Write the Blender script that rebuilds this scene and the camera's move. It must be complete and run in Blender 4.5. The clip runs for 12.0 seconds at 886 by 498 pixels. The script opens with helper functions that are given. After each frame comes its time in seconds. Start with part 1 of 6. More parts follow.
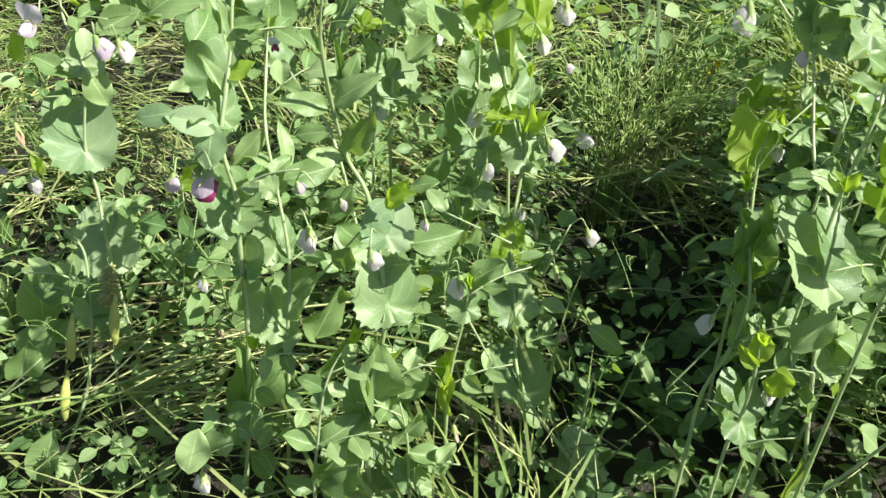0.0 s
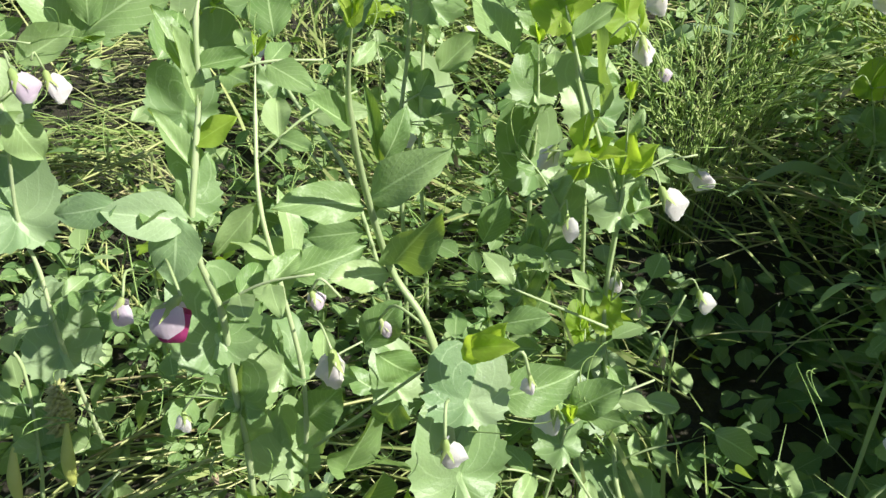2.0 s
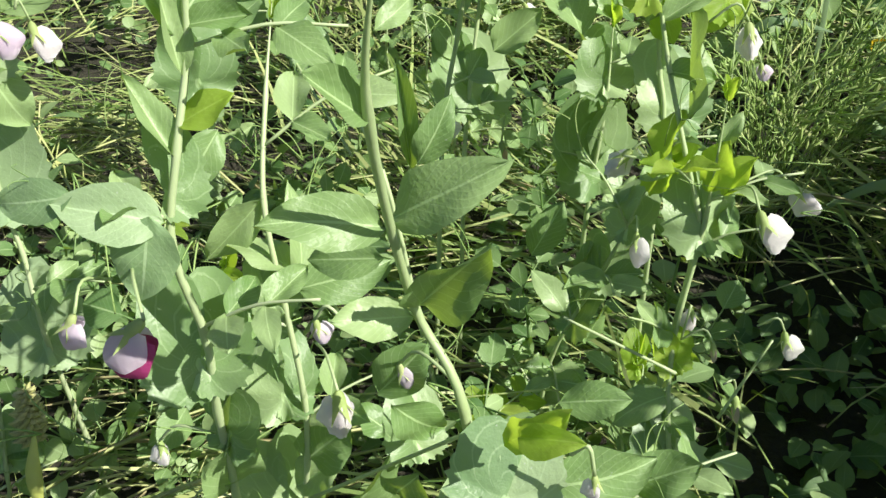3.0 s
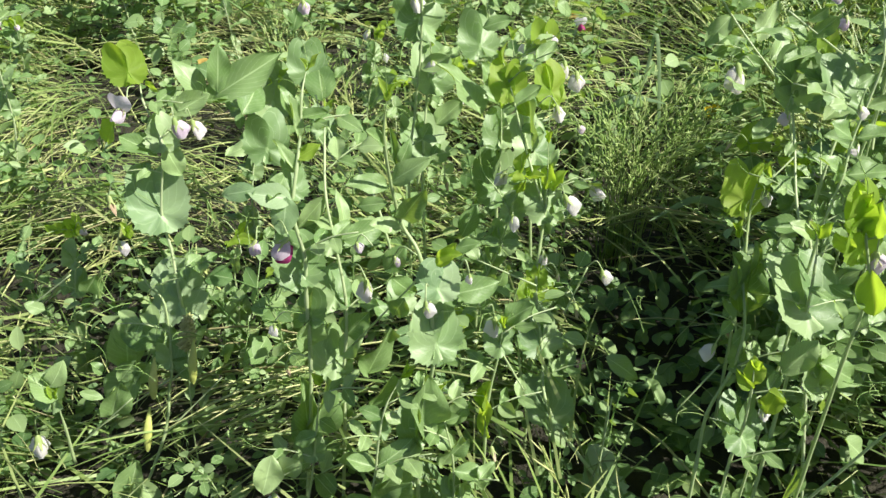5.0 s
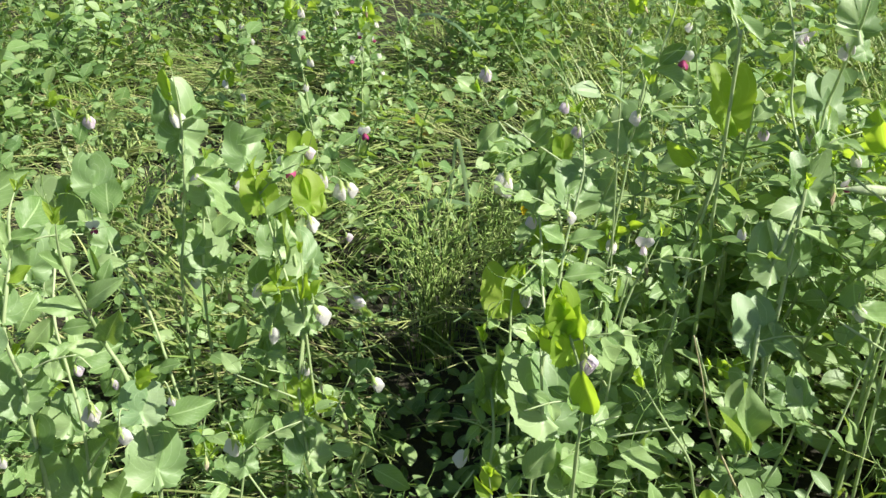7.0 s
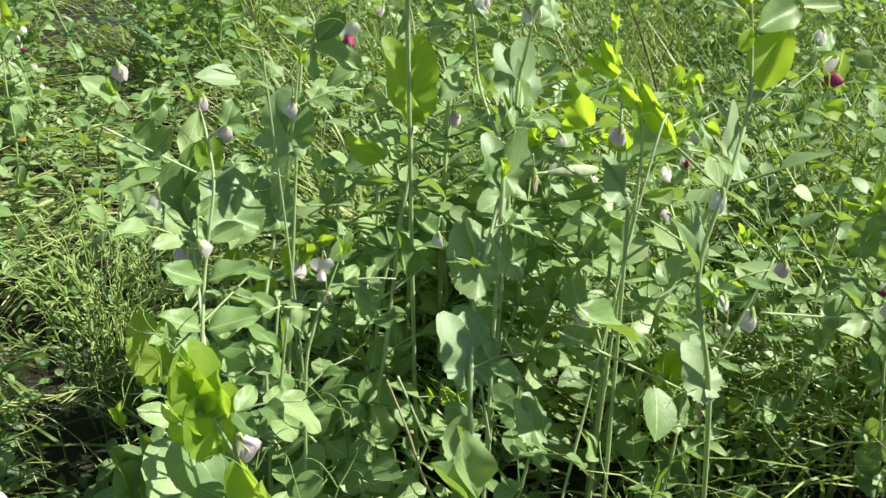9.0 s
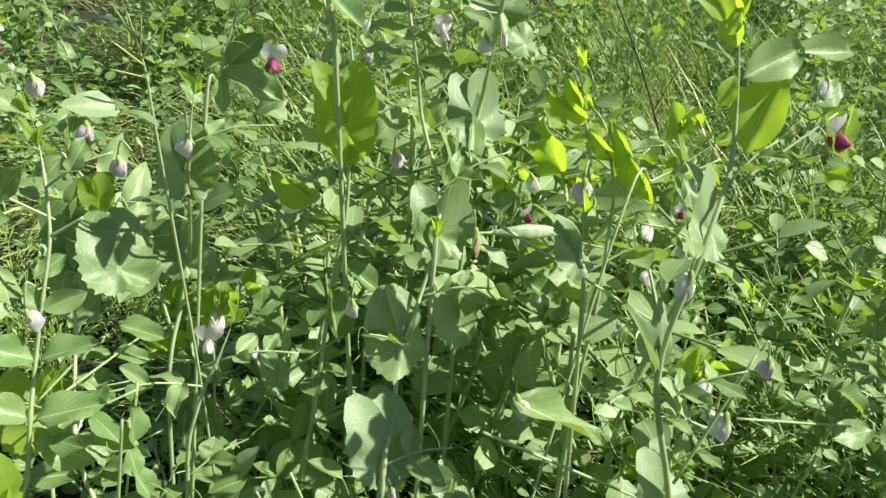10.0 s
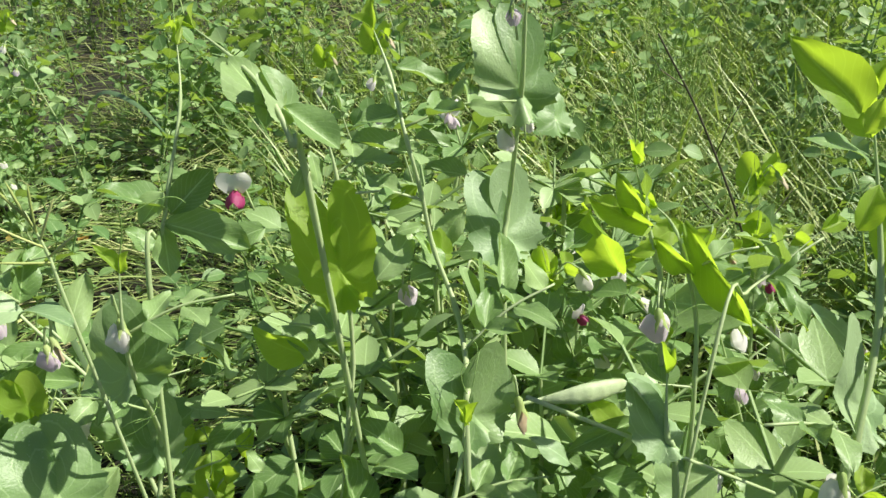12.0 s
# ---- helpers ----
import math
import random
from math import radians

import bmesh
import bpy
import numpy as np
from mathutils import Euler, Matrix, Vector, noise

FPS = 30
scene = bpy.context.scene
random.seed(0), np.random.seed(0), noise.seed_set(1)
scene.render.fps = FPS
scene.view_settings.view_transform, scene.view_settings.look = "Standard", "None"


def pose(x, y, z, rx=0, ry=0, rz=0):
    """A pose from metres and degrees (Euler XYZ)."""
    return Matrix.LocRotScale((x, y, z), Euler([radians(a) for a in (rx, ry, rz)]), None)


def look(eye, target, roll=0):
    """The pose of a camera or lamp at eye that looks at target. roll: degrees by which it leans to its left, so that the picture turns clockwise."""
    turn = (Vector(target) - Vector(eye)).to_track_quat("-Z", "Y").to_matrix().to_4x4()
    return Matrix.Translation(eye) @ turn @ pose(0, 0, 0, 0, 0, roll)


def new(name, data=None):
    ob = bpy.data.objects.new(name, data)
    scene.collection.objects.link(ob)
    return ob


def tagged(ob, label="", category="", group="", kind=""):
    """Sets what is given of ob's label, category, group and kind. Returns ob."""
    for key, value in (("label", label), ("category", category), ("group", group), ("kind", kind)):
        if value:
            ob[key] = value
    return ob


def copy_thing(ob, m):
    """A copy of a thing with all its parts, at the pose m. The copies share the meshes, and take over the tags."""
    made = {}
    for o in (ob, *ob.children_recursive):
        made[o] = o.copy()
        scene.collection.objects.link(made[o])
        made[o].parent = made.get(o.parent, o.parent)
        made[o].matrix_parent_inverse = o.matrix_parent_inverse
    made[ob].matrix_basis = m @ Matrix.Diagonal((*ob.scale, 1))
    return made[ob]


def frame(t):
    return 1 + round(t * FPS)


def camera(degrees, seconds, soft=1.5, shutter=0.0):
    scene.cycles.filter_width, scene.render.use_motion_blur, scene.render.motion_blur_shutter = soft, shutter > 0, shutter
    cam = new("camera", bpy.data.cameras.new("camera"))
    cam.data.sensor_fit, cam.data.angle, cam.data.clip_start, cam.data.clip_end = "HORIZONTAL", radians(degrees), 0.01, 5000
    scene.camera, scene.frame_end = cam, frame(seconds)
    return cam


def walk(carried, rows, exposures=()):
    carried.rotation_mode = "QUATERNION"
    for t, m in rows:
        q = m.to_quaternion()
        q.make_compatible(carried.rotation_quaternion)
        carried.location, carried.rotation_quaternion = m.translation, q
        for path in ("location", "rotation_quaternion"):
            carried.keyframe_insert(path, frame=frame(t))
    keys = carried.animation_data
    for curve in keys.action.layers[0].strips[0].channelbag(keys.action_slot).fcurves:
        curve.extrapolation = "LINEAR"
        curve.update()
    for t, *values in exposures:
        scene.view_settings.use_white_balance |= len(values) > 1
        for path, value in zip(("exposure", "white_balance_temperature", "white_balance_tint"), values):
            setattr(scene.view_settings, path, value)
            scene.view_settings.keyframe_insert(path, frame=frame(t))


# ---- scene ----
cam = camera(56.1, 12.0, soft=1.5)
PATH = [
    (0, (0.073, 0.017, 0.921), (-0.03, 1.611, -0.284), 0.2),
    (0.5, (0.041, 0.069, 0.887), (-0.074, 1.65, -0.333), 0.5),
    (1, (0.01, 0.149, 0.845), (-0.082, 1.717, -0.393), 0.7),
    (1.5, (-0.013, 0.203, 0.85), (-0.082, 1.769, -0.393), -0.4),
    (2, (0.002, 0.288, 0.846), (-0.102, 1.831, -0.422), -2.7),
    (2.5, (-0.002, 0.355, 0.814), (-0.149, 1.878, -0.474), -1.3),
    (3, (-0.008, 0.388, 0.792), (-0.199, 1.897, -0.506), -0.8),
    (3.5, (0.028, 0.277, 0.851), (-0.138, 1.776, -0.462), -0.8),
    (3.7, (0.017, 0.195, 0.894), (-0.12, 1.707, -0.408), -1.0),
    (5.3, (0.071, -0.111, 1.045), (-0.061, 1.541, -0.075), -2.0),
    (5.5, (0.087, -0.128, 1.059), (-0.03, 1.539, -0.039), -1.2),
    (6, (0.12, -0.155, 1.073), (-0.002, 1.546, 0.027), -1.0),
    (6.5, (0.182, -0.133, 1.062), (0.138, 1.577, 0.026), -0.8),
    (7, (0.254, -0.069, 1.035), (0.332, 1.682, 0.071), -0.5),
    (7.5, (0.347, 0.011, 1.005), (0.654, 1.763, 0.091), 1.3),
    (7.7, (0.372, 0.035, 0.992), (0.751, 1.789, 0.108), 2.0),
    (9.3, (0.411, 0.153, 0.931), (1.074, 1.786, -0.015), 1.5),
    (9.5, (0.45, 0.182, 0.924), (1.121, 1.815, -0.014), 2.1),
    (10, (0.532, 0.221, 0.932), (1.098, 1.898, 0.002), 2.9),
    (10.5, (0.535, 0.266, 0.922), (0.939, 2.012, 0.032), -0.5),
    (11, (0.549, 0.31, 0.916), (0.905, 2.075, 0.046), -2.2),
    (11.5, (0.594, 0.373, 0.921), (0.955, 2.136, 0.05), -4.1),
    (12, (0.612, 0.415, 0.944), (1.076, 2.137, 0.039), -4.9),
]
walk(cam, [(t, look(eye, target, roll)) for t, eye, target, roll in PATH],
     exposures=((0, 0.88, 6400, 6), (3.7, 0.74, 6400, 7), (5.5, 0.82, 6450, 6), (7.5, 0.80, 6550, 3), (9.5, 0.76, 6600, 1), (12, 0.67, 6650, 0)))

# ---- daylight ----
SUN_AZIMUTH, SUN_HEIGHT = 104.0, 44.0  # degrees clockwise from ahead (+y), degrees above the horizon
SUN_POWER, SKY_POWER = 5.0, 0.055
world = bpy.data.worlds.new("sky")
scene.world = world
world.use_nodes = True
wn = world.node_tree.nodes
sky = wn.new("ShaderNodeTexSky")
sky.sky_type, sky.sun_disc = "NISHITA", False
sky.sun_elevation, sky.sun_rotation = radians(SUN_HEIGHT), radians(SUN_AZIMUTH)
wn["Background"].inputs["Strength"].default_value = SKY_POWER
world.node_tree.links.new(sky.outputs["Color"], wn["Background"].inputs["Color"])
sun_way = Vector((math.sin(radians(SUN_AZIMUTH)) * math.cos(radians(SUN_HEIGHT)), math.cos(radians(SUN_AZIMUTH)) * math.cos(radians(SUN_HEIGHT)), math.sin(radians(SUN_HEIGHT))))
sun = new("sun", bpy.data.lights.new("sun", "SUN"))
sun.data.energy, sun.data.angle, sun.data.color = SUN_POWER, radians(0.55), (1.0, 0.95, 0.85)
sun.matrix_world = look(sun_way * 20, (0, 0, 0))


# ---- materials ----
def material(name):
    m = bpy.data.materials.new(name)
    m.use_nodes = True
    m.node_tree.nodes.clear()
    return m, m.node_tree.nodes, m.node_tree.links


def math_node(nodes, links, op, a, b=None, c=None):
    n = nodes.new("ShaderNodeMath")
    n.operation = op
    for i, v in enumerate((a, b, c)):
        if v is None:
            continue
        if isinstance(v, (int, float)):
            n.inputs[i].default_value = v
        else:
            links.new(v, n.inputs[i])
    return n.outputs[0]


def ramp(nodes, links, value, stops):
    n = nodes.new("ShaderNodeValToRGB")
    while len(n.color_ramp.elements) < len(stops):
        n.color_ramp.elements.new(0.5)
    for e, (p, c) in zip(n.color_ramp.elements, stops):
        e.position, e.color = p, (*c, 1)
    links.new(value, n.inputs[0])
    return n.outputs[0]


def blend(nodes, links, fac, a, b, mode="MIX"):
    n = nodes.new("ShaderNodeMix")
    n.data_type, n.blend_type = "RGBA", mode
    for key, v in ((0, fac), (6, a), (7, b)):
        if isinstance(v, (int, float)):
            n.inputs[key].default_value = v
        elif isinstance(v, tuple):
            n.inputs[key].default_value = (*v, 1)
        else:
            links.new(v, n.inputs[key])
    return n.outputs[2]


def noise_node(nodes, links, scale, detail=3, vector=None, rough=0.55):
    n = nodes.new("ShaderNodeTexNoise")
    n.inputs["Scale"].default_value, n.inputs["Detail"].default_value, n.inputs["Roughness"].default_value = scale, detail, rough
    if vector is None:
        vector = nodes.new("ShaderNodeTexCoord").outputs["Object"]
    links.new(vector, n.inputs["Vector"])
    return n.outputs["Fac"]


def random_of(nodes, island):
    if island:
        return nodes.new("ShaderNodeNewGeometry").outputs["Random Per Island"]
    return nodes.new("ShaderNodeObjectInfo").outputs["Random"]


def plant_surface(name, dark, mid, light, through_colour, thin=0.4, rough=0.55, veins=0.0, flecks=0.0, island=False, bump=0.28, scale=60.0, spec=0.4, patch=0.0):
    """A thin plant part: mottled colour that differs from piece to piece, light that shines through, relief of veins."""
    m, nodes, links = material(name)
    rnd = random_of(nodes, island)
    pos = nodes.new("ShaderNodeNewGeometry").outputs["Position"]
    if patch:  # kinds of growth that stand in patches, darker blue-green here and paler yellow-green there
        broad = math_node(nodes, links, "MULTIPLY_ADD", noise_node(nodes, links, 3.2, 3, pos), 2.4 * patch, -1.2 * patch)
        rnd = math_node(nodes, links, "ADD", rnd, broad)
    tint = ramp(nodes, links, rnd, ((0.0, dark), (0.5, mid), (1.0, light)))
    mottle = noise_node(nodes, links, scale, 4, pos)
    colour = blend(nodes, links, math_node(nodes, links, "MULTIPLY_ADD", mottle, 1.6, -0.55), tint, blend(nodes, links, 0.5, tint, light))
    fine = noise_node(nodes, links, scale * 9, 2, pos)
    relief = math_node(nodes, links, "MULTIPLY_ADD", mottle, 2.5, fine)
    if veins:
        uv = nodes.new("ShaderNodeTexCoord").outputs["UV"]
        sep = nodes.new("ShaderNodeSeparateXYZ")
        links.new(uv, sep.inputs[0])
        side = math_node(nodes, links, "ABSOLUTE", math_node(nodes, links, "SUBTRACT", sep.outputs["X"], 0.5))
        slant = math_node(nodes, links, "SUBTRACT", math_node(nodes, links, "MULTIPLY", sep.outputs["Y"], 9.0), math_node(nodes, links, "MULTIPLY", side, 7.0))
        wob = math_node(nodes, links, "MULTIPLY_ADD", mottle, 0.5, slant)
        saw = math_node(nodes, links, "ABSOLUTE", math_node(nodes, links, "SUBTRACT", math_node(nodes, links, "FRACT", wob), 0.5))
        lines = math_node(nodes, links, "LESS_THAN", saw, 0.045)
        rib = math_node(nodes, links, "LESS_THAN", side, 0.022)
        vein = math_node(nodes, links, "MAXIMUM", math_node(nodes, links, "MULTIPLY", lines, 0.5), rib)
        colour = blend(nodes, links, math_node(nodes, links, "MULTIPLY", vein, veins), colour, tuple(min(1.0, c * 1.5 + 0.05) for c in light))
        relief = math_node(nodes, links, "MULTIPLY_ADD", vein, -0.6, relief)
    if flecks:
        v = nodes.new("ShaderNodeTexVoronoi")
        v.inputs["Scale"].default_value = 420.0
        links.new(pos, v.inputs["Vector"])
        spot = math_node(nodes, links, "LESS_THAN", v.outputs["Distance"], 0.16)
        patch = math_node(nodes, links, "GREATER_THAN", noise_node(nodes, links, 35, 2, pos), 0.6)
        spot = math_node(nodes, links, "MULTIPLY", math_node(nodes, links, "MULTIPLY", spot, patch), flecks)
        colour = blend(nodes, links, spot, colour, (0.5, 0.55, 0.45))
    b = nodes.new("ShaderNodeBump")
    b.inputs["Strength"].default_value, b.inputs["Distance"].default_value = bump, 0.0012
    links.new(relief, b.inputs["Height"])
    p = nodes.new("ShaderNodeBsdfPrincipled")
    links.new(colour, p.inputs["Base Color"])
    links.new(b.outputs[0], p.inputs["Normal"])
    p.inputs["Specular IOR Level"].default_value = spec
    links.new(math_node(nodes, links, "MULTIPLY_ADD", mottle, 0.25, rough - 0.12), p.inputs["Roughness"])
    out = nodes.new("ShaderNodeOutputMaterial")
    if thin:
        tr = nodes.new("ShaderNodeBsdfTranslucent")
        links.new(blend(nodes, links, math_node(nodes, links, "MULTIPLY", mottle, 0.5), through_colour, colour), tr.inputs["Color"])
        mix = nodes.new("ShaderNodeMixShader")
        mix.inputs[0].default_value = thin
        links.new(p.outputs[0], mix.inputs[1])
        links.new(tr.outputs[0], mix.inputs[2])
        links.new(mix.outputs[0], out.inputs["Surface"])
    else:
        links.new(p.outputs[0], out.inputs["Surface"])
    return m


LEAF = plant_surface("pea_leaf", (0.135, 0.240, 0.078), (0.205, 0.322, 0.118), (0.350, 0.465, 0.215), (0.44, 0.62, 0.040), 0.33, 0.42, veins=0.6, flecks=0.5, spec=0.5)
STIPULE = plant_surface("pea_stipule", (0.138, 0.242, 0.094), (0.215, 0.328, 0.138), (0.365, 0.475, 0.245), (0.43, 0.61, 0.045), 0.33, 0.42, veins=0.5, flecks=0.7, spec=0.5)
LEAF_JOINED = plant_surface("joined_pea_leaf", (0.085, 0.185, 0.060), (0.175, 0.295, 0.100), (0.350, 0.465, 0.215), (0.44, 0.62, 0.040), 0.36, 0.44, veins=0.5, flecks=0.4, island=True, spec=0.45, patch=0.4)
GLAUCOUS = plant_surface("glaucous_stipule", (0.175, 0.29, 0.135), (0.245, 0.365, 0.185), (0.37, 0.48, 0.275), (0.42, 0.57, 0.09), 0.32, 0.46, veins=0.5, flecks=0.8, spec=0.45)
YOUNG = plant_surface("young_leaf", (0.25, 0.40, 0.055), (0.32, 0.46, 0.065), (0.40, 0.52, 0.10), (0.58, 0.78, 0.045), 0.62, 0.48, veins=0.45)
STEM = plant_surface("pea_stem", (0.42, 0.53, 0.25), (0.50, 0.61, 0.32), (0.58, 0.66, 0.40), (0.50, 0.62, 0.16), 0.30, 0.42, scale=60, spec=0.5, bump=0.08)
TENDRIL = plant_surface("tendril", (0.22, 0.36, 0.10), (0.28, 0.42, 0.13), (0.36, 0.48, 0.17), (0.35, 0.5, 0.06), 0.2, 0.45, scale=90)
TENDRIL_JOINED = plant_surface("tangled_tendril", (0.22, 0.36, 0.10), (0.28, 0.42, 0.13), (0.36, 0.48, 0.17), (0.35, 0.5, 0.06), 0.2, 0.45, scale=90, island=True)
CALYX = plant_surface("calyx", (0.34, 0.47, 0.15), (0.42, 0.53, 0.19), (0.52, 0.60, 0.27), (0.5, 0.6, 0.12), 0.35, 0.5, scale=200)
WHITE = plant_surface("pale_petal", (0.80, 0.74, 0.78), (0.86, 0.82, 0.82), (0.90, 0.88, 0.84), (0.86, 0.80, 0.80), 0.45, 0.5, scale=200, veins=0.12)
LILAC = plant_surface("lilac_petal", (0.72, 0.60, 0.75), (0.79, 0.69, 0.80), (0.85, 0.77, 0.84), (0.82, 0.68, 0.80), 0.5, 0.5, scale=200, veins=0.2)
MAGENTA = plant_surface("magenta_petal", (0.30, 0.025, 0.12), (0.36, 0.04, 0.16), (0.44, 0.08, 0.22), (0.42, 0.03, 0.15), 0.3, 0.45, scale=200, veins=0.15)
WITHERED = plant_surface("withered_petal", (0.50, 0.36, 0.24), (0.60, 0.46, 0.32), (0.68, 0.58, 0.44), (0.55, 0.42, 0.25), 0.3, 0.7, scale=200)
POD = plant_surface("pod", (0.40, 0.50, 0.28), (0.50, 0.58, 0.36), (0.60, 0.66, 0.46), (0.45, 0.55, 0.15), 0.2, 0.42, scale=120)
GRASS = plant_surface("grass_blade", (0.080, 0.165, 0.040), (0.215, 0.325, 0.080), (0.55, 0.59, 0.26), (0.42, 0.57, 0.05), 0.30, 0.42, island=True, scale=30, patch=0.35)
CULM = plant_surface("grass_culm", (0.20, 0.34, 0.08), (0.32, 0.46, 0.13), (0.52, 0.60, 0.26), (0.42, 0.56, 0.05), 0.3, 0.42, scale=60)
STRAW = plant_surface("dry_straw", (0.30, 0.25, 0.12), (0.40, 0.35, 0.18), (0.50, 0.46, 0.26), (0.40, 0.35, 0.15), 0.2, 0.6, island=True, scale=60)
STALK = plant_surface("lodged_stalk", (0.095, 0.150, 0.042), (0.26, 0.315, 0.098), (0.62, 0.62, 0.31), (0.40, 0.46, 0.06), 0.14, 0.4, island=True, scale=60, patch=0.35)
# weed green, set darker so that low growth reads as shaded
WEED_SHADE = plant_surface("weed_shade_leaf", (0.036, 0.100, 0.040), (0.108, 0.210, 0.066), (0.305, 0.415, 0.165), (0.40, 0.56, 0.03), 0.34, 0.48, veins=0.4, flecks=0.4, island=True, spec=0.4, patch=0.55)
YELLOW = plant_surface("yellow_petal", (0.75, 0.50, 0.02), (0.80, 0.58, 0.03), (0.85, 0.65, 0.05), (0.8, 0.6, 0.02), 0.3, 0.5, scale=200)
ORANGE = plant_surface("dead_leaf", (0.40, 0.20, 0.05), (0.48, 0.30, 0.07), (0.55, 0.42, 0.12), (0.6, 0.35, 0.04), 0.35, 0.6, scale=150)


def soil_surface():
    m, nodes, links = material("dark_soil")
    pos = nodes.new("ShaderNodeNewGeometry").outputs["Position"]
    big, small = noise_node(nodes, links, 9, 5, pos), noise_node(nodes, links, 130, 4, pos)
    colour = blend(nodes, links, big, (0.014, 0.013, 0.008), (0.036, 0.034, 0.018))
    colour = blend(nodes, links, math_node(nodes, links, "MULTIPLY", small, 0.5), colour, (0.05, 0.043, 0.03))
    b = nodes.new("ShaderNodeBump")
    b.inputs["Strength"].default_value, b.inputs["Distance"].default_value = 0.9, 0.01
    links.new(small, b.inputs["Height"])
    p = nodes.new("ShaderNodeBsdfPrincipled")
    p.inputs["Roughness"].default_value = 0.9
    links.new(colour, p.inputs["Base Color"])
    links.new(b.outputs[0], p.inputs["Normal"])
    links.new(p.outputs[0], nodes.new("ShaderNodeOutputMaterial").inputs["Surface"])
    return m


SOIL = soil_surface()


# ---- shapes ----
def mesh_of(name, verts, faces, mat, uv=None, smooth=True):
    me = bpy.data.meshes.new(name)
    me.from_pydata([tuple(v) for v in verts], [], faces)
    if uv is not None:
        layer = me.uv_layers.new(name="UVMap")
        idx = np.empty(len(me.loops), dtype=np.int32)
        me.loops.foreach_get("vertex_index", idx)
        layer.data.foreach_set("uv", np.asarray(uv, dtype=np.float32)[idx].ravel())
    me.polygons.foreach_set("use_smooth", [smooth] * len(me.polygons))
    me.materials.append(mat)
    me.update()
    return me


def sheet(nu, nv, place):
    """A grid surface; place(u, v) with u and v from 0 to 1 gives a point."""
    verts, uv, faces = [], [], []
    for j in range(nv + 1):
        for i in range(nu + 1):
            verts.append(place(i / nu, j / nv))
            uv.append((i / nu, j / nv))
    for j in range(nv):
        for i in range(nu):
            a = j * (nu + 1) + i
            faces.append((a, a + 1, a + nu + 2, a + nu + 1))
    return verts, faces, uv


def tube(points, radii, sides=6):
    """A round tapered tube along points, closed at both ends."""
    pts = [Vector(p) for p in points]
    verts, faces = [], []
    side = Vector((1, 0.2, 0.1))
    for k, p in enumerate(pts):
        d = (pts[min(k + 1, len(pts) - 1)] - pts[max(k - 1, 0)]).normalized()
        side = (side - d * side.dot(d)).normalized()
        up = d.cross(side)
        r = radii[k] if hasattr(radii, "__len__") else radii
        for s in range(sides):
            a = 2 * math.pi * s / sides
            verts.append(p + side * (r * math.cos(a)) + up * (r * math.sin(a)))
    for k in range(len(pts) - 1):
        for s in range(sides):
            a, b = k * sides + s, k * sides + (s + 1) % sides
            faces.append((a, b, b + sides, a + sides))
    faces.append(tuple(range(sides))[::-1])
    faces.append(tuple((len(pts) - 1) * sides + s for s in range(sides)))
    return verts, faces


def smooth_line(points, steps):
    """A line that glides through points (Catmull-Rom)."""
    p = [Vector(q) for q in points]
    p = [p[0] * 2 - p[1]] + p + [p[-1] * 2 - p[-2]]
    out = []
    for i in range(1, len(p) - 2):
        for s in range(steps):
            t = s / steps
            a, b, c, d = p[i - 1], p[i], p[i + 1], p[i + 2]
            out.append(0.5 * (2 * b + (c - a) * t + (2 * a - 5 * b + 4 * c - d) * t * t + (3 * b - a - 3 * c + d) * t ** 3))
    out.append(p[-2].copy())
    return out


def leaf_outline(v, blunt):
    return (math.sin(math.pi * v ** (0.82 + 0.2 * blunt)) ** 0.72) if 0 < v < 1 else 0.0


def leaflet_mesh(seed, mat, width=0.56):
    """A leaflet one long: base at the origin, tip along +y, face up +z; folded at the midrib, cupped and a little wavy."""
    r = random.Random(seed)
    fold, curl, wave, twist, blunt = r.uniform(0.1, 0.75), r.uniform(-0.42, 0.12), r.uniform(0.03, 0.08), r.uniform(-0.4, 0.4), r.random()

    def place(u, v):
        x = (u - 0.5) * width * leaf_outline(v, blunt) * (1 + 0.025 * math.sin(v * 40 + seed))
        z = fold * abs(x) * 1.2 - 0.6 * x * x + curl * v * v + wave * math.sin(v * 9 + u * 5 + seed) * abs(u - 0.5) * 2
        a = twist * v
        return (x * math.cos(a) - z * math.sin(a), v, z * math.cos(a) + x * math.sin(a))

    verts, faces, uv = sheet(6, 10, place)
    return mesh_of("leaflet", verts, faces, mat, uv)


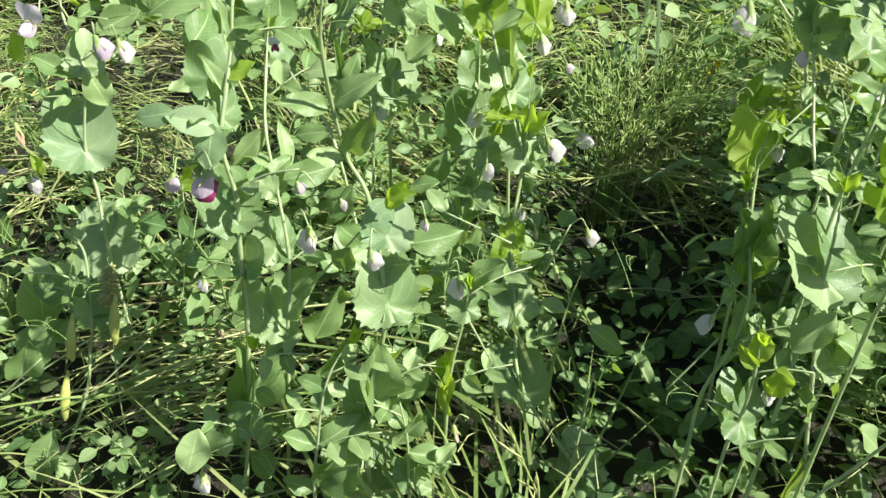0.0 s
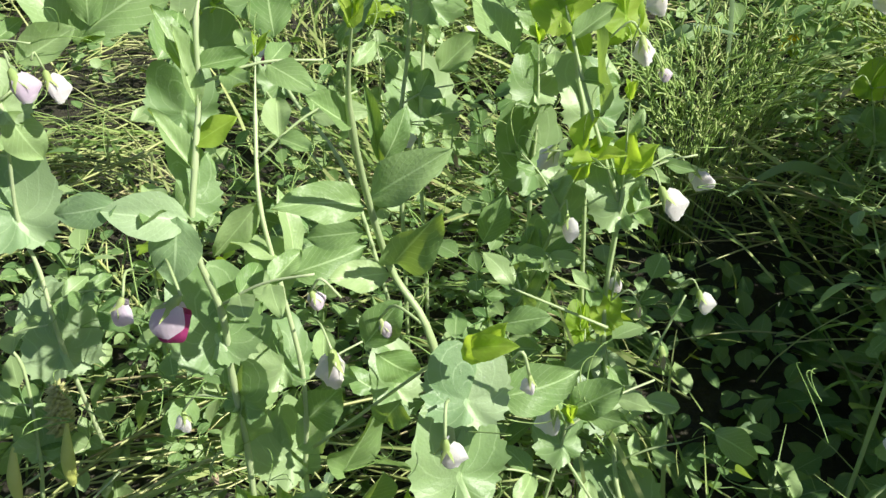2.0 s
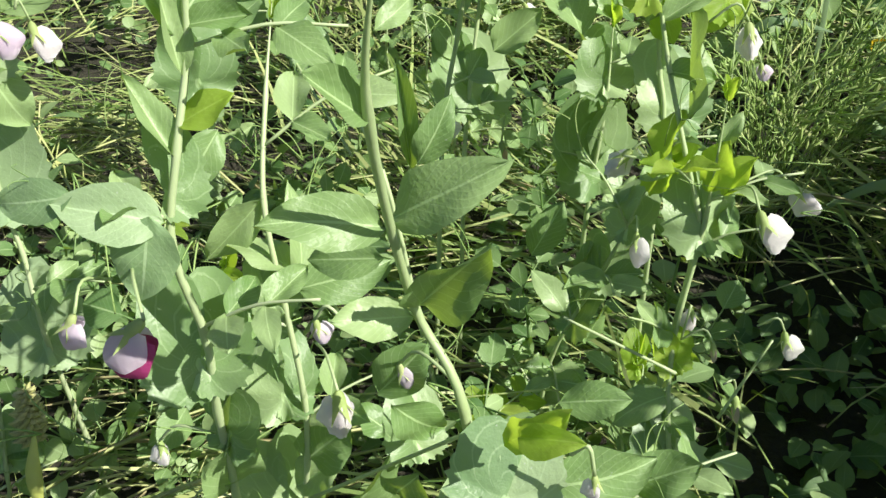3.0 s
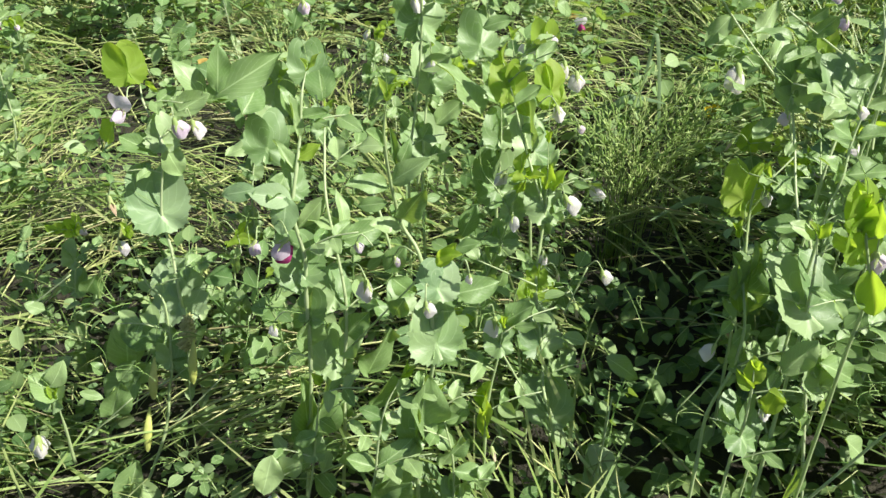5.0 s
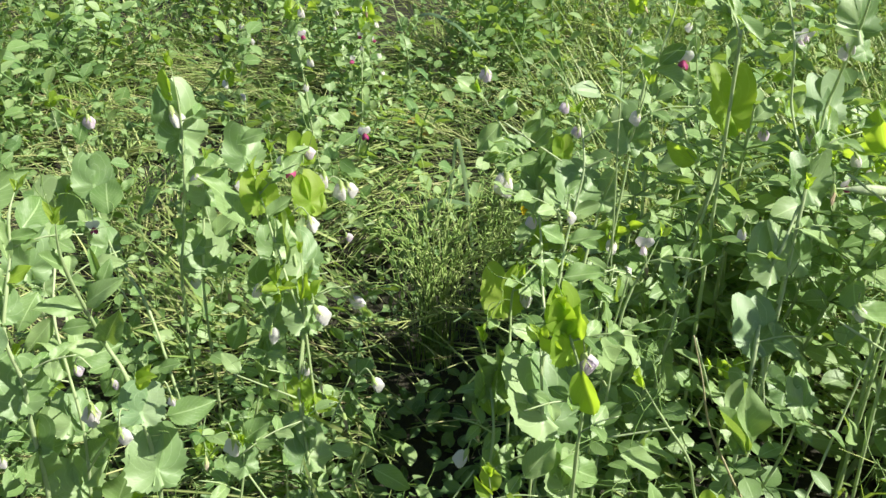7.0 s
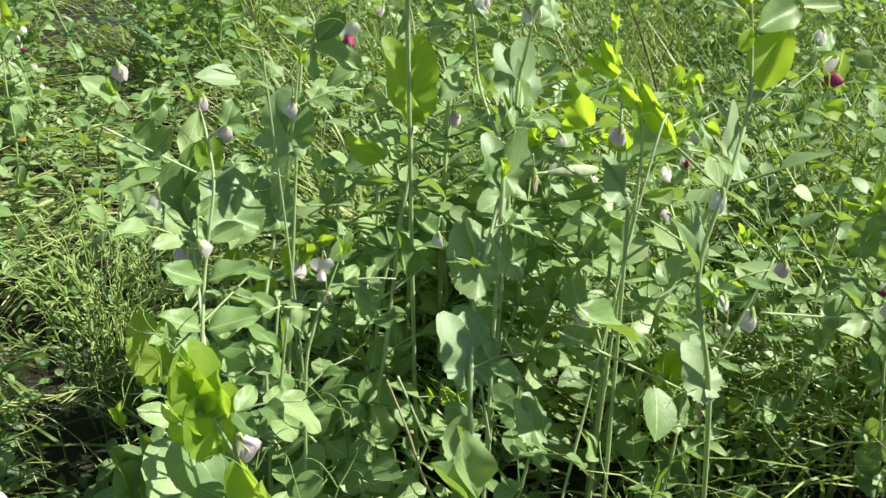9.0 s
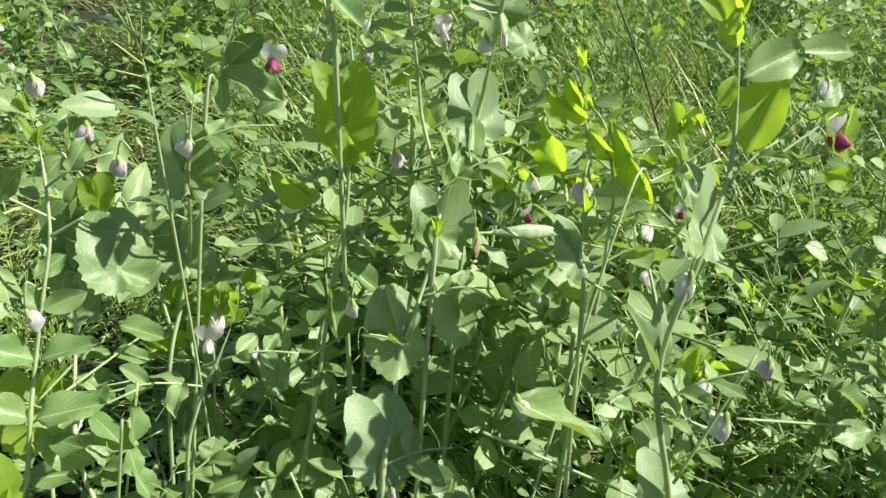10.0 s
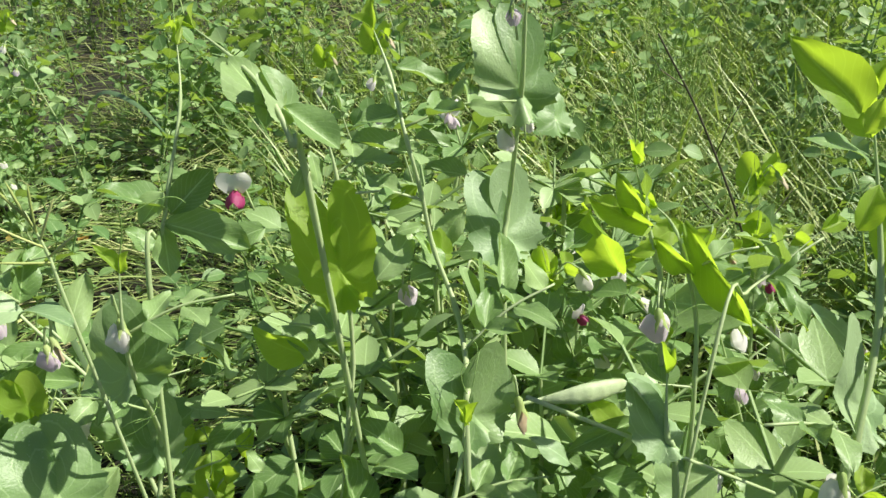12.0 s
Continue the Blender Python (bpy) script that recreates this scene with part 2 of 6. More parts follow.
def stipule_mesh(seed, mat):
    """One stipule of a pair, one long: joined to the stem at the origin, tip up +y, spreading to +x, its lower lobe toothed."""
    r = random.Random(seed)
    cup, wave, back = r.uniform(0.0, 0.75), r.uniform(0.05, 0.13), r.uniform(-0.45, 0.15)
    n, rings = 42, 4
    stops = [(-112, 0.36), (-85, 0.45), (-50, 0.55), (-15, 0.62), (20, 0.69), (48, 0.86), (66, 1.08), (76, 1.18), (86, 1.16), (98, 0.98), (108, 0.60)]
    verts, uv, faces = [(0, 0, 0)], [(0.5, 0.0)], []
    for k in range(1, rings + 1):
        for i in range(n + 1):
            a = -112 + 220 * i / n
            for (a0, r0), (a1, r1) in zip(stops, stops[1:]):
                if a0 <= a <= a1:
                    s = (a - a0) / (a1 - a0)
                    s = s * s * (3 - 2 * s)
                    rad = r0 + (r1 - r0) * s
            if k == rings and a < 40:
                rad *= 1.0 + (0.10 if i % 3 == 0 else 0.0) * r.uniform(0.3, 1.3) - 0.05 * r.random()
            q = rad * k / rings
            x, y = q * math.cos(radians(a)), q * math.sin(radians(a))
            z = 0.12 * q * abs(math.sin(radians(a - 28))) + cup * x * abs(x) * 1.3 + back * y * abs(y) * 0.9 + (0.30 * y * y if y < 0 else 0.0) + wave * math.sin(a * 0.09 + seed) * (k / rings) ** 2
            verts.append((x, y, z))
            uv.append((0.5 + 0.5 * k / rings * (i / n), 0.1 + 0.9 * i / n))
    for i in range(n):
        faces.append((0, 1 + i, 2 + i))
    for k in range(rings - 1):
        for i in range(n):
            a = 1 + k * (n + 1) + i
            faces.append((a, a + n + 1, a + n + 2, a + 1))
    return mesh_of("stipule", verts, faces, mat, uv)


def calyx_mesh(seed):
    """A calyx one long along +y with five pointed teeth."""
    verts, faces = [], []
    n = 10
    for k, (y, rad) in enumerate(((0.0, 0.05), (0.12, 0.17), (0.38, 0.22), (0.55, 0.23))):
        for i in range(n):
            a = 2 * math.pi * i / n
            verts.append((rad * math.cos(a), y, rad * math.sin(a) * 0.85))
    for k in range(3):
        for i in range(n):
            a, b = k * n + i, k * n + (i + 1) % n
            faces.append((a, b, b + n, a + n))
    for i in range(0, n, 2):
        a, b, c = 3 * n + i, 3 * n + (i + 1) % n, 3 * n + (i + 2) % n
        ang = 2 * math.pi * (i + 1) / n
        verts.append((0.52 * math.cos(ang), 1.02, 0.48 * math.sin(ang)))
        faces += [(a, b, len(verts) - 1), (b, c, len(verts) - 1)]
    return mesh_of("calyx", verts, faces, CALYX)


def hood_mesh(seed, mat, thick, deep, flare=0.12, long=1.0):
    """A petal folded lengthwise like a purse along +y: ridge up +z, open below, its rim flared and wavy."""
    def place(u, v):
        q, side = abs(2 * u - 1), (1 if u > 0.5 else -1)
        body = math.sin(math.pi * min(1.0, 0.10 + 0.80 * v)) ** 0.75
        ridge = 0.20 * math.sin(math.pi * (0.15 + 0.75 * v))
        x = side * (thick * body * math.sin(q * 2.1) + flare * q ** 4 * v * (1 + 0.5 * math.sin(11 * v + seed)))
        z = ridge - q * deep * body * (1 + 0.06 * math.sin(8 * v + seed))
        return (x, v * long * (1 - 0.10 * (1 - q) ** 3 * v) - 0.05 * q * q, z)

    verts, faces, uv = sheet(12, 9, place)
    return mesh_of("petal", verts, faces, mat, uv)


def banner_mesh(seed, mat):
    """The wide upright petal of an open flower: rises from the origin like a cap, notched at the top, its sides swept back."""
    def place(u, v):
        s = 2 * u - 1
        x = 0.66 * s * math.sin(math.pi * (0.14 + 0.62 * v))
        z = 0.05 + 0.82 * v * (1 - 0.14 * (1 - abs(s)) ** 3 * v) - 0.10 * s * s
        y = 0.26 - 0.10 * v * v - 0.12 * s * s * (0.4 + v) + 0.03 * math.sin(6 * u + 5 * v + seed)
        return (x, y, z)

    verts, faces, uv = sheet(12, 8, place)
    return mesh_of("petal", verts, faces, mat, uv)


def tendril_mesh(seed):
    """A forked, curling tendril about one long along +y."""
    r = random.Random(seed)
    verts, faces = [], []
    forks = [(0.0, 0.0, 1.0)] + [(r.uniform(0.25, 0.6), r.choice((-1, 1)) * r.uniform(0.5, 1.0), r.uniform(0.4, 0.7)) for _ in range(r.choice((1, 2, 2)))]
    for start, aside, length in forks:
        p, d = Vector((0.0, start, 0.0)), Vector((aside, 1, r.uniform(-0.3, 0.5))).normalized()
        axis = Vector((r.uniform(-1, 1), r.uniform(-0.4, 0.4), r.uniform(-1, 1))).normalized()
        pts, rad = [], []
        for k in range(17):
            t = k / 16
            pts.append(p.copy())
            rad.append(0.0085 * (1 - 0.5 * t))
            p = p + d * (length / 16)
            d = (Matrix.Rotation(0.05 + 0.75 * max(0, t - 0.35) ** 1.2 * r.uniform(0.8, 1.2), 3, axis) @ d).normalized()
        v, f = tube(pts, rad, 4)
        faces += [tuple(i + len(verts) for i in q) for q in f]
        verts += v
    return mesh_of("tendril", verts, faces, TENDRIL)


def pod_mesh(seed, mat=None):
    """A flat pod one long along +y, seeds bulging a little, a short beak at the tip."""
    n, sides = 22, 10
    verts, faces = [], []
    for k in range(n + 1):
        v = k / n
        w = 0.10 * (math.sin(math.pi * (0.04 + 0.94 * v)) ** 0.45) * (0.55 + 0.6 * min(1, v * 2.2)) if v < 0.97 else 0.018
        bulge = 1 + 0.16 * math.sin(v * 40)
        for s in range(sides):
            a = 2 * math.pi * s / sides
            verts.append((w * math.cos(a), v, 0.42 * w * bulge * math.sin(a) + 0.10 * math.sin(math.pi * v)))
    for k in range(n):
        for s in range(sides):
            a, b = k * sides + s, k * sides + (s + 1) % sides
            faces.append((a, b, b + sides, a + sides))
    faces.append(tuple(range(sides)))
    faces.append(tuple(n * sides + s for s in range(sides))[::-1])
    return mesh_of("pod", verts, faces, mat or POD)


LEAFLETS = [leaflet_mesh(i, LEAF) for i in range(8)]
YOUNG_LEAVES = [leaflet_mesh(20 + i, YOUNG, 0.62) for i in range(4)]
STIPULES = [stipule_mesh(40 + i, STIPULE) for i in range(6)]
PALE_STIPULES = [stipule_mesh(64 + i, GLAUCOUS) for i in range(3)]
PALE_LEAVES = [leaflet_mesh(30 + i, GLAUCOUS) for i in range(3)]
# also worn by one grown stipule, where the yellow stands for sunlight through it
YOUNG_OR_BACKLIT_STIPULES = [stipule_mesh(60 + i, YOUNG) for i in range(3)]
CALYXES = [calyx_mesh(1)]
HOODS = {"white": hood_mesh(1, WHITE, 0.34, 0.72, 0.20), "lilac": hood_mesh(2, LILAC, 0.46, 0.70, 0.10, 0.85), "purple": hood_mesh(12, LILAC, 0.32, 0.74), "withered": hood_mesh(3, WITHERED, 0.10, 0.36, 0.05)}
INNER = {"white": hood_mesh(4, WHITE, 0.22, 0.52, 0.04), "lilac": hood_mesh(5, LILAC, 0.38, 0.58, 0.05, 0.85), "purple": hood_mesh(15, MAGENTA, 0.28, 0.70, 0.05), "withered": hood_mesh(6, WITHERED, 0.06, 0.22, 0.03)}
WING_LILAC = hood_mesh(8, LILAC, 0.24, 0.55, 0.05, 0.8)
BANNERS = [banner_mesh(1, WHITE), banner_mesh(2, WHITE), banner_mesh(3, LILAC)]
WING_MAGENTA, KEEL = hood_mesh(7, MAGENTA, 0.36, 0.60, 0.02, 0.85), hood_mesh(9, WHITE, 0.08, 0.26, 0.02, 0.7)
TENDRILS = [tendril_mesh(80 + i) for i in range(8)]
RIPE = plant_surface("ripening_pod", (0.50, 0.56, 0.12), (0.58, 0.62, 0.17), (0.66, 0.68, 0.25), (0.5, 0.5, 0.06), 0.2, 0.5, scale=120)
PODS = [pod_mesh(1), pod_mesh(2, RIPE)]


# ---- plants ----
def axes(at, tip_way, face, size, wide=1.0, flip=1.0):
    """The pose of a leaf: base at a point, tip along tip_way, upper side towards face."""
    y = Vector(tip_way).normalized()
    z = Vector(face)
    z = z - y * z.dot(y)
    z = z.normalized() if z.length > 1e-4 else y.orthogonal().normalized()
    x = y.cross(z)
    m = Matrix((x, y, z)).transposed().to_4x4()
    return Matrix.Translation(at) @ m @ Matrix.Diagonal((size * wide * flip, size, size, 1))


def part(name, mesh, parent, m=None, label=""):
    ob = new(name, mesh)
    ob.parent = parent
    if m is not None:
        ob.matrix_basis = m
    return tagged(ob, label)


class Plant:
    """One pea plant: an empty at its foot that carries stem, stipules, leaflets, tendrils, flowers and pods."""

    def __init__(self, label, points, thick=0.0026, name="pea_plant", category="pea plant", group="pea plants", mat=None):
        pts = [Vector(p) for p in points]
        self.foot = pts[0].copy()
        self.root = new(name)
        self.root.empty_display_size = 0.05
        self.root.location = self.foot
        tagged(self.root, label, category, group)
        self.line = [p - self.foot for p in smooth_line(pts, 6)]
        n = len(self.line)
        v, f = tube(self.line, [0.86 * thick * (1.15 - 0.6 * k / n) * (1.22 if k % 6 == 0 else 1.0) * min(1.0, 0.16 + 0.14 * (n - 1 - k)) for k in range(n)], 7)
        part("stem", mesh_of("stem", v, f, STEM), self.root)
        self.rnd = random.Random(round(pts[0].x * 1000) * 7 + round(pts[-1].y * 1000))
        r, top, way = self.rnd, self.line[-1], (self.line[-1] - self.line[-3]).normalized()
        for s in (-1, 1):  # the growing tip: a pair of unfolding leaves and a tendril or two
            part("young_leaf", r.choice(YOUNG_LEAVES), self.root, axes(self.line[-2], way + Vector((s * r.uniform(0.15, 0.5), r.uniform(-0.4, 0.1), 0)), (-s, -0.6, 0.2), r.uniform(0.016, 0.026), r.uniform(0.6, 0.9)))
        part("tendril", r.choice(TENDRILS), self.root, axes(top, way + Vector((r.uniform(-0.5, 0.5), r.uniform(-0.3, 0.3), 0)), (r.uniform(-1, 1), -1, 0), r.uniform(0.04, 0.07)))

    def along(self, s):
        k = s * (len(self.line) - 1)
        i = min(int(k), len(self.line) - 2)
        return self.line[i].lerp(self.line[i + 1], k - i)

    def stipules(self, at, size, turn=0.0, spread=25.0, dip=0.0, young=False, up=(0, 0, 1), sides=(1, -1), wide=1.0, pale=False, tall=1.0):
        """A pair of stipules round the stem at a point, facing -y turned by turn degrees about the upright."""
        r = self.rnd
        at = Vector(at) - self.foot
        up = (Vector(up).normalized() + Vector((r.uniform(-0.08, 0.08), r.uniform(-0.08, 0.08), 0))).normalized()
        for s in sides:
            face = Matrix.Rotation(radians(turn + s * spread + r.uniform(-18, 18)), 3, up) @ Vector((0, -1, 0.0))
            face = face + up * math.sin(radians(dip)) + sun_way * (0.0 if young else 0.22)
            tip = up + Matrix.Rotation(radians(turn), 3, "Z") @ Vector((0.10 * s + r.uniform(-0.12, 0.12), math.tan(radians(dip + r.uniform(-16, 12))), 0))
            mesh = r.choice(YOUNG_OR_BACKLIT_STIPULES if young else PALE_STIPULES if pale else STIPULES)
            part("stipule", mesh, self.root, axes(at - face * (0.0016 + 0.0009 * s), tip, face, size * tall * r.uniform(0.88, 1.02), wide / tall, float(s)))

    def leaf(self, base, tip, width=1.0, face=(0.2, -0.55, 0.82), young=False, stalk=None, pale=False):
        """One leaflet from base to tip; stalk: where its thin stalk leaves the stem."""
        r = self.rnd
        base, tip = Vector(base) - self.foot, Vector(tip) - self.foot
        way = tip - base
        if young:
            face = (-0.5, -0.6, 0.3)
        loose = 0.25 if face == (0.1, -0.75, 0.66) else 1.0
        face = Vector(face) + Vector((r.uniform(-0.4, 0.6), r.uniform(-0.2, 0.2), r.uniform(-0.2, 0.45))) * loose
        if not young:  # a grown leaf turns its upper side to the light
            out = face - way * (face.dot(way) / way.length_squared)
            face = face + sun_way * (0.9 if out.normalized().dot(sun_way) < 0.35 else 0.2)
        part("leaflet", r.choice(YOUNG_LEAVES if young else PALE_LEAVES if pale else LEAFLETS), self.root, axes(base, way, face, way.length, width))
        if stalk is not None:
            self.stalk(stalk, base + self.foot)

    def stalk(self, a, b, thick=0.0011, sag=0.0):
        a, b = Vector(a) - self.foot, Vector(b) - self.foot
        mid = a.lerp(b, 0.5) + Vector((0, 0, -sag))
        line = smooth_line([a, mid, b], 4)
        v, f = tube(line, [thick * (1.1 - 0.3 * k / len(line)) for k in range(len(line))], 5)
        part("leaf_stalk", mesh_of("leaf_stalk", v, f, STEM), self.root)

    def tendril(self, at, way, size):
        r = self.rnd
        part("tendril", r.choice(TENDRILS), self.root, axes(Vector(at) - self.foot, way, (r.uniform(-1, 1), -1, r.uniform(-1, 1)), size))

    def compound(self, at, way, size, pairs=2, young=False, tendril=True):
        """A whole leaf: a stalk with pairs of leaflets and a tendril at its end."""
        r = self.rnd
        at, way = Vector(at), Vector(way).normalized()
        length = size * (0.9 + 0.75 * pairs)
        end = at + way * length + Vector((0, 0, -0.1 * length))
        self.stalk(at, end, 0.0010, -0.08 * length)
        side = way.cross(Vector((0, 0, 1)))
        side = side.normalized() if side.length > 0.1 else Vector((1, 0, 0))
        for k in range(pairs):
            p = at.lerp(end, (0.55 + 0.8 * k) / (0.9 + 0.75 * pairs)) + Vector((0, 0, 0.05 * length))
            for s in (-1, 1):
                w = way * r.uniform(0.4, 0.8) + side * s + Vector((0, 0, r.uniform(-0.15, 0.25)))
                self.leaf(p, p + w.normalized() * size * r.uniform(0.85, 1.1), r.uniform(0.85, 1.1), (-0.15 + r.uniform(-0.3, 0.3), -0.45, 0.85), young)
        if tendril:
            self.tendril(end, way + Vector((0, 0, 0.2)), size * r.uniform(1.2, 2.0))

    def flower(self, at, size=0.02, kind="white", way=(0.2, -0.4, -0.8), stalk=None):
        """A flower with its calyx; kind: white, lilac (folded), open (banner raised, magenta wings) or withered."""
        r = self.rnd
        at = Vector(at) - self.foot
        size *= {"open": 0.86, "pale": 0.86, "lilac": 0.94}.get(kind, 1.08)
        if kind in ("open", "pale"):
            way = (way[0], -0.8, max(way[2], -0.25))
        way = Vector(way).normalized()
        turn = r.uniform(0, 2 * math.pi)
        ridge = Vector((0, -0.25, 1)) if kind in ("open", "pale") else Vector((-0.95, -0.15, 0.25)) if kind == "purple" else Vector((math.cos(turn), -0.8 + 0.6 * math.sin(turn), 0.4))
        body = axes(at - way * size * 0.5, way, ridge, 1.0)
        fl = part("flower", CALYXES[0], self.root, body @ Matrix.Scale(size * 0.70, 4))
        up = Matrix.Translation((0, 0.30, 0)) @ Matrix.Scale(1.35, 4)
        if kind in ("open", "pale"):
            part("banner_petal", r.choice(BANNERS), fl, up @ Matrix.Scale(0.98, 4), "pale upright petal")
            part("wing_petal", WING_MAGENTA if kind == "open" else WING_LILAC, fl, up @ Matrix.Translation((0, 0.12, 0.02)), "magenta side petals" if kind == "open" else "pale lilac side petals")
            part("keel", KEEL, fl, up @ Matrix.Translation((0, 0.1, -0.28)))
        else:
            part("banner_petal", HOODS[kind], fl, up)
            part("wing_petal", INNER[kind], fl, up @ Matrix.Translation((0, 0.06 if kind == "purple" else 0.10, -0.26 if kind == "purple" else -0.06)), "magenta side petals" if kind == "purple" else "")
        if stalk is not None:
            a, b = Vector(stalk) - self.foot, at - way * size * 0.5
            mid = a.lerp(b, 0.6) + Vector((0, 0, 0.012))
            line = smooth_line([a, mid, b], 4)
            v, f = tube(line, 0.0009, 5)
            part("flower_stalk", mesh_of("flower_stalk", v, f, STEM), self.root)

    def dress(self, count, size=0.032, low=0.3, high=0.95):
        """Whole leaves to either side in turn, between the nodes that are set one by one."""
        r = self.rnd
        for k in range(count):
            at = self.along(low + (high - low) * (k + r.uniform(0.2, 0.8)) / count) + self.foot
            a = radians((-1) ** k * r.uniform(40, 110) + r.uniform(-15, 15))
            self.compound(at, (math.sin(a), -0.7 * math.cos(a) + 0.25, r.uniform(0.1, 0.7)), size * r.uniform(0.8, 1.15), r.choice((1, 2)), False, r.random() < 0.6)

    def pod(self, base, tip, wide=1.0, ripe=False):
        base, tip = Vector(base) - self.foot, Vector(tip) - self.foot
        part("pod", PODS[1 if ripe else 0], self.root, axes(base, tip - base, (0.2, -1, 0.4), (tip - base).length, wide), "yellow ripening pod" if ripe else "pale green pod")


def grown(label, foot, height, lean=(0.0, 0.0), seed=1, nodes=8, flowers=2, facing=0.0, size=0.044, low=0.25):
    """A pea plant that follows its habit: nodes up the stem, leaves to either side in turn, flowers near the top."""
    r = random.Random(seed)
    foot = Vector(foot)
    pts = [foot + Vector((lean[0] * t ** 1.5 + r.uniform(-0.012, 0.012) * (t > 0), lean[1] * t ** 1.5 + r.uniform(-0.012, 0.012) * (t > 0), height * t)) for t in (0, 0.25, 0.5, 0.75, 1.0)]
    p = Plant(label, pts, 0.0026)
    p.rnd = r
    side = r.choice((-1, 1))
    for k in range(nodes):
        s = low + (0.97 - low) * k / max(1, nodes - 1)
        at = p.along(s) + p.foot
        young = k >= nodes - 1
        big = size * (1.0 - 0.25 * s) * r.uniform(0.85, 1.1)
        if k % 3 != 2 or k > nodes - 3:
            p.stipules(at, big, facing + r.uniform(-50, 50), r.uniform(10, 40), r.uniform(-5, 25), young)
        side = -side
        a = radians(facing + side * r.uniform(50, 100))
        way = Vector((math.sin(a), -math.cos(a), r.uniform(0.2, 0.9)))
        p.compound(at, way, big * 0.95, r.choice((1, 2, 2)), young, r.random() < 0.7)
        if k >= nodes - 1 - flowers and k < nodes - 0:
            a = radians(facing + r.uniform(-70, 70))
            tip = at + Vector((math.sin(a), -math.cos(a), 0.25)) * r.uniform(0.02, 0.045)
            p.flower(tip, r.uniform(0.016, 0.021), r.choice(("white", "white", "lilac", "open", "withered")), (math.sin(a) * 0.5, -math.cos(a) * 0.5, -0.8), at)
    return p


# ---- joined undergrowth ----
def strew(name, template, poses, mat, label, category, uv=None):
    """Many copies of a small shape joined into one mesh: template verts and faces, poses as 4 x 4 matrices."""
    tv = np.array([(*v, 1.0) for v in template[0]])
    tf = template[1]
    ms = np.array(poses)
    v = np.einsum("nij,kj->nki", ms, tv)[:, :, :3].reshape(-1, 3)
    n, k = len(ms), len(tv)
    size = len(tf[0])
    fa = (np.array(tf)[None] + (np.arange(n) * k)[:, None, None]).reshape(-1)
    me = bpy.data.meshes.new(name)
    me.vertices.add(len(v))
    me.vertices.foreach_set("co", v.astype(np.float32).ravel())
    nf = n * len(tf)
    me.loops.add(nf * size)
    me.loops.foreach_set("vertex_index", fa.astype(np.int32))
    me.polygons.add(nf)
    me.polygons.foreach_set("loop_start", np.arange(nf, dtype=np.int32) * size)
    me.polygons.foreach_set("loop_total", np.full(nf, size, dtype=np.int32))
    if len(template) > 2:
        layer = me.uv_layers.new(name="UVMap")
        layer.data.foreach_set("uv", np.tile(np.array(template[2]), (n, 1))[fa].astype(np.float32).ravel())
    me.polygons.foreach_set("use_smooth", np.ones(nf, dtype=bool))
    me.materials.append(mat)
    me.update(calc_edges=True)
    me.validate()
    return tagged(new(name, me), label, category, "", "stuff")


def combed(at, rng, heading, wander, jitter):
    """A heading for each place that swings slowly over the field, as wind and rain lay the stalks."""
    return np.array([heading + wander * noise.noise((x * 1.6, y * 1.6, 9.0)) for x, y, z in at]) + rng.normal(0, jitter, len(at))


def turns(n, rng, tilt_low, tilt_high, size_low, size_high, xyz, around=None, heading=None, wide=(0.8, 1.2)):
    """n poses: +y of the shape raised by tilt degrees from level, headed any way (or near heading), rolled about itself."""
    head = rng.uniform(0, 2 * math.pi, n) if heading is None else np.radians(heading)
    tilt = np.radians(rng.uniform(tilt_low, tilt_high, n))
    roll = rng.uniform(-0.7, 0.7, n) if around is None else rng.uniform(-around, around, n)
    s = rng.uniform(size_low, size_high, n)
    y = np.stack((np.cos(tilt) * np.cos(head), np.cos(tilt) * np.sin(head), np.sin(tilt)), 1)
    x0 = np.stack((np.sin(head), -np.cos(head), np.zeros(n)), 1)
    z0 = np.cross(x0, y)
    x = x0 * np.cos(roll)[:, None] + z0 * np.sin(roll)[:, None]
    z = np.cross(x, y)
    m = np.zeros((n, 4, 4))
    w = rng.uniform(*wide, n)
    m[:, :3, 0], m[:, :3, 1], m[:, :3, 2], m[:, :3, 3] = x * (s * w)[:, None], y * s[:, None], z * s[:, None], xyz
    m[:, 3, 3] = 1
    return m


def blade_shape(width=0.03, bend=0.35, segs=4):
    v, f = [], []
    for k in range(segs + 1):
        t = k / segs
        w = width * (1 - t) ** 0.7 if k < segs else 0.001
        v += [(-w, t * (1 - 0.15 * bend * t), -bend * t * t), (w, t * (1 - 0.15 * bend * t), -bend * t * t + 0.3 * w)]
        if k:
            a = 2 * k - 2
            f.append((a, a + 1, a + 3, a + 2))
    return v, f


def small_leaf_shape(width=0.6, across=4, along=5):
    v, f, uv = sheet(across, along, lambda u, t: ((u - 0.5) * width * leaf_outline(t, 0.6), t, 0.18 * abs(u - 0.5) * leaf_outline(t, 0.6) - 0.18 * t * t))
    return v, f, uv


def rod_shape(thick=0.012, bow=0.05, sides=4, segs=5):
    line = [(0, k / segs, bow * math.sin(math.pi * k / segs)) for k in range(segs + 1)]
    v, f = tube(line, [thick * (0.9 if k < segs else 0.15) for k in range(segs + 1)], sides)
    return v, f[:-2]


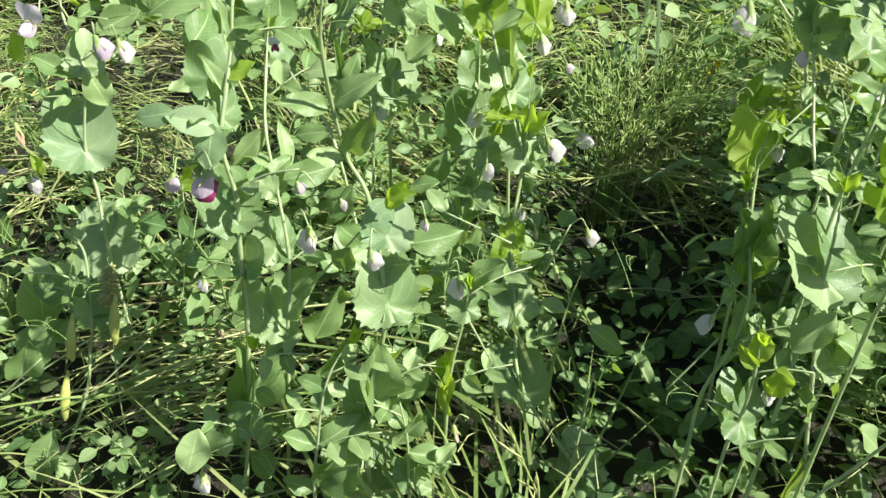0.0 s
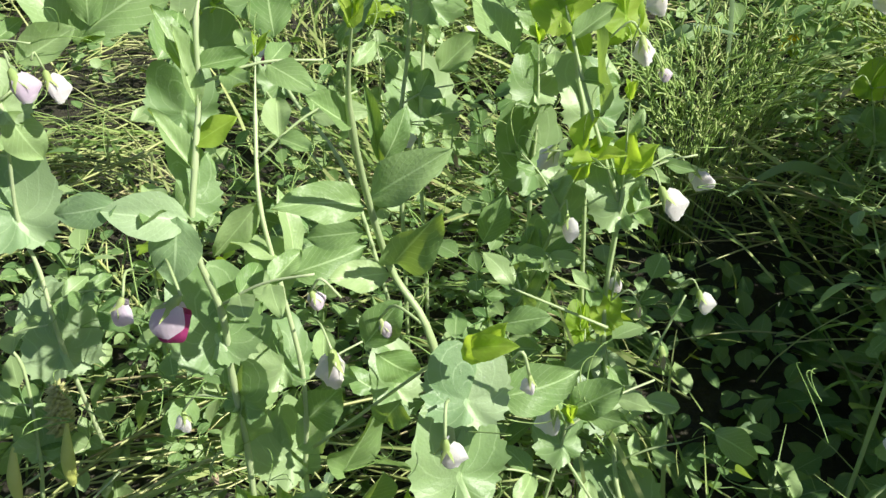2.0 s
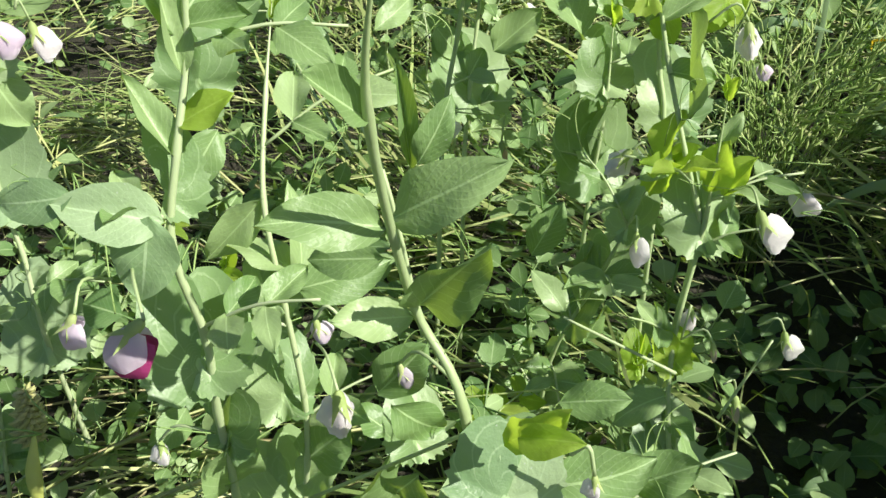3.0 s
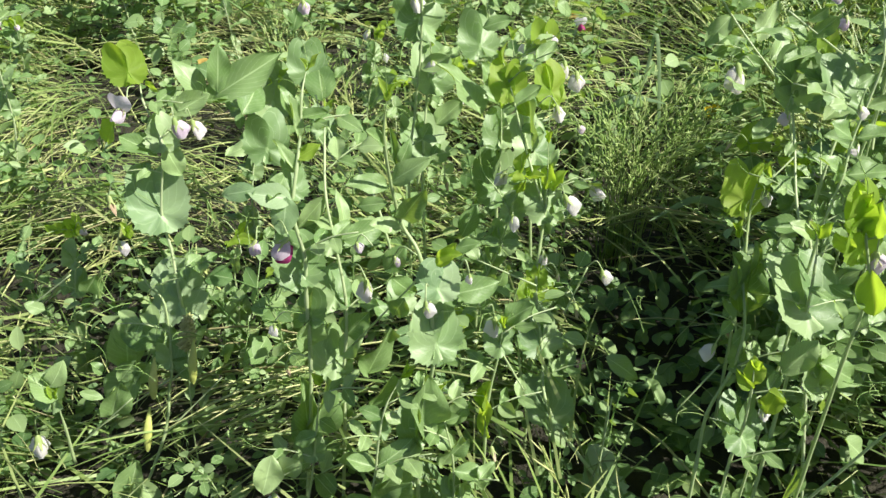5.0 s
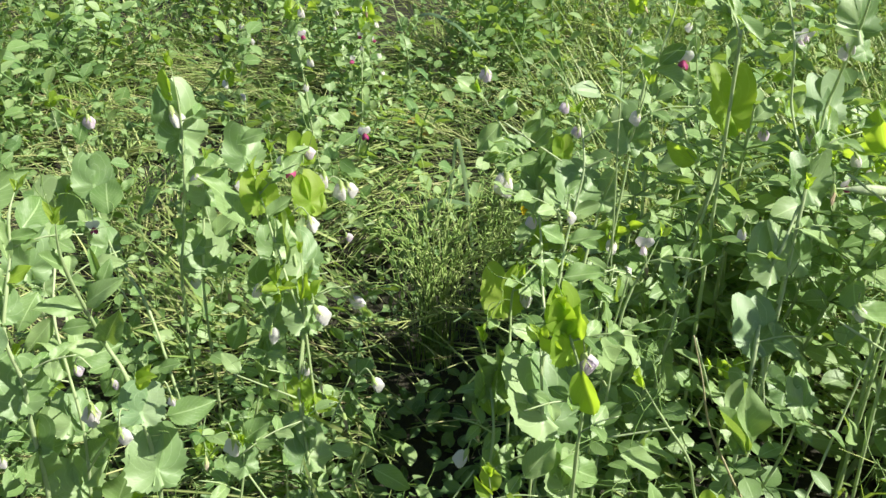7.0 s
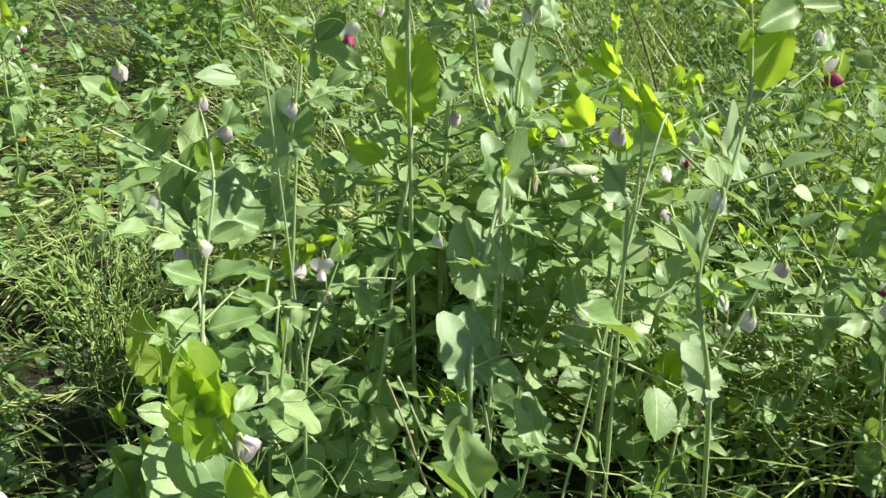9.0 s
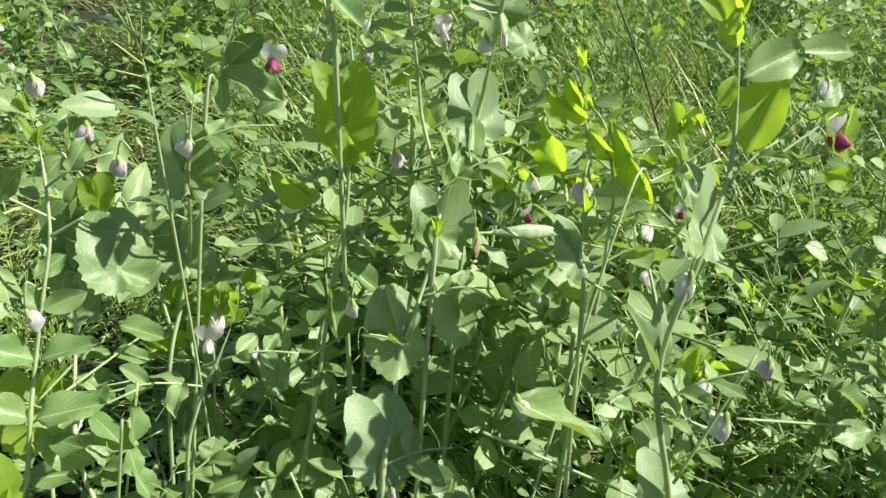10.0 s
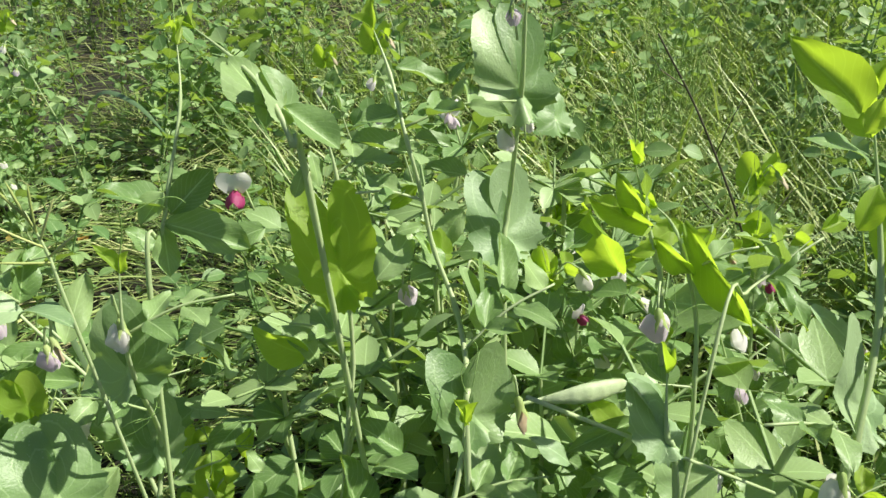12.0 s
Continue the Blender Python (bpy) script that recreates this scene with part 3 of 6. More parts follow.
def sprig_parts(seed, leaf=1.0):
    """The stem and the whorls of leaves of a small leafy shoot, one high along +y: (name, verts, faces, uv) for each."""
    r = random.Random(seed)
    line = smooth_line([(0, 0, 0), (r.uniform(-0.05, 0.05), 0.35, r.uniform(-0.05, 0.05)), (r.uniform(-0.1, 0.1), 0.7, 0.03), (r.uniform(-0.12, 0.12), 1.0, r.uniform(-0.06, 0.06))], 2)
    v, f = tube(line, [0.0085 - 0.004 * k / len(line) for k in range(len(line))], 4)
    pieces = [("stem", v, f[:-2], [(0.3, 0.05)] * len(v))]
    lv, lf, lu = small_leaf_shape(0.66, 2, 5)
    for at in line[1:]:
        verts, faces, uv = [], [], []

        def add(v, f, t):
            faces.extend(tuple(i + len(verts) for i in q) for q in f)
            verts.extend(tuple(p) for p in v)
            uv.extend(t)

        turn = r.uniform(0, 6.28)
        for s in range(6):
            a = turn + s * 1.05 + r.uniform(-0.4, 0.4)
            stem_side = s % 2 == 0
            size = (0.085 if stem_side else 0.110) * r.uniform(0.7, 1.3) * leaf
            start = at if stem_side else at + Vector((math.cos(a) * 0.10, 0.05, math.sin(a) * 0.10))
            m = axes(start, (math.cos(a), r.uniform(-0.3, 0.9), math.sin(a)), (r.uniform(-0.6, 0.6), 1, r.uniform(-0.6, 0.6)), size, r.uniform(0.9, 1.25))
            add([m @ Vector(p) for p in lv], lf, lu)
            if not stem_side:
                v, f = tube([at, start], 0.0035, 3)
                add(v, f[:-2], [(0.3, 0.05)] * len(v))
        pieces.append(("leaf_whorl", verts, faces, uv))
    return pieces


def sprig_shape(seed):
    """A small leafy shoot as one shape."""
    verts, faces, uv = [], [], []
    for name, v, f, t in sprig_parts(seed):
        faces.extend(tuple(i + len(verts) for i in q) for q in f)
        verts.extend(tuple(p) for p in v)
        uv.extend(t)
    return verts, faces, uv


def pea_shoots(seed, poses, label, leaf):
    """Single leafy shoots, each a thing with its stem and whorls of leaves."""
    meshes = [(name, mesh_of(name, v, f, STEM if name == "stem" else LEAF, uv)) for name, v, f, uv in sprig_parts(seed, leaf)]
    for m in poses:
        root = new("pea_shoot")
        root.empty_display_size = 0.05
        root.matrix_basis = Matrix(m.tolist())
        tagged(root, label, "pea plant", "pea shoots")
        for name, me in meshes:
            part(name, me, root)


def panicle_tuft(label, foot, height, blades, droop, seed, spread=0.5):
    """A tuft of grass whose seed heads hang over: thin culms that arch and carry small spikelets."""
    r = random.Random(seed)
    root = new("grass_tuft")
    root.empty_display_size = 0.05
    root.location = foot
    for k in range(blades):
        verts, faces = [], []

        def add(v, f):
            faces.extend(tuple(i + len(verts) for i in q) for q in f)
            verts.extend(tuple(p) for p in v)

        a = r.uniform(0, 6.28)
        lean = Vector((math.cos(a), math.sin(a), 0)) * spread * r.uniform(0.3, 1.0)
        p, d = Vector((r.gauss(0, 0.02), r.gauss(0, 0.02), 0)), (Vector((0, 0, 1)) + lean * 0.45).normalized()
        h = height * r.uniform(0.6, 1.15)
        pts = []
        for i in range(11):
            pts.append(p.copy())
            p = p + d * (h / 9)
            d = (d + (Vector((0, 0, -1)) + lean * 0.6) * droop * 0.09 * (i / 6) ** 1.5).normalized()
        v, f = tube(pts, [0.0013 - 0.00007 * i for i in range(11)], 3)
        add(v, f[:-2])
        for i in range(6, 11):
            for s in range(2):
                w = (pts[i] - pts[i - 1]).normalized() + Vector((r.uniform(-0.5, 0.5), r.uniform(-0.5, 0.5), r.uniform(-0.7, 0.1)))
                e = pts[i] + w.normalized() * r.uniform(0.012, 0.026)
                v, f = tube([pts[i], pts[i].lerp(e, 0.6), e], [0.0008, 0.0021, 0.0003], 3)
                add(v, f[:-2])
        part("culm", mesh_of("culm", verts, faces, CULM), root)
    return tagged(root, label, "grass tuft", "grass tufts")


# ---- ground ----
def ground_height(x, y):
    return 0.018 * noise.noise((x * 1.7, y * 1.7, 0.3)) + 0.008 * noise.noise((x * 7, y * 7, 2.1))


def ground_sheet():
    near = [-1500, -400, -120, -40, -15] + [-6 + 0.12 * k for k in range(101)] + [15, 40, 120, 400, 1500]
    ahead = [-1500, -400, -100, -30, -10, -4] + [-2 + 0.12 * k for k in range(84)] + [12, 20, 45, 120, 400, 1500]
    v = [(x, y, ground_height(x, y) if abs(x) < 7 and -3 < y < 9 else 0.0) for y in ahead for x in near]
    n = len(near)
    f = [(j * n + i, j * n + i + 1, (j + 1) * n + i + 1, (j + 1) * n + i) for j in range(len(ahead) - 1) for i in range(n - 1)]
    me = mesh_of("ground", v, f, SOIL)
    tagged(new("ground", me), "dark damp field soil under tangled green growth", "ground", "", "structure")


ground_sheet()


def scatter(n, rng, x0, x1, y0, y1, z0, z1, clump=0.0, power=1.0):
    """n places over a stretch of the field; clump thins them out in patches, power > 1 crowds them towards the ground."""
    p = np.stack((rng.uniform(x0, x1, n), rng.uniform(y0, y1, n)), 1)
    if clump:
        keep = np.array([noise.noise((a * 2.3, b * 2.3, clump)) > -0.18 for a, b in p])
        p = p[keep]
    z = np.array([ground_height(a, b) for a, b in p]) + z0 + (z1 - z0) * rng.uniform(0, 1, len(p)) ** power
    return np.column_stack((p, z))


RNG = np.random.default_rng(11)


def lodged(x, y):
    """How flat the crop lies at a place, from 0 to 1."""
    a = math.exp(-(((x + 0.75) / 0.60) ** 2 + ((y - 1.7) / 0.85) ** 2)) + 0.75 * math.exp(-(((x - 0.1) / 0.6) ** 2 + ((y - 2.4) / 0.6) ** 2))
    b = math.exp(-(((x - 0.32) / 0.17) ** 4 + ((y - 1.25) / 0.75) ** 4))
    return max(a, b)


def in_gap(x, y):
    """The bare, shaded gaps between the stands of peas."""
    gap = math.exp(-(((x - 0.33) / 0.23) ** 4 + ((y - 0.78) / 0.36) ** 4))
    return max(gap, 0.9 * math.exp(-(((x - 0.75) / 0.62) ** 4 + ((y - 0.62) / 0.36) ** 4)))


def cleared(at, rng):
    return at[rng.uniform(0, 1, len(at)) > 0.86 * np.array([in_gap(x, y) for x, y, z in at])]


def thinned(at, rng, keep_lodged):
    """Keeps all places in the open stand and only a share where the crop lies flat (or the other way round)."""
    flat = np.array([lodged(x, y) for x, y, z in at])
    chance = 1 - flat * (1 - keep_lodged) if keep_lodged < 1 else np.clip(0.25 + flat, 0, 1)
    return at[rng.uniform(0, 1, len(at)) < chance]


def hollowed(at, rng):
    """Leaves dark hollows in the mat and heaps the rest up into low mounds."""
    lie = np.array([noise.noise((x * 4.2, y * 4.2, 5.0)) for x, y, z in at])
    lie = lie - 0.5 * np.exp(-(((at[:, 0] + 0.38) / 0.20) ** 2 + ((at[:, 1] - 2.17) / 0.16) ** 2))
    keep = rng.uniform(0, 1, len(at)) > np.clip(0.55 - 2.6 * lie, 0.0, 0.95)
    at = at.copy()
    at[:, 2] += 0.09 * np.clip(lie, 0, 1)
    return at[keep]


# a tangled mat of lodged stalks, long grass and thin seed pods, pressed flat
for mat, n, span, label in ((STALK, 8500, (-1.8, 2.6, 0.45, 3.4), "tangled green lodged stalks lying flat on the soil"), (STALK, 6500, (-5.5, 6.5, 3.2, 9.0), "far tangle of lodged green stalks"), (STRAW, 2000, (-2.0, 3.0, 0.6, 5.0), "dry straw lying among green stalks")):
    at = hollowed(cleared(scatter(int(n * 1.25), RNG, *span, 0.02, 0.13, 3.1), RNG), RNG)
    strew("lodged_stalks", rod_shape(0.009, 0.08, 3, 4), turns(len(at), RNG, -8, 16, 0.08, 0.28, at, heading=combed(at, RNG, 170, 90, 25)), mat, label, "stalks")
at = hollowed(cleared(thinned(scatter(44000, RNG, -1.8, 2.6, 0.3, 3.8, 0.02, 0.17, 0.0), RNG, 1), RNG), RNG)
strew("seed_pods", rod_shape(0.024, 0.10, 3, 2), turns(len(at), RNG, -25, 45, 0.025, 0.06, at, heading=combed(at, RNG, 175, 90, 45)), STALK, "thin green seed pods on the lodged stalks", "seed pods")
for n, span, label in ((20000, (-1.8, 2.6, 0.48, 3.6), "long grass combed flat between the peas"), (28000, (-5.5, 6.5, 3.4, 9.0), "far long grass combed flat")):
    at = hollowed(cleared(scatter(int(n * 1.15), RNG, *span, 0.03, 0.17, 2.2), RNG), RNG)
    strew("lodged_grass", blade_shape(0.009, 0.25), turns(len(at), RNG, -6, 32, 0.12, 0.32, at, heading=combed(at, RNG, 150, 160, 22)), GRASS, label, "grass")

# standing grass
for n, span, h, tilt, label in ((5000, (-1.8, 2.8, 0.5, 3.6), (0.05, 0.20), (35, 85), "bright green grass blades among the peas"), (13000, (0.70, 3.4, 1.15, 3.8), (0.18, 0.46), (50, 88), "upright thin grass between the peas"), (2600, (0.85, 2.0, 0.72, 1.35), (0.16, 0.42), (45, 88), "thin grass standing among the dense peas"), (14000, (-5.5, 6.5, 3.4, 9.0), (0.14, 0.42), (35, 88), "far grass in the pea field")):
    at = cleared(scatter(n, RNG, *span, 0.0, 0.08, 1.3), RNG)
    strew("grass", blade_shape(0.0085, 0.45), turns(len(at), RNG, *tilt, *h, at), GRASS, label, "grass")

# low foliage
at = scatter(650, RNG, 0.12, 0.56, 0.42, 1.2, 0.005, 0.07)
# the dark weed tone paints the shade of the gap onto these leaves
strew("low_leaves", small_leaf_shape(), turns(len(at), RNG, -30, 50, 0.022, 0.046, at), WEED_SHADE, "broad leaves on the shaded soil, coloured dark for shade", "leaves")
for n, span, s, top, power, label in ((16000, (-1.6, 2.6, 0.30, 3.4), (0.012, 0.034), 0.13, 1.5, "low rounded green leaves covering the soil"), (6500, (-5.5, 6.5, 3.0, 9.0), (0.025, 0.055), 0.36, 1.0, "far pea foliage covering the field")):
    at = cleared(thinned(scatter(n, RNG, *span, 0.03, top, 0.0, power), RNG, 0.4), RNG)
    strew("low_leaves", small_leaf_shape(0.6, 2, 4), turns(len(at), RNG, -40, 70, *s, at), WEED_SHADE, label, "leaves")
# the stand at x 1.30 to 1.95 is unseen, added to throw shade
for k, (n, span, h, label) in enumerate(((150, (-1.3, 0.2, 0.70, 1.4), (0.12, 0.32), "low leafy pea shoots between the stems"), (16, (-1.3, -0.28, 0.42, 0.7), (0.13, 0.22), "low green leafy pea shoot beside the tall plants"), (110, (0.40, 1.9, 0.68, 1.5), (0.12, 0.26), "low leafy pea shoots under the tall plants"), (16, (0.46, 0.72, 0.70, 1.15), (0.22, 0.36), "green leafy pea shoot along the bare gap"), (40, (1.02, 1.9, 0.78, 1.4), (0.28, 0.48), "tall green leafy pea shoot in a dense stand"), (28, (0.60, 1.14, 0.92, 1.36), (0.40, 0.58), "upright leafy pea shoot among the flowering plants"), (150, (1.30, 1.95, -0.15, 0.36), (0.46, 0.62), "unseen tall leafy pea shoots at the right, added to cast shade"), (230, (-1.5, 2.6, 1.25, 2.4), (0.18, 0.38), "leafy pea shoots behind the front plants"), (330, (-1.8, 3.4, 2.2, 3.8), (0.25, 0.5), "dense leafy pea growth further back"), (650, (-5.5, 6.5, 3.6, 9.0), (0.30, 0.6), "far stand of leafy pea plants"))):
    at = thinned(scatter(n, RNG, *span, 0.0, 0.03, 0.0), RNG, 0.10)
    if span[3] == 1.5:
        at = cleared(at, RNG)
    stand = turns(len(at), RNG, 74 if "upright" in label else 50, 90, *h, at, around=3.1)
    if n < 80:
        pea_shoots(900 + k, stand, label, 0.86 if h[1] > 0.4 else 1.0)
    else:
        # shoots below the tall plants take the darker tone: shade painted as colour
        strew("pea_shoots", sprig_shape(900 + k), stand, LEAF_JOINED if span[2] < 3 and "under" not in label else WEED_SHADE, label, "pea shoots")

for x, y, h, n, droop, seed, label in ((0.30, 1.33, 0.36, 70, 2.6, 3, "drooping bright green grass tuft with seed heads"), (0.42, 1.45, 0.30, 40, 2.2, 4, "drooping grass tuft with seed heads"), (-0.45, 1.75, 0.30, 36, 1.6, 5, "grass tuft with seed heads"), (1.35, 1.75, 0.45, 40, 0.9, 6, "tall thin grass tuft"), (1.75, 2.2, 0.5, 40, 0.8, 7, "tall thin grass tuft")):
    panicle_tuft(label, (x, y, ground_height(x, y)), h, n, droop, seed)


# the same field going on to all sides, past what the camera looks at
def outskirts(n, rng):
    at = scatter(n, rng, -6.0, 6.5, -4.0, 3.5, 0.0, 0.03)
    x, y = at[:, 0], at[:, 1]
    seen = (x > -1.7) & (x < 2.4) & (y > 0.5)
    stood = (x > -1.0) & (x < 1.2) & (y > -1.4) & (y < 0.6)
    return at[~(seen | stood)]


at = outskirts(1100, RNG)
strew("pea_shoots", sprig_shape(930), turns(len(at), RNG, 50, 90, 0.25, 0.5, at, around=3.1), WEED_SHADE, "leafy pea plants of the surrounding field", "pea shoots")
at = outskirts(16000, RNG)
strew("lodged_grass", blade_shape(0.012, 0.25), turns(len(at), RNG, -4, 40, 0.15, 0.4, at, heading=combed(at, RNG, 150, 160, 22)), GRASS, "long grass combed flat in the surrounding field", "grass")
at = outskirts(14000, RNG)
strew("low_leaves", small_leaf_shape(), turns(len(at), RNG, -40, 70, 0.025, 0.055, at), WEED_SHADE, "low green leaves of the surrounding field", "leaves")

# ---- the pea plants in the foreground ----
p = Plant("green pea plant with paired toothed stipules and a pale open flower", [(-0.407, 0.821, 0.000), (-0.409, 0.831, 0.138), (-0.411, 0.840, 0.277), (-0.415, 0.860, 0.350), (-0.420, 0.870, 0.407), (-0.399, 0.880, 0.512), (-0.429, 0.920, 0.553), (-0.437, 0.950, 0.589)], 0.0026)
p.stipules((-0.397, 0.881, 0.514), 0.035, 10, 20, 25)
p.stipules((-0.421, 0.870, 0.407), 0.065, 15, 12, 30, pale=True)
p.stipules((-0.413, 0.840, 0.268), 0.063, 15, 20, 35, pale=True)
p.leaf((-0.398, 0.880, 0.509), (-0.377, 0.875, 0.462), 1.3)
p.leaf((-0.387, 0.906, 0.540), (-0.336, 0.925, 0.562), 1.0)
p.leaf((-0.408, 0.878, 0.495), (-0.459, 0.887, 0.518), 1.0)
p.tendril((-0.422, 0.871, 0.416), (-0.695, 0.070, 0.716), 0.068)
p.stipules((-0.444, 0.930, 0.591), 0.039, 20, 20, 25, young=True)
p.flower((-0.426, 0.843, 0.575), 0.035, "pale", (-0.3,-0.3,-0.2), stalk=(-0.426, 0.900, 0.584))
p.leaf((-0.418, 0.920, 0.583), (-0.406, 0.920, 0.566), 1.2, young=True)
p.leaf((-0.438, 0.850, 0.559), (-0.460, 0.850, 0.528), 1.4, young=True)
p.leaf((-0.351, 0.930, 0.549), (-0.364, 0.930, 0.609), 1.1)
p.leaf((-0.328, 0.930, 0.562), (-0.313, 0.930, 0.626), .9)
p.leaf((-0.343, 0.930, 0.549), (-0.247, 0.930, 0.614), .7)
p.leaf((-0.347, 0.930, 0.549), (-0.296, 0.930, 0.562), 1.1)
p.stalk((-0.397, 0.880, 0.520), (-0.347, 0.930, 0.549), 0.0012)
p.flower((-0.365, 0.860, 0.544), 0.029, "lilac", (0.2,-0.3,-0.9), stalk=(-0.369, 0.870, 0.560))
p.flower((-0.350, 0.880, 0.534), 0.022, "white", (0.2,-0.3,-0.9), stalk=(-0.358, 0.880, 0.555))
p.dress(3)
p = Plant("thin pea stem with withered flowers and hanging pods", [(-0.465, 0.640, 0.038), (-0.411, 0.690, 0.155), (-0.402, 0.720, 0.213), (-0.390, 0.720, 0.251), (-0.395, 0.760, 0.330), (-0.417, 0.770, 0.362), (-0.427, 0.780, 0.439)], 0.0022)
p.flower((-0.441, 0.777, 0.414), 0.018, "white", (0.2,-0.3,-0.9), stalk=(-0.427, 0.780, 0.439))
p.flower((-0.438, 0.780, 0.478), 0.021, "withered", (0.2,-0.3,-0.9), stalk=(-0.411, 0.780, 0.509))
p.pod((-0.347, 0.718, 0.307), (-0.355, 0.700, 0.244), .8, ripe=True)
p.pod((-0.413, 0.728, 0.265), (-0.425, 0.713, 0.199), .8, ripe=True)
p.pod((-0.431, 0.708, 0.189), (-0.438, 0.679, 0.129), .8, ripe=True)
p.stipules((-0.390, 0.726, 0.263), 0.029, 15, 20, 25)
p.leaf((-0.440, 0.726, 0.260), (-0.468, 0.720, 0.227), 1.2)
p.leaf((-0.437, 0.720, 0.238), (-0.504, 0.713, 0.193), 1.2)
p.leaf((-0.401, 0.787, 0.039), (-0.401, 0.813, 0.101), 1.1)
p.leaf((-0.397, 0.738, 0.287), (-0.459, 0.745, 0.296), 1.3)
p.leaf((-0.454, 0.674, 0.117), (-0.475, 0.646, 0.052), 1.0)
p.leaf((-0.427, 0.643, 0.049), (-0.453, 0.662, 0.089), 1.0)
p.stalk((-0.411, 0.690, 0.155), (-0.323, 0.720, 0.237), 0.0012)
p.stalk((-0.397, 0.720, 0.232), (-0.521, 0.692, 0.150), 0.0012)
p.dress(3)
p = Plant("green pea plant bearing a lilac and purple flower", [(-0.221, 0.660, 0.022), (-0.195, 0.670, 0.202), (-0.182, 0.676, 0.320), (-0.174, 0.670, 0.417), (-0.168, 0.669, 0.479), (-0.175, 0.674, 0.535), (-0.168, 0.690, 0.582), (-0.163, 0.710, 0.617), (-0.159, 0.720, 0.655), (-0.154, 0.740, 0.678)], 0.0030)
p.leaf((-0.165, 0.706, 0.610), (-0.176, 0.720, 0.654), .6)
p.leaf((-0.169, 0.688, 0.577), (-0.194, 0.706, 0.609), .6)
p.leaf((-0.168, 0.695, 0.591), (-0.142, 0.703, 0.605), .9, young=True)
p.leaf((-0.167, 0.712, 0.626), (-0.186, 0.727, 0.662), .9)
p.leaf((-0.162, 0.714, 0.631), (-0.131, 0.715, 0.637), .8)
p.stipules((-0.175, 0.683, 0.562), 0.034, 20, 20, 40, sides=(1,))
p.leaf((-0.172, 0.668, 0.556), (-0.208, 0.648, 0.578), 1.1, face=(0.1, -0.75, 0.66), pale=True)
p.leaf((-0.176, 0.664, 0.562), (-0.180, 0.640, 0.528), 1.3, face=(0.1, -0.75, 0.66), pale=True)
p.leaf((-0.206, 0.660, 0.574), (-0.243, 0.650, 0.572), 1.0, face=(0.1, -0.75, 0.66), pale=True)
p.stipules((-0.175, 0.669, 0.459), 0.049, 15, 10, 35)
p.stipules((-0.173, 0.671, 0.394), 0.033, -20, 20, 25)
p.flower((-0.177, 0.620, 0.530), 0.023, "purple", (-0.75,-0.25,-0.65), stalk=(-0.197, 0.673, 0.524))
p.flower((-0.211, 0.630, 0.521), 0.019, "lilac", (-0.4,-0.2,-0.7), stalk=(-0.211, 0.672, 0.513))
p.leaf((-0.185, 0.675, 0.330), (-0.172, 0.672, 0.388), 1.2, face=(0.6, -0.45, 0.66))
p.leaf((-0.194, 0.668, 0.175), (-0.165, 0.674, 0.290), .7, face=(0.6, -0.45, 0.66))
p.leaf((-0.199, 0.669, 0.179), (-0.198, 0.674, 0.288), .6, face=(0.6, -0.45, 0.66))
p.stipules((-0.199, 0.669, 0.179), 0.036, 35, 20, 10)
p.flower((-0.219, 0.673, 0.368), 0.014, "white", (0.2,-0.3,-0.9), stalk=(-0.180, 0.671, 0.394))
p.flower((-0.214, 0.675, 0.299), 0.014, "withered", (0.2,-0.3,-0.9), stalk=(-0.186, 0.676, 0.320))
p.tendril((-0.180, 0.671, 0.394), (-0.925, -0.023, 0.379), 0.070)
p.tendril((-0.186, 0.674, 0.288), (-0.289, -0.004, 0.957), 0.067)
p.leaf((-0.223, 0.587, 0.237), (-0.236, 0.564, 0.192), 1.3)
p.leaf((-0.188, 0.586, 0.232), (-0.223, 0.584, 0.203), 1.3, face=(0.6, -0.45, 0.66))
p.flower((-0.229, 0.582, 0.156), 0.023, "white", (0.2,-0.3,-0.9), stalk=(-0.196, 0.585, 0.214))
p.stalk((-0.196, 0.670, 0.211), (-0.234, 0.665, 0.115), 0.0012)
p.dress(3)
p = Plant("tall pea plant with oval leaflets and a young yellow-green top", [(-0.051, 0.623, 0.000), (-0.051, 0.620, 0.103), (-0.043, 0.600, 0.271), (-0.019, 0.598, 0.395), (-0.027, 0.600, 0.524), (-0.049, 0.617, 0.566), (-0.054, 0.587, 0.667), (-0.046, 0.575, 0.724)], 0.0030)
p.leaf((-0.054, 0.587, 0.667), (-0.070, 0.575, 0.687), .9, face=(0.1, -0.75, 0.66))
p.leaf((-0.049, 0.580, 0.698), (-0.039, 0.590, 0.704), .8, face=(0.1, -0.75, 0.66))
p.leaf((-0.057, 0.610, 0.609), (-0.088, 0.590, 0.629), .9, face=(0.1, -0.75, 0.66))
p.leaf((-0.054, 0.610, 0.613), (-0.024, 0.595, 0.646), .85, face=(0.1, -0.75, 0.66))
p.leaf((-0.062, 0.630, 0.577), (-0.095, 0.630, 0.573), .9, face=(0.1, -0.75, 0.66))
p.leaf((-0.047, 0.615, 0.567), (-0.018, 0.600, 0.615), .75, face=(0.1, -0.75, 0.66))
p.leaf((-0.049, 0.615, 0.561), (-0.078, 0.600, 0.570), .95, face=(0.1, -0.75, 0.66))
p.leaf((-0.072, 0.640, 0.482), (-0.050, 0.640, 0.514), 1.2, face=(0.1, -0.75, 0.66))
p.leaf((-0.066, 0.640, 0.474), (-0.039, 0.640, 0.445), 1.1, face=(0.1, -0.75, 0.66))
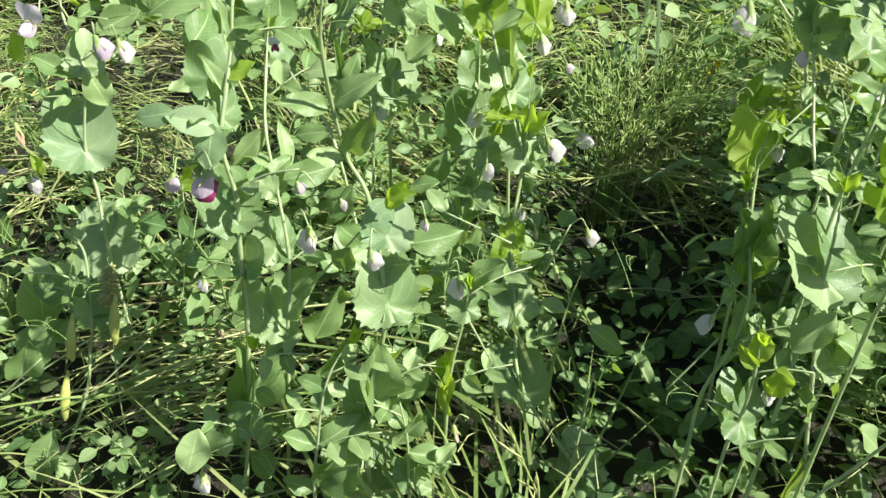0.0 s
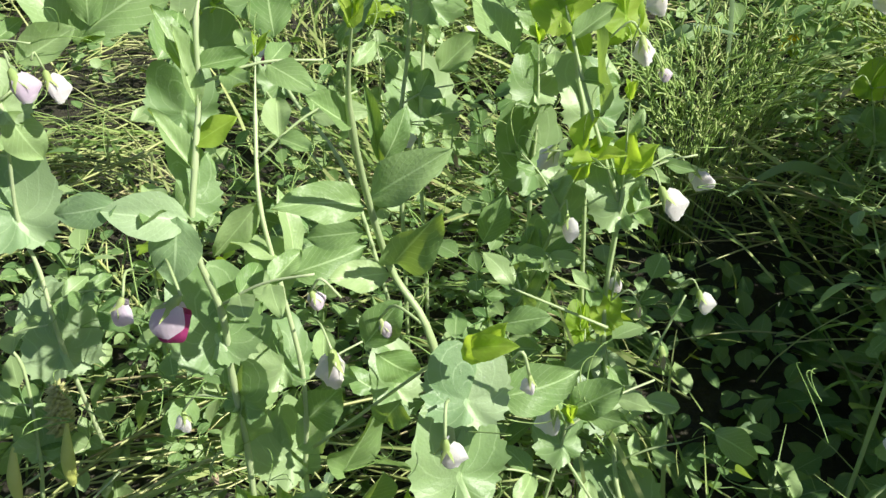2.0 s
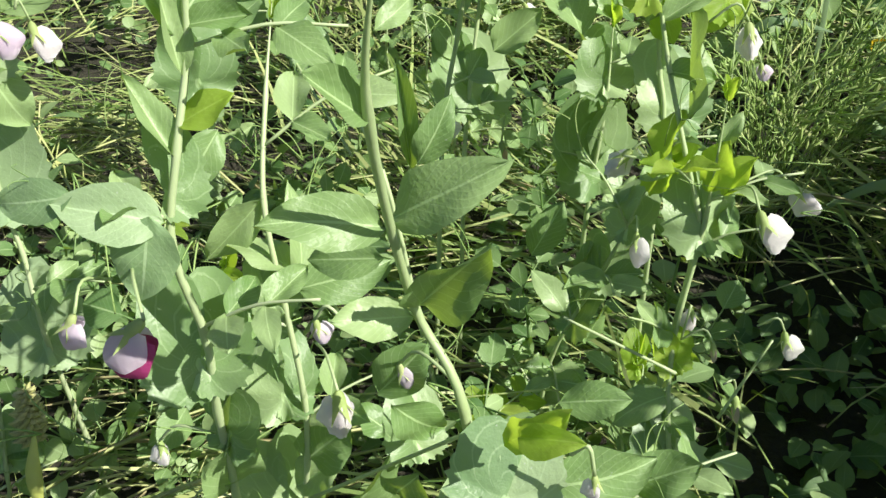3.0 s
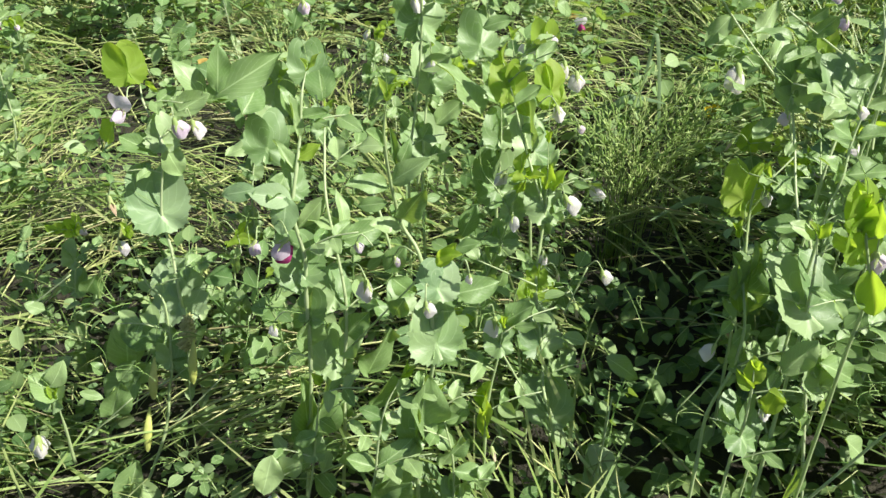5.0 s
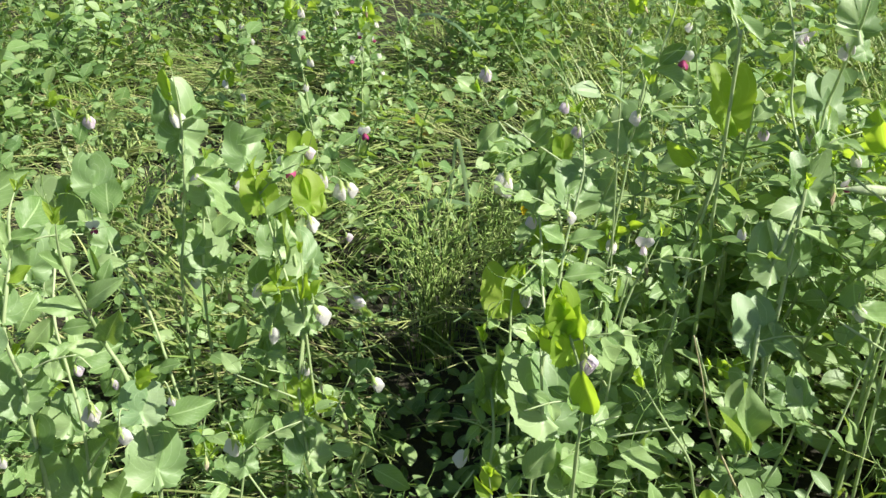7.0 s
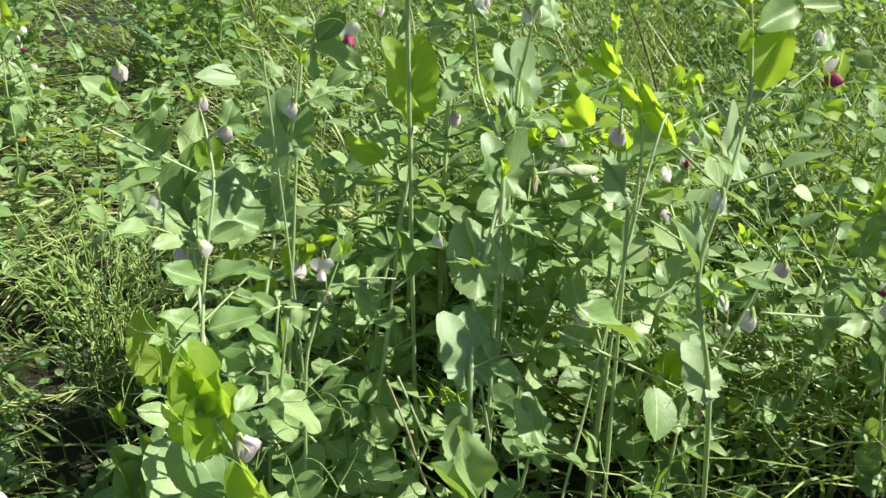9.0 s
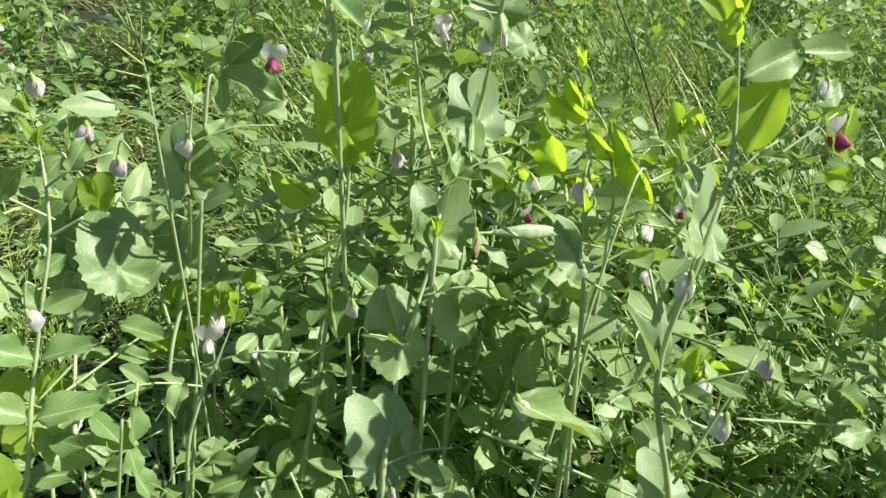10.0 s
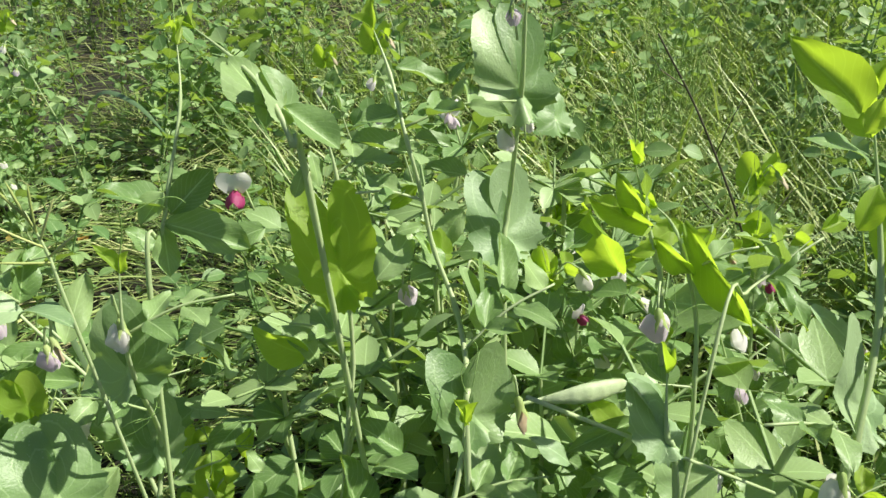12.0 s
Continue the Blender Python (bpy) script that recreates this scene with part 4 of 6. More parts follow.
p.leaf((-0.049, 0.640, 0.616), (-0.036, 0.640, 0.640), .9, face=(0.1, -0.75, 0.66))
p.leaf((-0.053, 0.650, 0.606), (-0.060, 0.660, 0.649), .35, face=(0.1, -0.75, 0.66))
p.leaf((-0.009, 0.575, 0.540), (0.010, 0.562, 0.573), 0.65, young=True, face=(0.1, -0.75, 0.66))
p.leaf((-0.005, 0.565, 0.557), (0.012, 0.555, 0.569), .9, young=True, face=(0.1, -0.75, 0.66))
p.leaf((0.009, 0.585, 0.553), (0.032, 0.580, 0.564), 1.0, face=(0.1, -0.75, 0.66))
p.stipules((-0.008, 0.566, 0.517), 0.034, 0, 8, 45, tall=0.8, pale=True)
p.flower((0.024, 0.566, 0.531), 0.009, "white", (0.2,-0.3,-0.9), stalk=(0.014, 0.570, 0.543))
p.leaf((0.007, 0.590, 0.492), (0.052, 0.590, 0.504), 1.1, face=(0.1, -0.75, 0.66))
p.leaf((-0.047, 0.600, 0.477), (-0.065, 0.600, 0.447), 1.3, face=(0.1, -0.75, 0.66))
p.stipules((-0.059, 0.660, 0.420), 0.029, 15, 20, 20)
p.flower((-0.018, 0.534, 0.518), 0.016, "white", (0,-0.1,-1), stalk=(-0.017, 0.560, 0.525))
p.flower((-0.060, 0.640, 0.496), 0.014, "lilac", (0.2,-0.3,-0.9), stalk=(-0.033, 0.620, 0.518))
p.flower((-0.104, 0.660, 0.500), 0.014, "lilac", (0.2,-0.3,-0.9), stalk=(-0.087, 0.660, 0.502))
p.stipules((-0.014, 0.588, 0.423), 0.046, 15, 8, 32)
p.stipules((-0.043, 0.600, 0.263), 0.037, 35, 40, 15)
p.stipules((-0.051, 0.620, 0.105), 0.068, 35, 10, 35)
p.tendril((-0.035, 0.610, 0.530), (0.056, 0.000, 0.998), 0.028)
p.tendril((-0.029, 0.600, 0.338), (-0.157, 0.000, 0.988), 0.074)
p.tendril((-0.010, 0.580, 0.475), (0.905, 0.000, 0.425), 0.049)
p.leaf((-0.047, 0.600, 0.254), (-0.044, 0.590, 0.331), .7, face=(0.6, -0.45, 0.66))
p.leaf((-0.037, 0.600, 0.259), (-0.028, 0.590, 0.378), .6, face=(0.6, -0.45, 0.66))
p.leaf((-0.017, 0.610, 0.199), (0.009, 0.610, 0.256), 1.1, face=(0.6, -0.45, 0.66))
p.leaf((0.005, 0.610, 0.191), (0.051, 0.610, 0.166), 1.0, face=(0.6, -0.45, 0.66))
p.leaf((-0.090, 0.600, 0.205), (-0.051, 0.600, 0.236), 1.2, face=(0.6, -0.45, 0.66))
p.leaf((-0.099, 0.600, 0.130), (-0.053, 0.600, 0.199), 1.1, face=(0.6, -0.45, 0.66))
p.leaf((-0.142, 0.610, 0.198), (-0.108, 0.610, 0.229), 1.3, face=(0.6, -0.45, 0.66))
p.stalk((-0.124, 0.660, 0.354), (-0.025, 0.600, 0.511), 0.0012)
p = Plant("pea plant with a hanging pale pink flower", [(-0.173, 0.680, 0.000), (-0.154, 0.690, 0.184), (-0.149, 0.700, 0.267), (-0.139, 0.700, 0.335), (-0.135, 0.704, 0.394), (-0.143, 0.720, 0.461), (-0.152, 0.740, 0.515), (-0.156, 0.780, 0.557), (-0.158, 0.820, 0.594)], 0.0026)
p.flower((-0.097, 0.655, 0.446), 0.023, "white", (0.1,-0.3,-0.9), stalk=(-0.125, 0.713, 0.433))
p.stipules((-0.148, 0.704, 0.393), 0.037, 15, 20, 30)
p.leaf((-0.132, 0.724, 0.472), (-0.129, 0.746, 0.522), .6)
p.leaf((-0.136, 0.726, 0.478), (-0.170, 0.734, 0.498), 1.0)
p.leaf((-0.135, 0.722, 0.467), (-0.084, 0.728, 0.484), 1.0)
p.leaf((-0.152, 0.742, 0.517), (-0.189, 0.726, 0.475), .7)
p.stipules((-0.148, 0.720, 0.460), 0.025, 15, 20, 25)
p.stipules((-0.157, 0.700, 0.288), 0.045, 35, 20, 38)
p.leaf((-0.118, 0.700, 0.267), (-0.082, 0.701, 0.349), 1.1, face=(0.6, -0.45, 0.66))
p.leaf((-0.118, 0.700, 0.336), (-0.151, 0.700, 0.301), 1.2)
p.leaf((-0.139, 0.700, 0.335), (-0.106, 0.702, 0.374), 1.2)
p.leaf((-0.115, 0.694, 0.216), (-0.086, 0.700, 0.275), 1.1, face=(0.6, -0.45, 0.66))
p.stalk((-0.156, 0.690, 0.184), (-0.109, 0.694, 0.217), 0.0012)
p.leaf((-0.082, 0.702, 0.368), (-0.105, 0.704, 0.388), 1.2)
p.tendril((-0.149, 0.696, 0.235), (0.665, 0.042, 0.746), 0.094)
p.tendril((-0.153, 0.752, 0.527), (-0.664, 0.524, 0.534), 0.038)
p.leaf((-0.145, 0.695, 0.227), (-0.183, 0.690, 0.182), 1.1, face=(0.6, -0.45, 0.66))
p.leaf((-0.159, 0.687, 0.127), (-0.117, 0.685, 0.100), 1.2, face=(0.6, -0.45, 0.66))
p.leaf((-0.162, 0.688, 0.146), (-0.207, 0.687, 0.123), 1.2, face=(0.6, -0.45, 0.66))
p.dress(3)
p = Plant("slender pea stem with a drooping white flower", [(0.033, 0.632, 0.000), (0.037, 0.640, 0.215), (0.042, 0.650, 0.285), (0.054, 0.660, 0.349), (0.058, 0.660, 0.395)], 0.0022)
p.flower((0.049, 0.660, 0.390), 0.022, "white", (0.1,-0.2,-0.9), stalk=(0.040, 0.660, 0.417))
p.stipules((0.056, 0.660, 0.359), 0.031, 15, 20, 30)
p.leaf((0.042, 0.653, 0.307), (0.040, 0.646, 0.255), .8, young=True)
p.leaf((0.036, 0.651, 0.292), (0.036, 0.640, 0.215), .6, young=True)
p.stalk((0.056, 0.660, 0.349), (0.084, 0.651, 0.295), 0.0012)
p.leaf((0.058, 0.660, 0.395), (0.093, 0.660, 0.422), 1.1)
p.tendril((0.084, 0.651, 0.295), (0.201, -0.147, -0.968), 0.038)
p.leaf((-0.019, 0.651, 0.288), (-0.042, 0.656, 0.315), 1.0)
p.leaf((-0.007, 0.644, 0.244), (0.018, 0.649, 0.276), 1.1)
p.stalk((-0.025, 0.651, 0.288), (0.036, 0.650, 0.284), 0.0012)
p.flower((0.047, 0.640, 0.192), 0.019, "withered", (0.2,-0.3,-0.9), stalk=(0.062, 0.640, 0.217))
p.dress(3)
p = Plant("pea plant with toothed stipules and white flowers in shade", [(0.226, 0.650, 0.000), (0.208, 0.660, 0.084), (0.123, 0.700, 0.203), (0.112, 0.765, 0.260), (0.102, 0.805, 0.347), (0.113, 0.845, 0.438), (0.114, 0.870, 0.537)], 0.0028)
p.stipules((0.114, 0.844, 0.435), 0.048, 15, 20, 35)
p.leaf((0.111, 0.851, 0.460), (0.119, 0.860, 0.495), 1.3, young=True)
p.leaf((0.122, 0.850, 0.458), (0.139, 0.857, 0.486), 1.0, young=True)
p.flower((0.137, 0.800, 0.471), 0.023, "white", (0.3,-0.3,-0.7), stalk=(0.125, 0.851, 0.461))
p.flower((0.179, 0.867, 0.450), 0.021, "white", (0.6,-0.3,-0.3), stalk=(0.131, 0.852, 0.467))
p.flower((0.114, 0.821, 0.372), 0.014, "white", (0.2,-0.3,-0.9), stalk=(0.108, 0.812, 0.358))
p.flower((0.131, 0.808, 0.353), 0.013, "withered", (0.2,-0.3,-0.9), stalk=(0.108, 0.812, 0.358))
p.flower((0.198, 0.856, 0.317), 0.020, "white", (0.2,-0.3,-0.9), stalk=(0.176, 0.863, 0.327))
p.stalk((0.141, 0.788, 0.304), (0.170, 0.813, 0.363), 0.0012)
p.flower((0.159, 0.808, 0.294), 0.019, "withered", (0.2,-0.3,-0.9), stalk=(0.141, 0.798, 0.330))
p.stipules((0.106, 0.804, 0.344), 0.026, 15, 20, 30, young=True)
p.leaf((0.098, 0.805, 0.347), (0.087, 0.826, 0.380), .6)
p.stipules((0.112, 0.769, 0.267), 0.048, 15, 20, 32)
p.leaf((0.139, 0.773, 0.276), (0.170, 0.769, 0.270), 1.1)
p.stipules((0.121, 0.700, 0.203), 0.055, 15, -30, 60)
p.stipules((0.201, 0.664, 0.094), 0.051, 15, 20, 25)
p.stalk((0.178, 0.630, 0.100), (0.199, 0.685, 0.252), 0.0012)
p.leaf((0.104, 0.794, 0.318), (0.061, 0.788, 0.299), 1.1)
p.stalk((0.102, 0.782, 0.355), (0.023, 0.801, 0.382), 0.0012)
p.leaf((0.025, 0.821, 0.368), (0.004, 0.834, 0.395), 1.0)
p.dress(3)
p = Plant("tall thin pea stem with leaflets and buds", [(0.095, 0.796, 0.000), (0.099, 0.808, 0.168), (0.103, 0.820, 0.336), (0.111, 0.845, 0.423), (0.105, 0.850, 0.453), (0.095, 0.860, 0.480), (0.077, 0.890, 0.534), (0.065, 0.910, 0.578), (0.054, 0.930, 0.608)], 0.0026)
p.leaf((0.069, 0.905, 0.567), (0.036, 0.920, 0.592), 1.2, young=True)
p.leaf((0.070, 0.900, 0.556), (0.105, 0.910, 0.579), .8)
p.leaf((0.091, 0.875, 0.507), (0.080, 0.858, 0.473), 1, young=True)
p.leaf((0.077, 0.887, 0.528), (0.109, 0.884, 0.524), 1.1)
p.leaf((0.094, 0.872, 0.502), (0.087, 0.905, 0.567), .5, face=(1, -.4, .2))
p.stipules((0.063, 0.909, 0.575), 0.036, 15, 20, 25, young=True)
p.flower((0.126, 0.896, 0.549), 0.019, "white", (0.2,-0.3,-0.9), stalk=(0.100, 0.900, 0.557))
p.stipules((0.121, 0.955, 0.549), 0.038, 15, 20, 25, young=True)
p.flower((0.160, 1.011, 0.543), 0.023, "white", (0.2,-0.3,-0.9), stalk=(0.130, 1.010, 0.541))
p.flower((0.164, 0.984, 0.480), 0.015, "lilac", (0.2,-0.3,-0.9), stalk=(0.140, 0.990, 0.491))
p.leaf((0.128, 0.875, 0.508), (0.114, 0.860, 0.481), .6)
p.dress(3)
p = Plant("pea plant with broad glaucous stipules", [(0.045, 0.992, 0.000), (0.047, 0.996, 0.159), (0.048, 1.000, 0.318), (0.050, 1.005, 0.366), (0.054, 1.020, 0.428), (0.054, 1.050, 0.493)], 0.0028)
p.stipules((0.050, 1.006, 0.368), 0.059, 15, 20, 32)
p.stipules((0.053, 1.028, 0.444), 0.045, 15, 20, 30)
p.leaf((0.042, 0.900, 0.293), (0.045, 0.900, 0.371), 1.0)
p.leaf((0.051, 0.900, 0.256), (0.064, 0.900, 0.303), 1.0)
p.leaf((0.054, 1.047, 0.487), (0.017, 1.050, 0.515), 1.0)
p.leaf((-0.001, 0.900, 0.352), (0.020, 0.903, 0.400), 1)
p.dress(3)
p = Plant("pea plant with broad stipules standing further back", [(-0.073, 1.026, 0.000), (-0.071, 1.038, 0.169), (-0.070, 1.050, 0.338), (-0.067, 1.070, 0.407), (-0.063, 1.090, 0.457), (-0.058, 1.100, 0.517), (-0.052, 1.120, 0.556)], 0.0026)
p.stipules((-0.066, 1.068, 0.400), 0.063, 15, 20, 32)
p.stipules((-0.053, 1.098, 0.506), 0.054, 15, 20, 30)
p.leaf((-0.047, 1.081, 0.437), (-0.004, 1.093, 0.474), 1)
p.flower((-0.033, 1.053, 0.349), 0.019, "withered", (0.2,-0.3,-0.9), stalk=(-0.030, 1.063, 0.386))
p.flower((-0.087, 1.060, 0.371), 0.019, "white", (0.2,-0.3,-0.9), stalk=(-0.070, 1.063, 0.385))
p.leaf((-0.109, 1.091, 0.463), (-0.070, 1.079, 0.429), .9)
p.tendril((-0.070, 1.070, 0.407), (-0.731, 0.264, 0.630), 0.076)
p.dress(3)
p = Plant("pea plant with grey-green oval leaflets and a lilac bud", [(0.480, 0.660, 0.000), (0.457, 0.715, 0.208), (0.435, 0.770, 0.416), (0.427, 0.790, 0.435), (0.421, 0.820, 0.466), (0.425, 0.880, 0.516), (0.428, 0.935, 0.566), (0.441, 0.960, 0.608)], 0.0026)
p.flower((0.418, 0.905, 0.538), 0.021, "lilac", (0.2,-0.3,-0.9), stalk=(0.430, 0.925, 0.556))
p.leaf((0.425, 0.855, 0.495), (0.440, 0.844, 0.486), 1.2)
p.leaf((0.425, 0.880, 0.516), (0.412, 0.865, 0.503), 1)
p.leaf((0.424, 0.824, 0.469), (0.400, 0.847, 0.488), 1)
p.leaf((0.424, 0.818, 0.463), (0.456, 0.811, 0.457), 1)
p.leaf((0.426, 0.796, 0.441), (0.377, 0.798, 0.440), 1)
p.leaf((0.428, 0.794, 0.439), (0.456, 0.786, 0.432), 1)
p.stipules((0.427, 0.925, 0.556), 0.045, 15, 20, 25)
p.stipules((0.506, 1.025, 0.517), 0.060, 15, 20, 25)
p.leaf((0.462, 0.900, 0.535), (0.500, 0.925, 0.559), 1)
p.leaf((0.461, 0.885, 0.522), (0.500, 0.870, 0.510), 1)
p.leaf((0.414, 1.075, 0.494), (0.384, 1.088, 0.511), 1)
p.leaf((0.405, 0.980, 0.467), (0.438, 1.000, 0.489), 1)
p.stalk((0.424, 0.865, 0.503), (0.393, 0.843, 0.483), 0.0012)
p.stipules((0.435, 0.940, 0.573), 0.042, 15, 20, 25)
p.leaf((0.421, 0.950, 0.622), (0.376, 0.950, 0.646), .9)
p.leaf((0.427, 0.950, 0.606), (0.473, 0.950, 0.639), .9)
p.flower((0.407, 1.100, 0.510), 0.036, "white", (0.2,-0.3,-0.9), stalk=(0.426, 1.100, 0.524))
p.leaf((0.464, 0.900, 0.580), (0.425, 0.930, 0.590), .9)
p.stipules((0.469, 0.880, 0.581), 0.048, 15, 20, 25)
p.dress(3)
p = Plant("pea plant with a round yellow-green stipule lit from behind", [(0.382, 0.810, 0.000), (0.384, 0.830, 0.173), (0.385, 0.850, 0.345), (0.387, 0.870, 0.389), (0.390, 0.885, 0.434), (0.400, 0.890, 0.476)], 0.0026)
p.stipules((0.378, 0.883, 0.427), 0.047, 15, 5, 15, young=True)
p.leaf((0.404, 0.886, 0.441), (0.400, 0.890, 0.477), .9, young=True)
p.flower((0.407, 0.884, 0.431), 0.020, "white", (0.2,-0.3,-0.9), stalk=(0.399, 0.887, 0.452))
p.dress(3)
p = Plant("pea plant in shade with white hanging flowers", [(0.309, 0.645, 0.000), (0.310, 0.650, 0.168), (0.313, 0.660, 0.251), (0.337, 0.680, 0.301), (0.346, 0.690, 0.356), (0.347, 0.715, 0.389), (0.344, 0.740, 0.421), (0.339, 0.760, 0.457)], 0.0026)
p.stipules((0.345, 0.726, 0.403), 0.034, 15, 20, 20)
p.flower((0.312, 0.686, 0.333), 0.021, "white", (-0.3,-0.3,-0.8), stalk=(0.328, 0.689, 0.352))
p.flower((0.327, 0.694, 0.360), 0.015, "withered", (0.2,-0.3,-0.9), stalk=(0.333, 0.699, 0.367))
p.leaf((0.335, 0.688, 0.342), (0.355, 0.697, 0.366), .9)
p.leaf((0.332, 0.681, 0.308), (0.357, 0.682, 0.316), 1)
p.stipules((0.345, 0.684, 0.322), 0.026, 15, 20, 25)
p.stalk((0.323, 0.682, 0.314), (0.276, 0.663, 0.254), 0.0012)
p.tendril((0.236, 0.677, 0.288), (-0.988, -0.034, -0.151), 0.073)
p.leaf((0.195, 0.745, 0.265), (0.251, 0.739, 0.234), .8)
p.leaf((0.251, 0.739, 0.234), (0.274, 0.725, 0.198), .8)
p.leaf((0.351, 0.730, 0.351), (0.326, 0.730, 0.450), .6)
p.leaf((0.355, 0.730, 0.351), (0.351, 0.740, 0.461), .5)
p.leaf((0.344, 0.730, 0.398), (0.304, 0.730, 0.406), .9)
p.stipules((0.374, 0.740, 0.391), 0.038, 40, 20, 25)
p.flower((0.379, 0.740, 0.418), 0.017, "white", (0.2,-0.3,-0.9), stalk=(0.371, 0.740, 0.444))
p.dress(3)
p = Plant("low pea plant with a young bright tip and white flower", [(0.338, 0.620, 0.000), (0.338, 0.620, 0.128), (0.339, 0.620, 0.217), (0.340, 0.610, 0.281), (0.335, 0.600, 0.348), (0.331, 0.600, 0.392)], 0.0026)
p.flower((0.356, 0.606, 0.310), 0.015, "white", (0.2,-0.3,-0.9), stalk=(0.342, 0.601, 0.339))
p.leaf((0.336, 0.600, 0.363), (0.330, 0.600, 0.402), 1, young=True)
p.leaf((0.360, 0.606, 0.312), (0.365, 0.600, 0.354), 1.1, young=True)
p.leaf((0.335, 0.600, 0.355), (0.315, 0.600, 0.376), .8, young=True)
p.stipules((0.343, 0.613, 0.266), 0.051, 15, 20, 25)
p.leaf((0.376, 0.630, 0.351), (0.406, 0.630, 0.398), 1.1)
p.stipules((0.421, 0.630, 0.335), 0.037, 15, 20, 10)
p.leaf((0.420, 0.630, 0.331), (0.451, 0.636, 0.287), 1.2)
p.flower((0.409, 0.630, 0.330), 0.015, "lilac", (0.2,-0.3,-0.9), stalk=(0.415, 0.630, 0.346))
p.leaf((0.397, 0.634, 0.293), (0.446, 0.643, 0.240), .8)
p.leaf((0.414, 0.630, 0.369), (0.471, 0.630, 0.342), 1.0)
p.leaf((0.463, 0.615, 0.260), (0.504, 0.620, 0.221), 1.0)
p.leaf((0.415, 0.620, 0.136), (0.422, 0.620, 0.205), 1.2)
p.dress(3)
p = Plant("pea plant with a glowing yellow-green young top", [(0.424, 0.610, 0.000), (0.426, 0.610, 0.197), (0.428, 0.610, 0.394), (0.430, 0.610, 0.445), (0.429, 0.610, 0.494), (0.413, 0.615, 0.550), (0.403, 0.618, 0.590)], 0.0026)
p.stipules((0.406, 0.617, 0.570), 0.034, 15, 20, 10, young=True)
p.leaf((0.407, 0.615, 0.556), (0.393, 0.618, 0.604), 1, young=True)
p.leaf((0.421, 0.615, 0.550), (0.419, 0.618, 0.590), 1, young=True)
p.stipules((0.413, 0.614, 0.536), 0.034, 15, 20, 15, young=True)
p.flower((0.428, 0.613, 0.522), 0.027, "lilac", (0,-0.2,-1), stalk=(0.421, 0.615, 0.550))
p.leaf((0.425, 0.612, 0.515), (0.436, 0.590, 0.462), .8, young=True)
p.leaf((0.403, 0.614, 0.536), (0.382, 0.615, 0.556), 1.1, young=True)
p.dress(3)
p = Plant("pea plant with dark broad stipules in the shade", [(0.385, 0.634, 0.000), (0.388, 0.640, 0.249), (0.393, 0.650, 0.357), (0.397, 0.659, 0.420), (0.393, 0.660, 0.478), (0.391, 0.670, 0.519)], 0.0026)
p.stipules((0.399, 0.659, 0.420), 0.069, 15, 10, 34)
p.leaf((0.389, 0.668, 0.512), (0.361, 0.670, 0.533), 1)
p.tendril((0.439, 0.617, 0.353), (0.999, 0.000, 0.039), 0.058)
p.dress(3)
p = Plant("arching pea stem with opposite leaflets", [(0.554, 0.962, 0.000), (0.519, 1.021, 0.233), (0.484, 1.080, 0.466), (0.460, 1.120, 0.506), (0.429, 1.150, 0.541), (0.393, 1.180, 0.586), (0.369, 1.200, 0.626)], 0.0026)
p.leaf((0.402, 1.172, 0.575), (0.363, 1.150, 0.541), 1)
p.leaf((0.425, 1.152, 0.545), (0.371, 1.138, 0.526), .9)
p.leaf((0.406, 1.175, 0.579), (0.422, 1.200, 0.626), .9)
p.leaf((0.438, 1.150, 0.541), (0.468, 1.184, 0.594), .8)
p.leaf((0.447, 1.126, 0.513), (0.394, 1.135, 0.523), .9)
p.leaf((0.460, 1.132, 0.520), (0.495, 1.165, 0.564), .8)
p.flower((0.382, 1.200, 0.648), 0.025, "lilac", (0.2,-0.3,-0.9), stalk=(0.378, 1.200, 0.626))
p.leaf((0.378, 1.192, 0.610), (0.331, 1.200, 0.644), 1.0)
p.dress(3)
p = Plant("sunlit oval leaflets on a low pea stem", [(0.292, 0.554, 0.000), (0.378, 0.537, 0.203), (0.465, 0.520, 0.407), (0.490, 0.515, 0.392), (0.527, 0.500, 0.363)], 0.0020)
p.leaf((0.484, 0.516, 0.393), (0.436, 0.520, 0.412), .9)
p.leaf((0.488, 0.517, 0.398), (0.492, 0.520, 0.436), 1)
p.leaf((0.503, 0.640, 0.388), (0.552, 0.640, 0.353), .7)
p.stalk((0.474, 0.650, 0.387), (0.544, 0.640, 0.407), 0.0012)
p.dress(3)
p = Plant("thin young pea stem with small bright leaflets", [(0.598, 0.480, 0.000), (0.565, 0.470, 0.217), (0.531, 0.460, 0.435), (0.497, 0.450, 0.490), (0.479, 0.440, 0.548), (0.448, 0.430, 0.602), (0.426, 0.430, 0.641)], 0.0018)
p.leaf((0.433, 0.436, 0.572), (0.441, 0.432, 0.591), 1.1)
p.leaf((0.421, 0.438, 0.560), (0.456, 0.444, 0.528), .8)
p.leaf((0.523, 0.452, 0.481), (0.578, 0.458, 0.444), 1)
p.stipules((0.518, 0.455, 0.463), 0.023, 15, 20, 25, young=True)
p.leaf((0.520, 0.457, 0.453), (0.514, 0.460, 0.410), 1.1)
p.tendril((0.448, 0.430, 0.602), (-0.377, 0.000, 0.926), 0.058)
p = Plant("branching low pea stems with rounded leaves", [(-0.505, 0.620, 0.174), (-0.498, 0.620, 0.241), (-0.495, 0.620, 0.303)], 0.0024)
p.flower((-0.544, 0.620, 0.206), 0.028, "white", (0,-.3,-.9), stalk=(-0.527, 0.620, 0.261))
p.leaf((-0.491, 0.620, 0.293), (-0.520, 0.620, 0.332), 1.3)
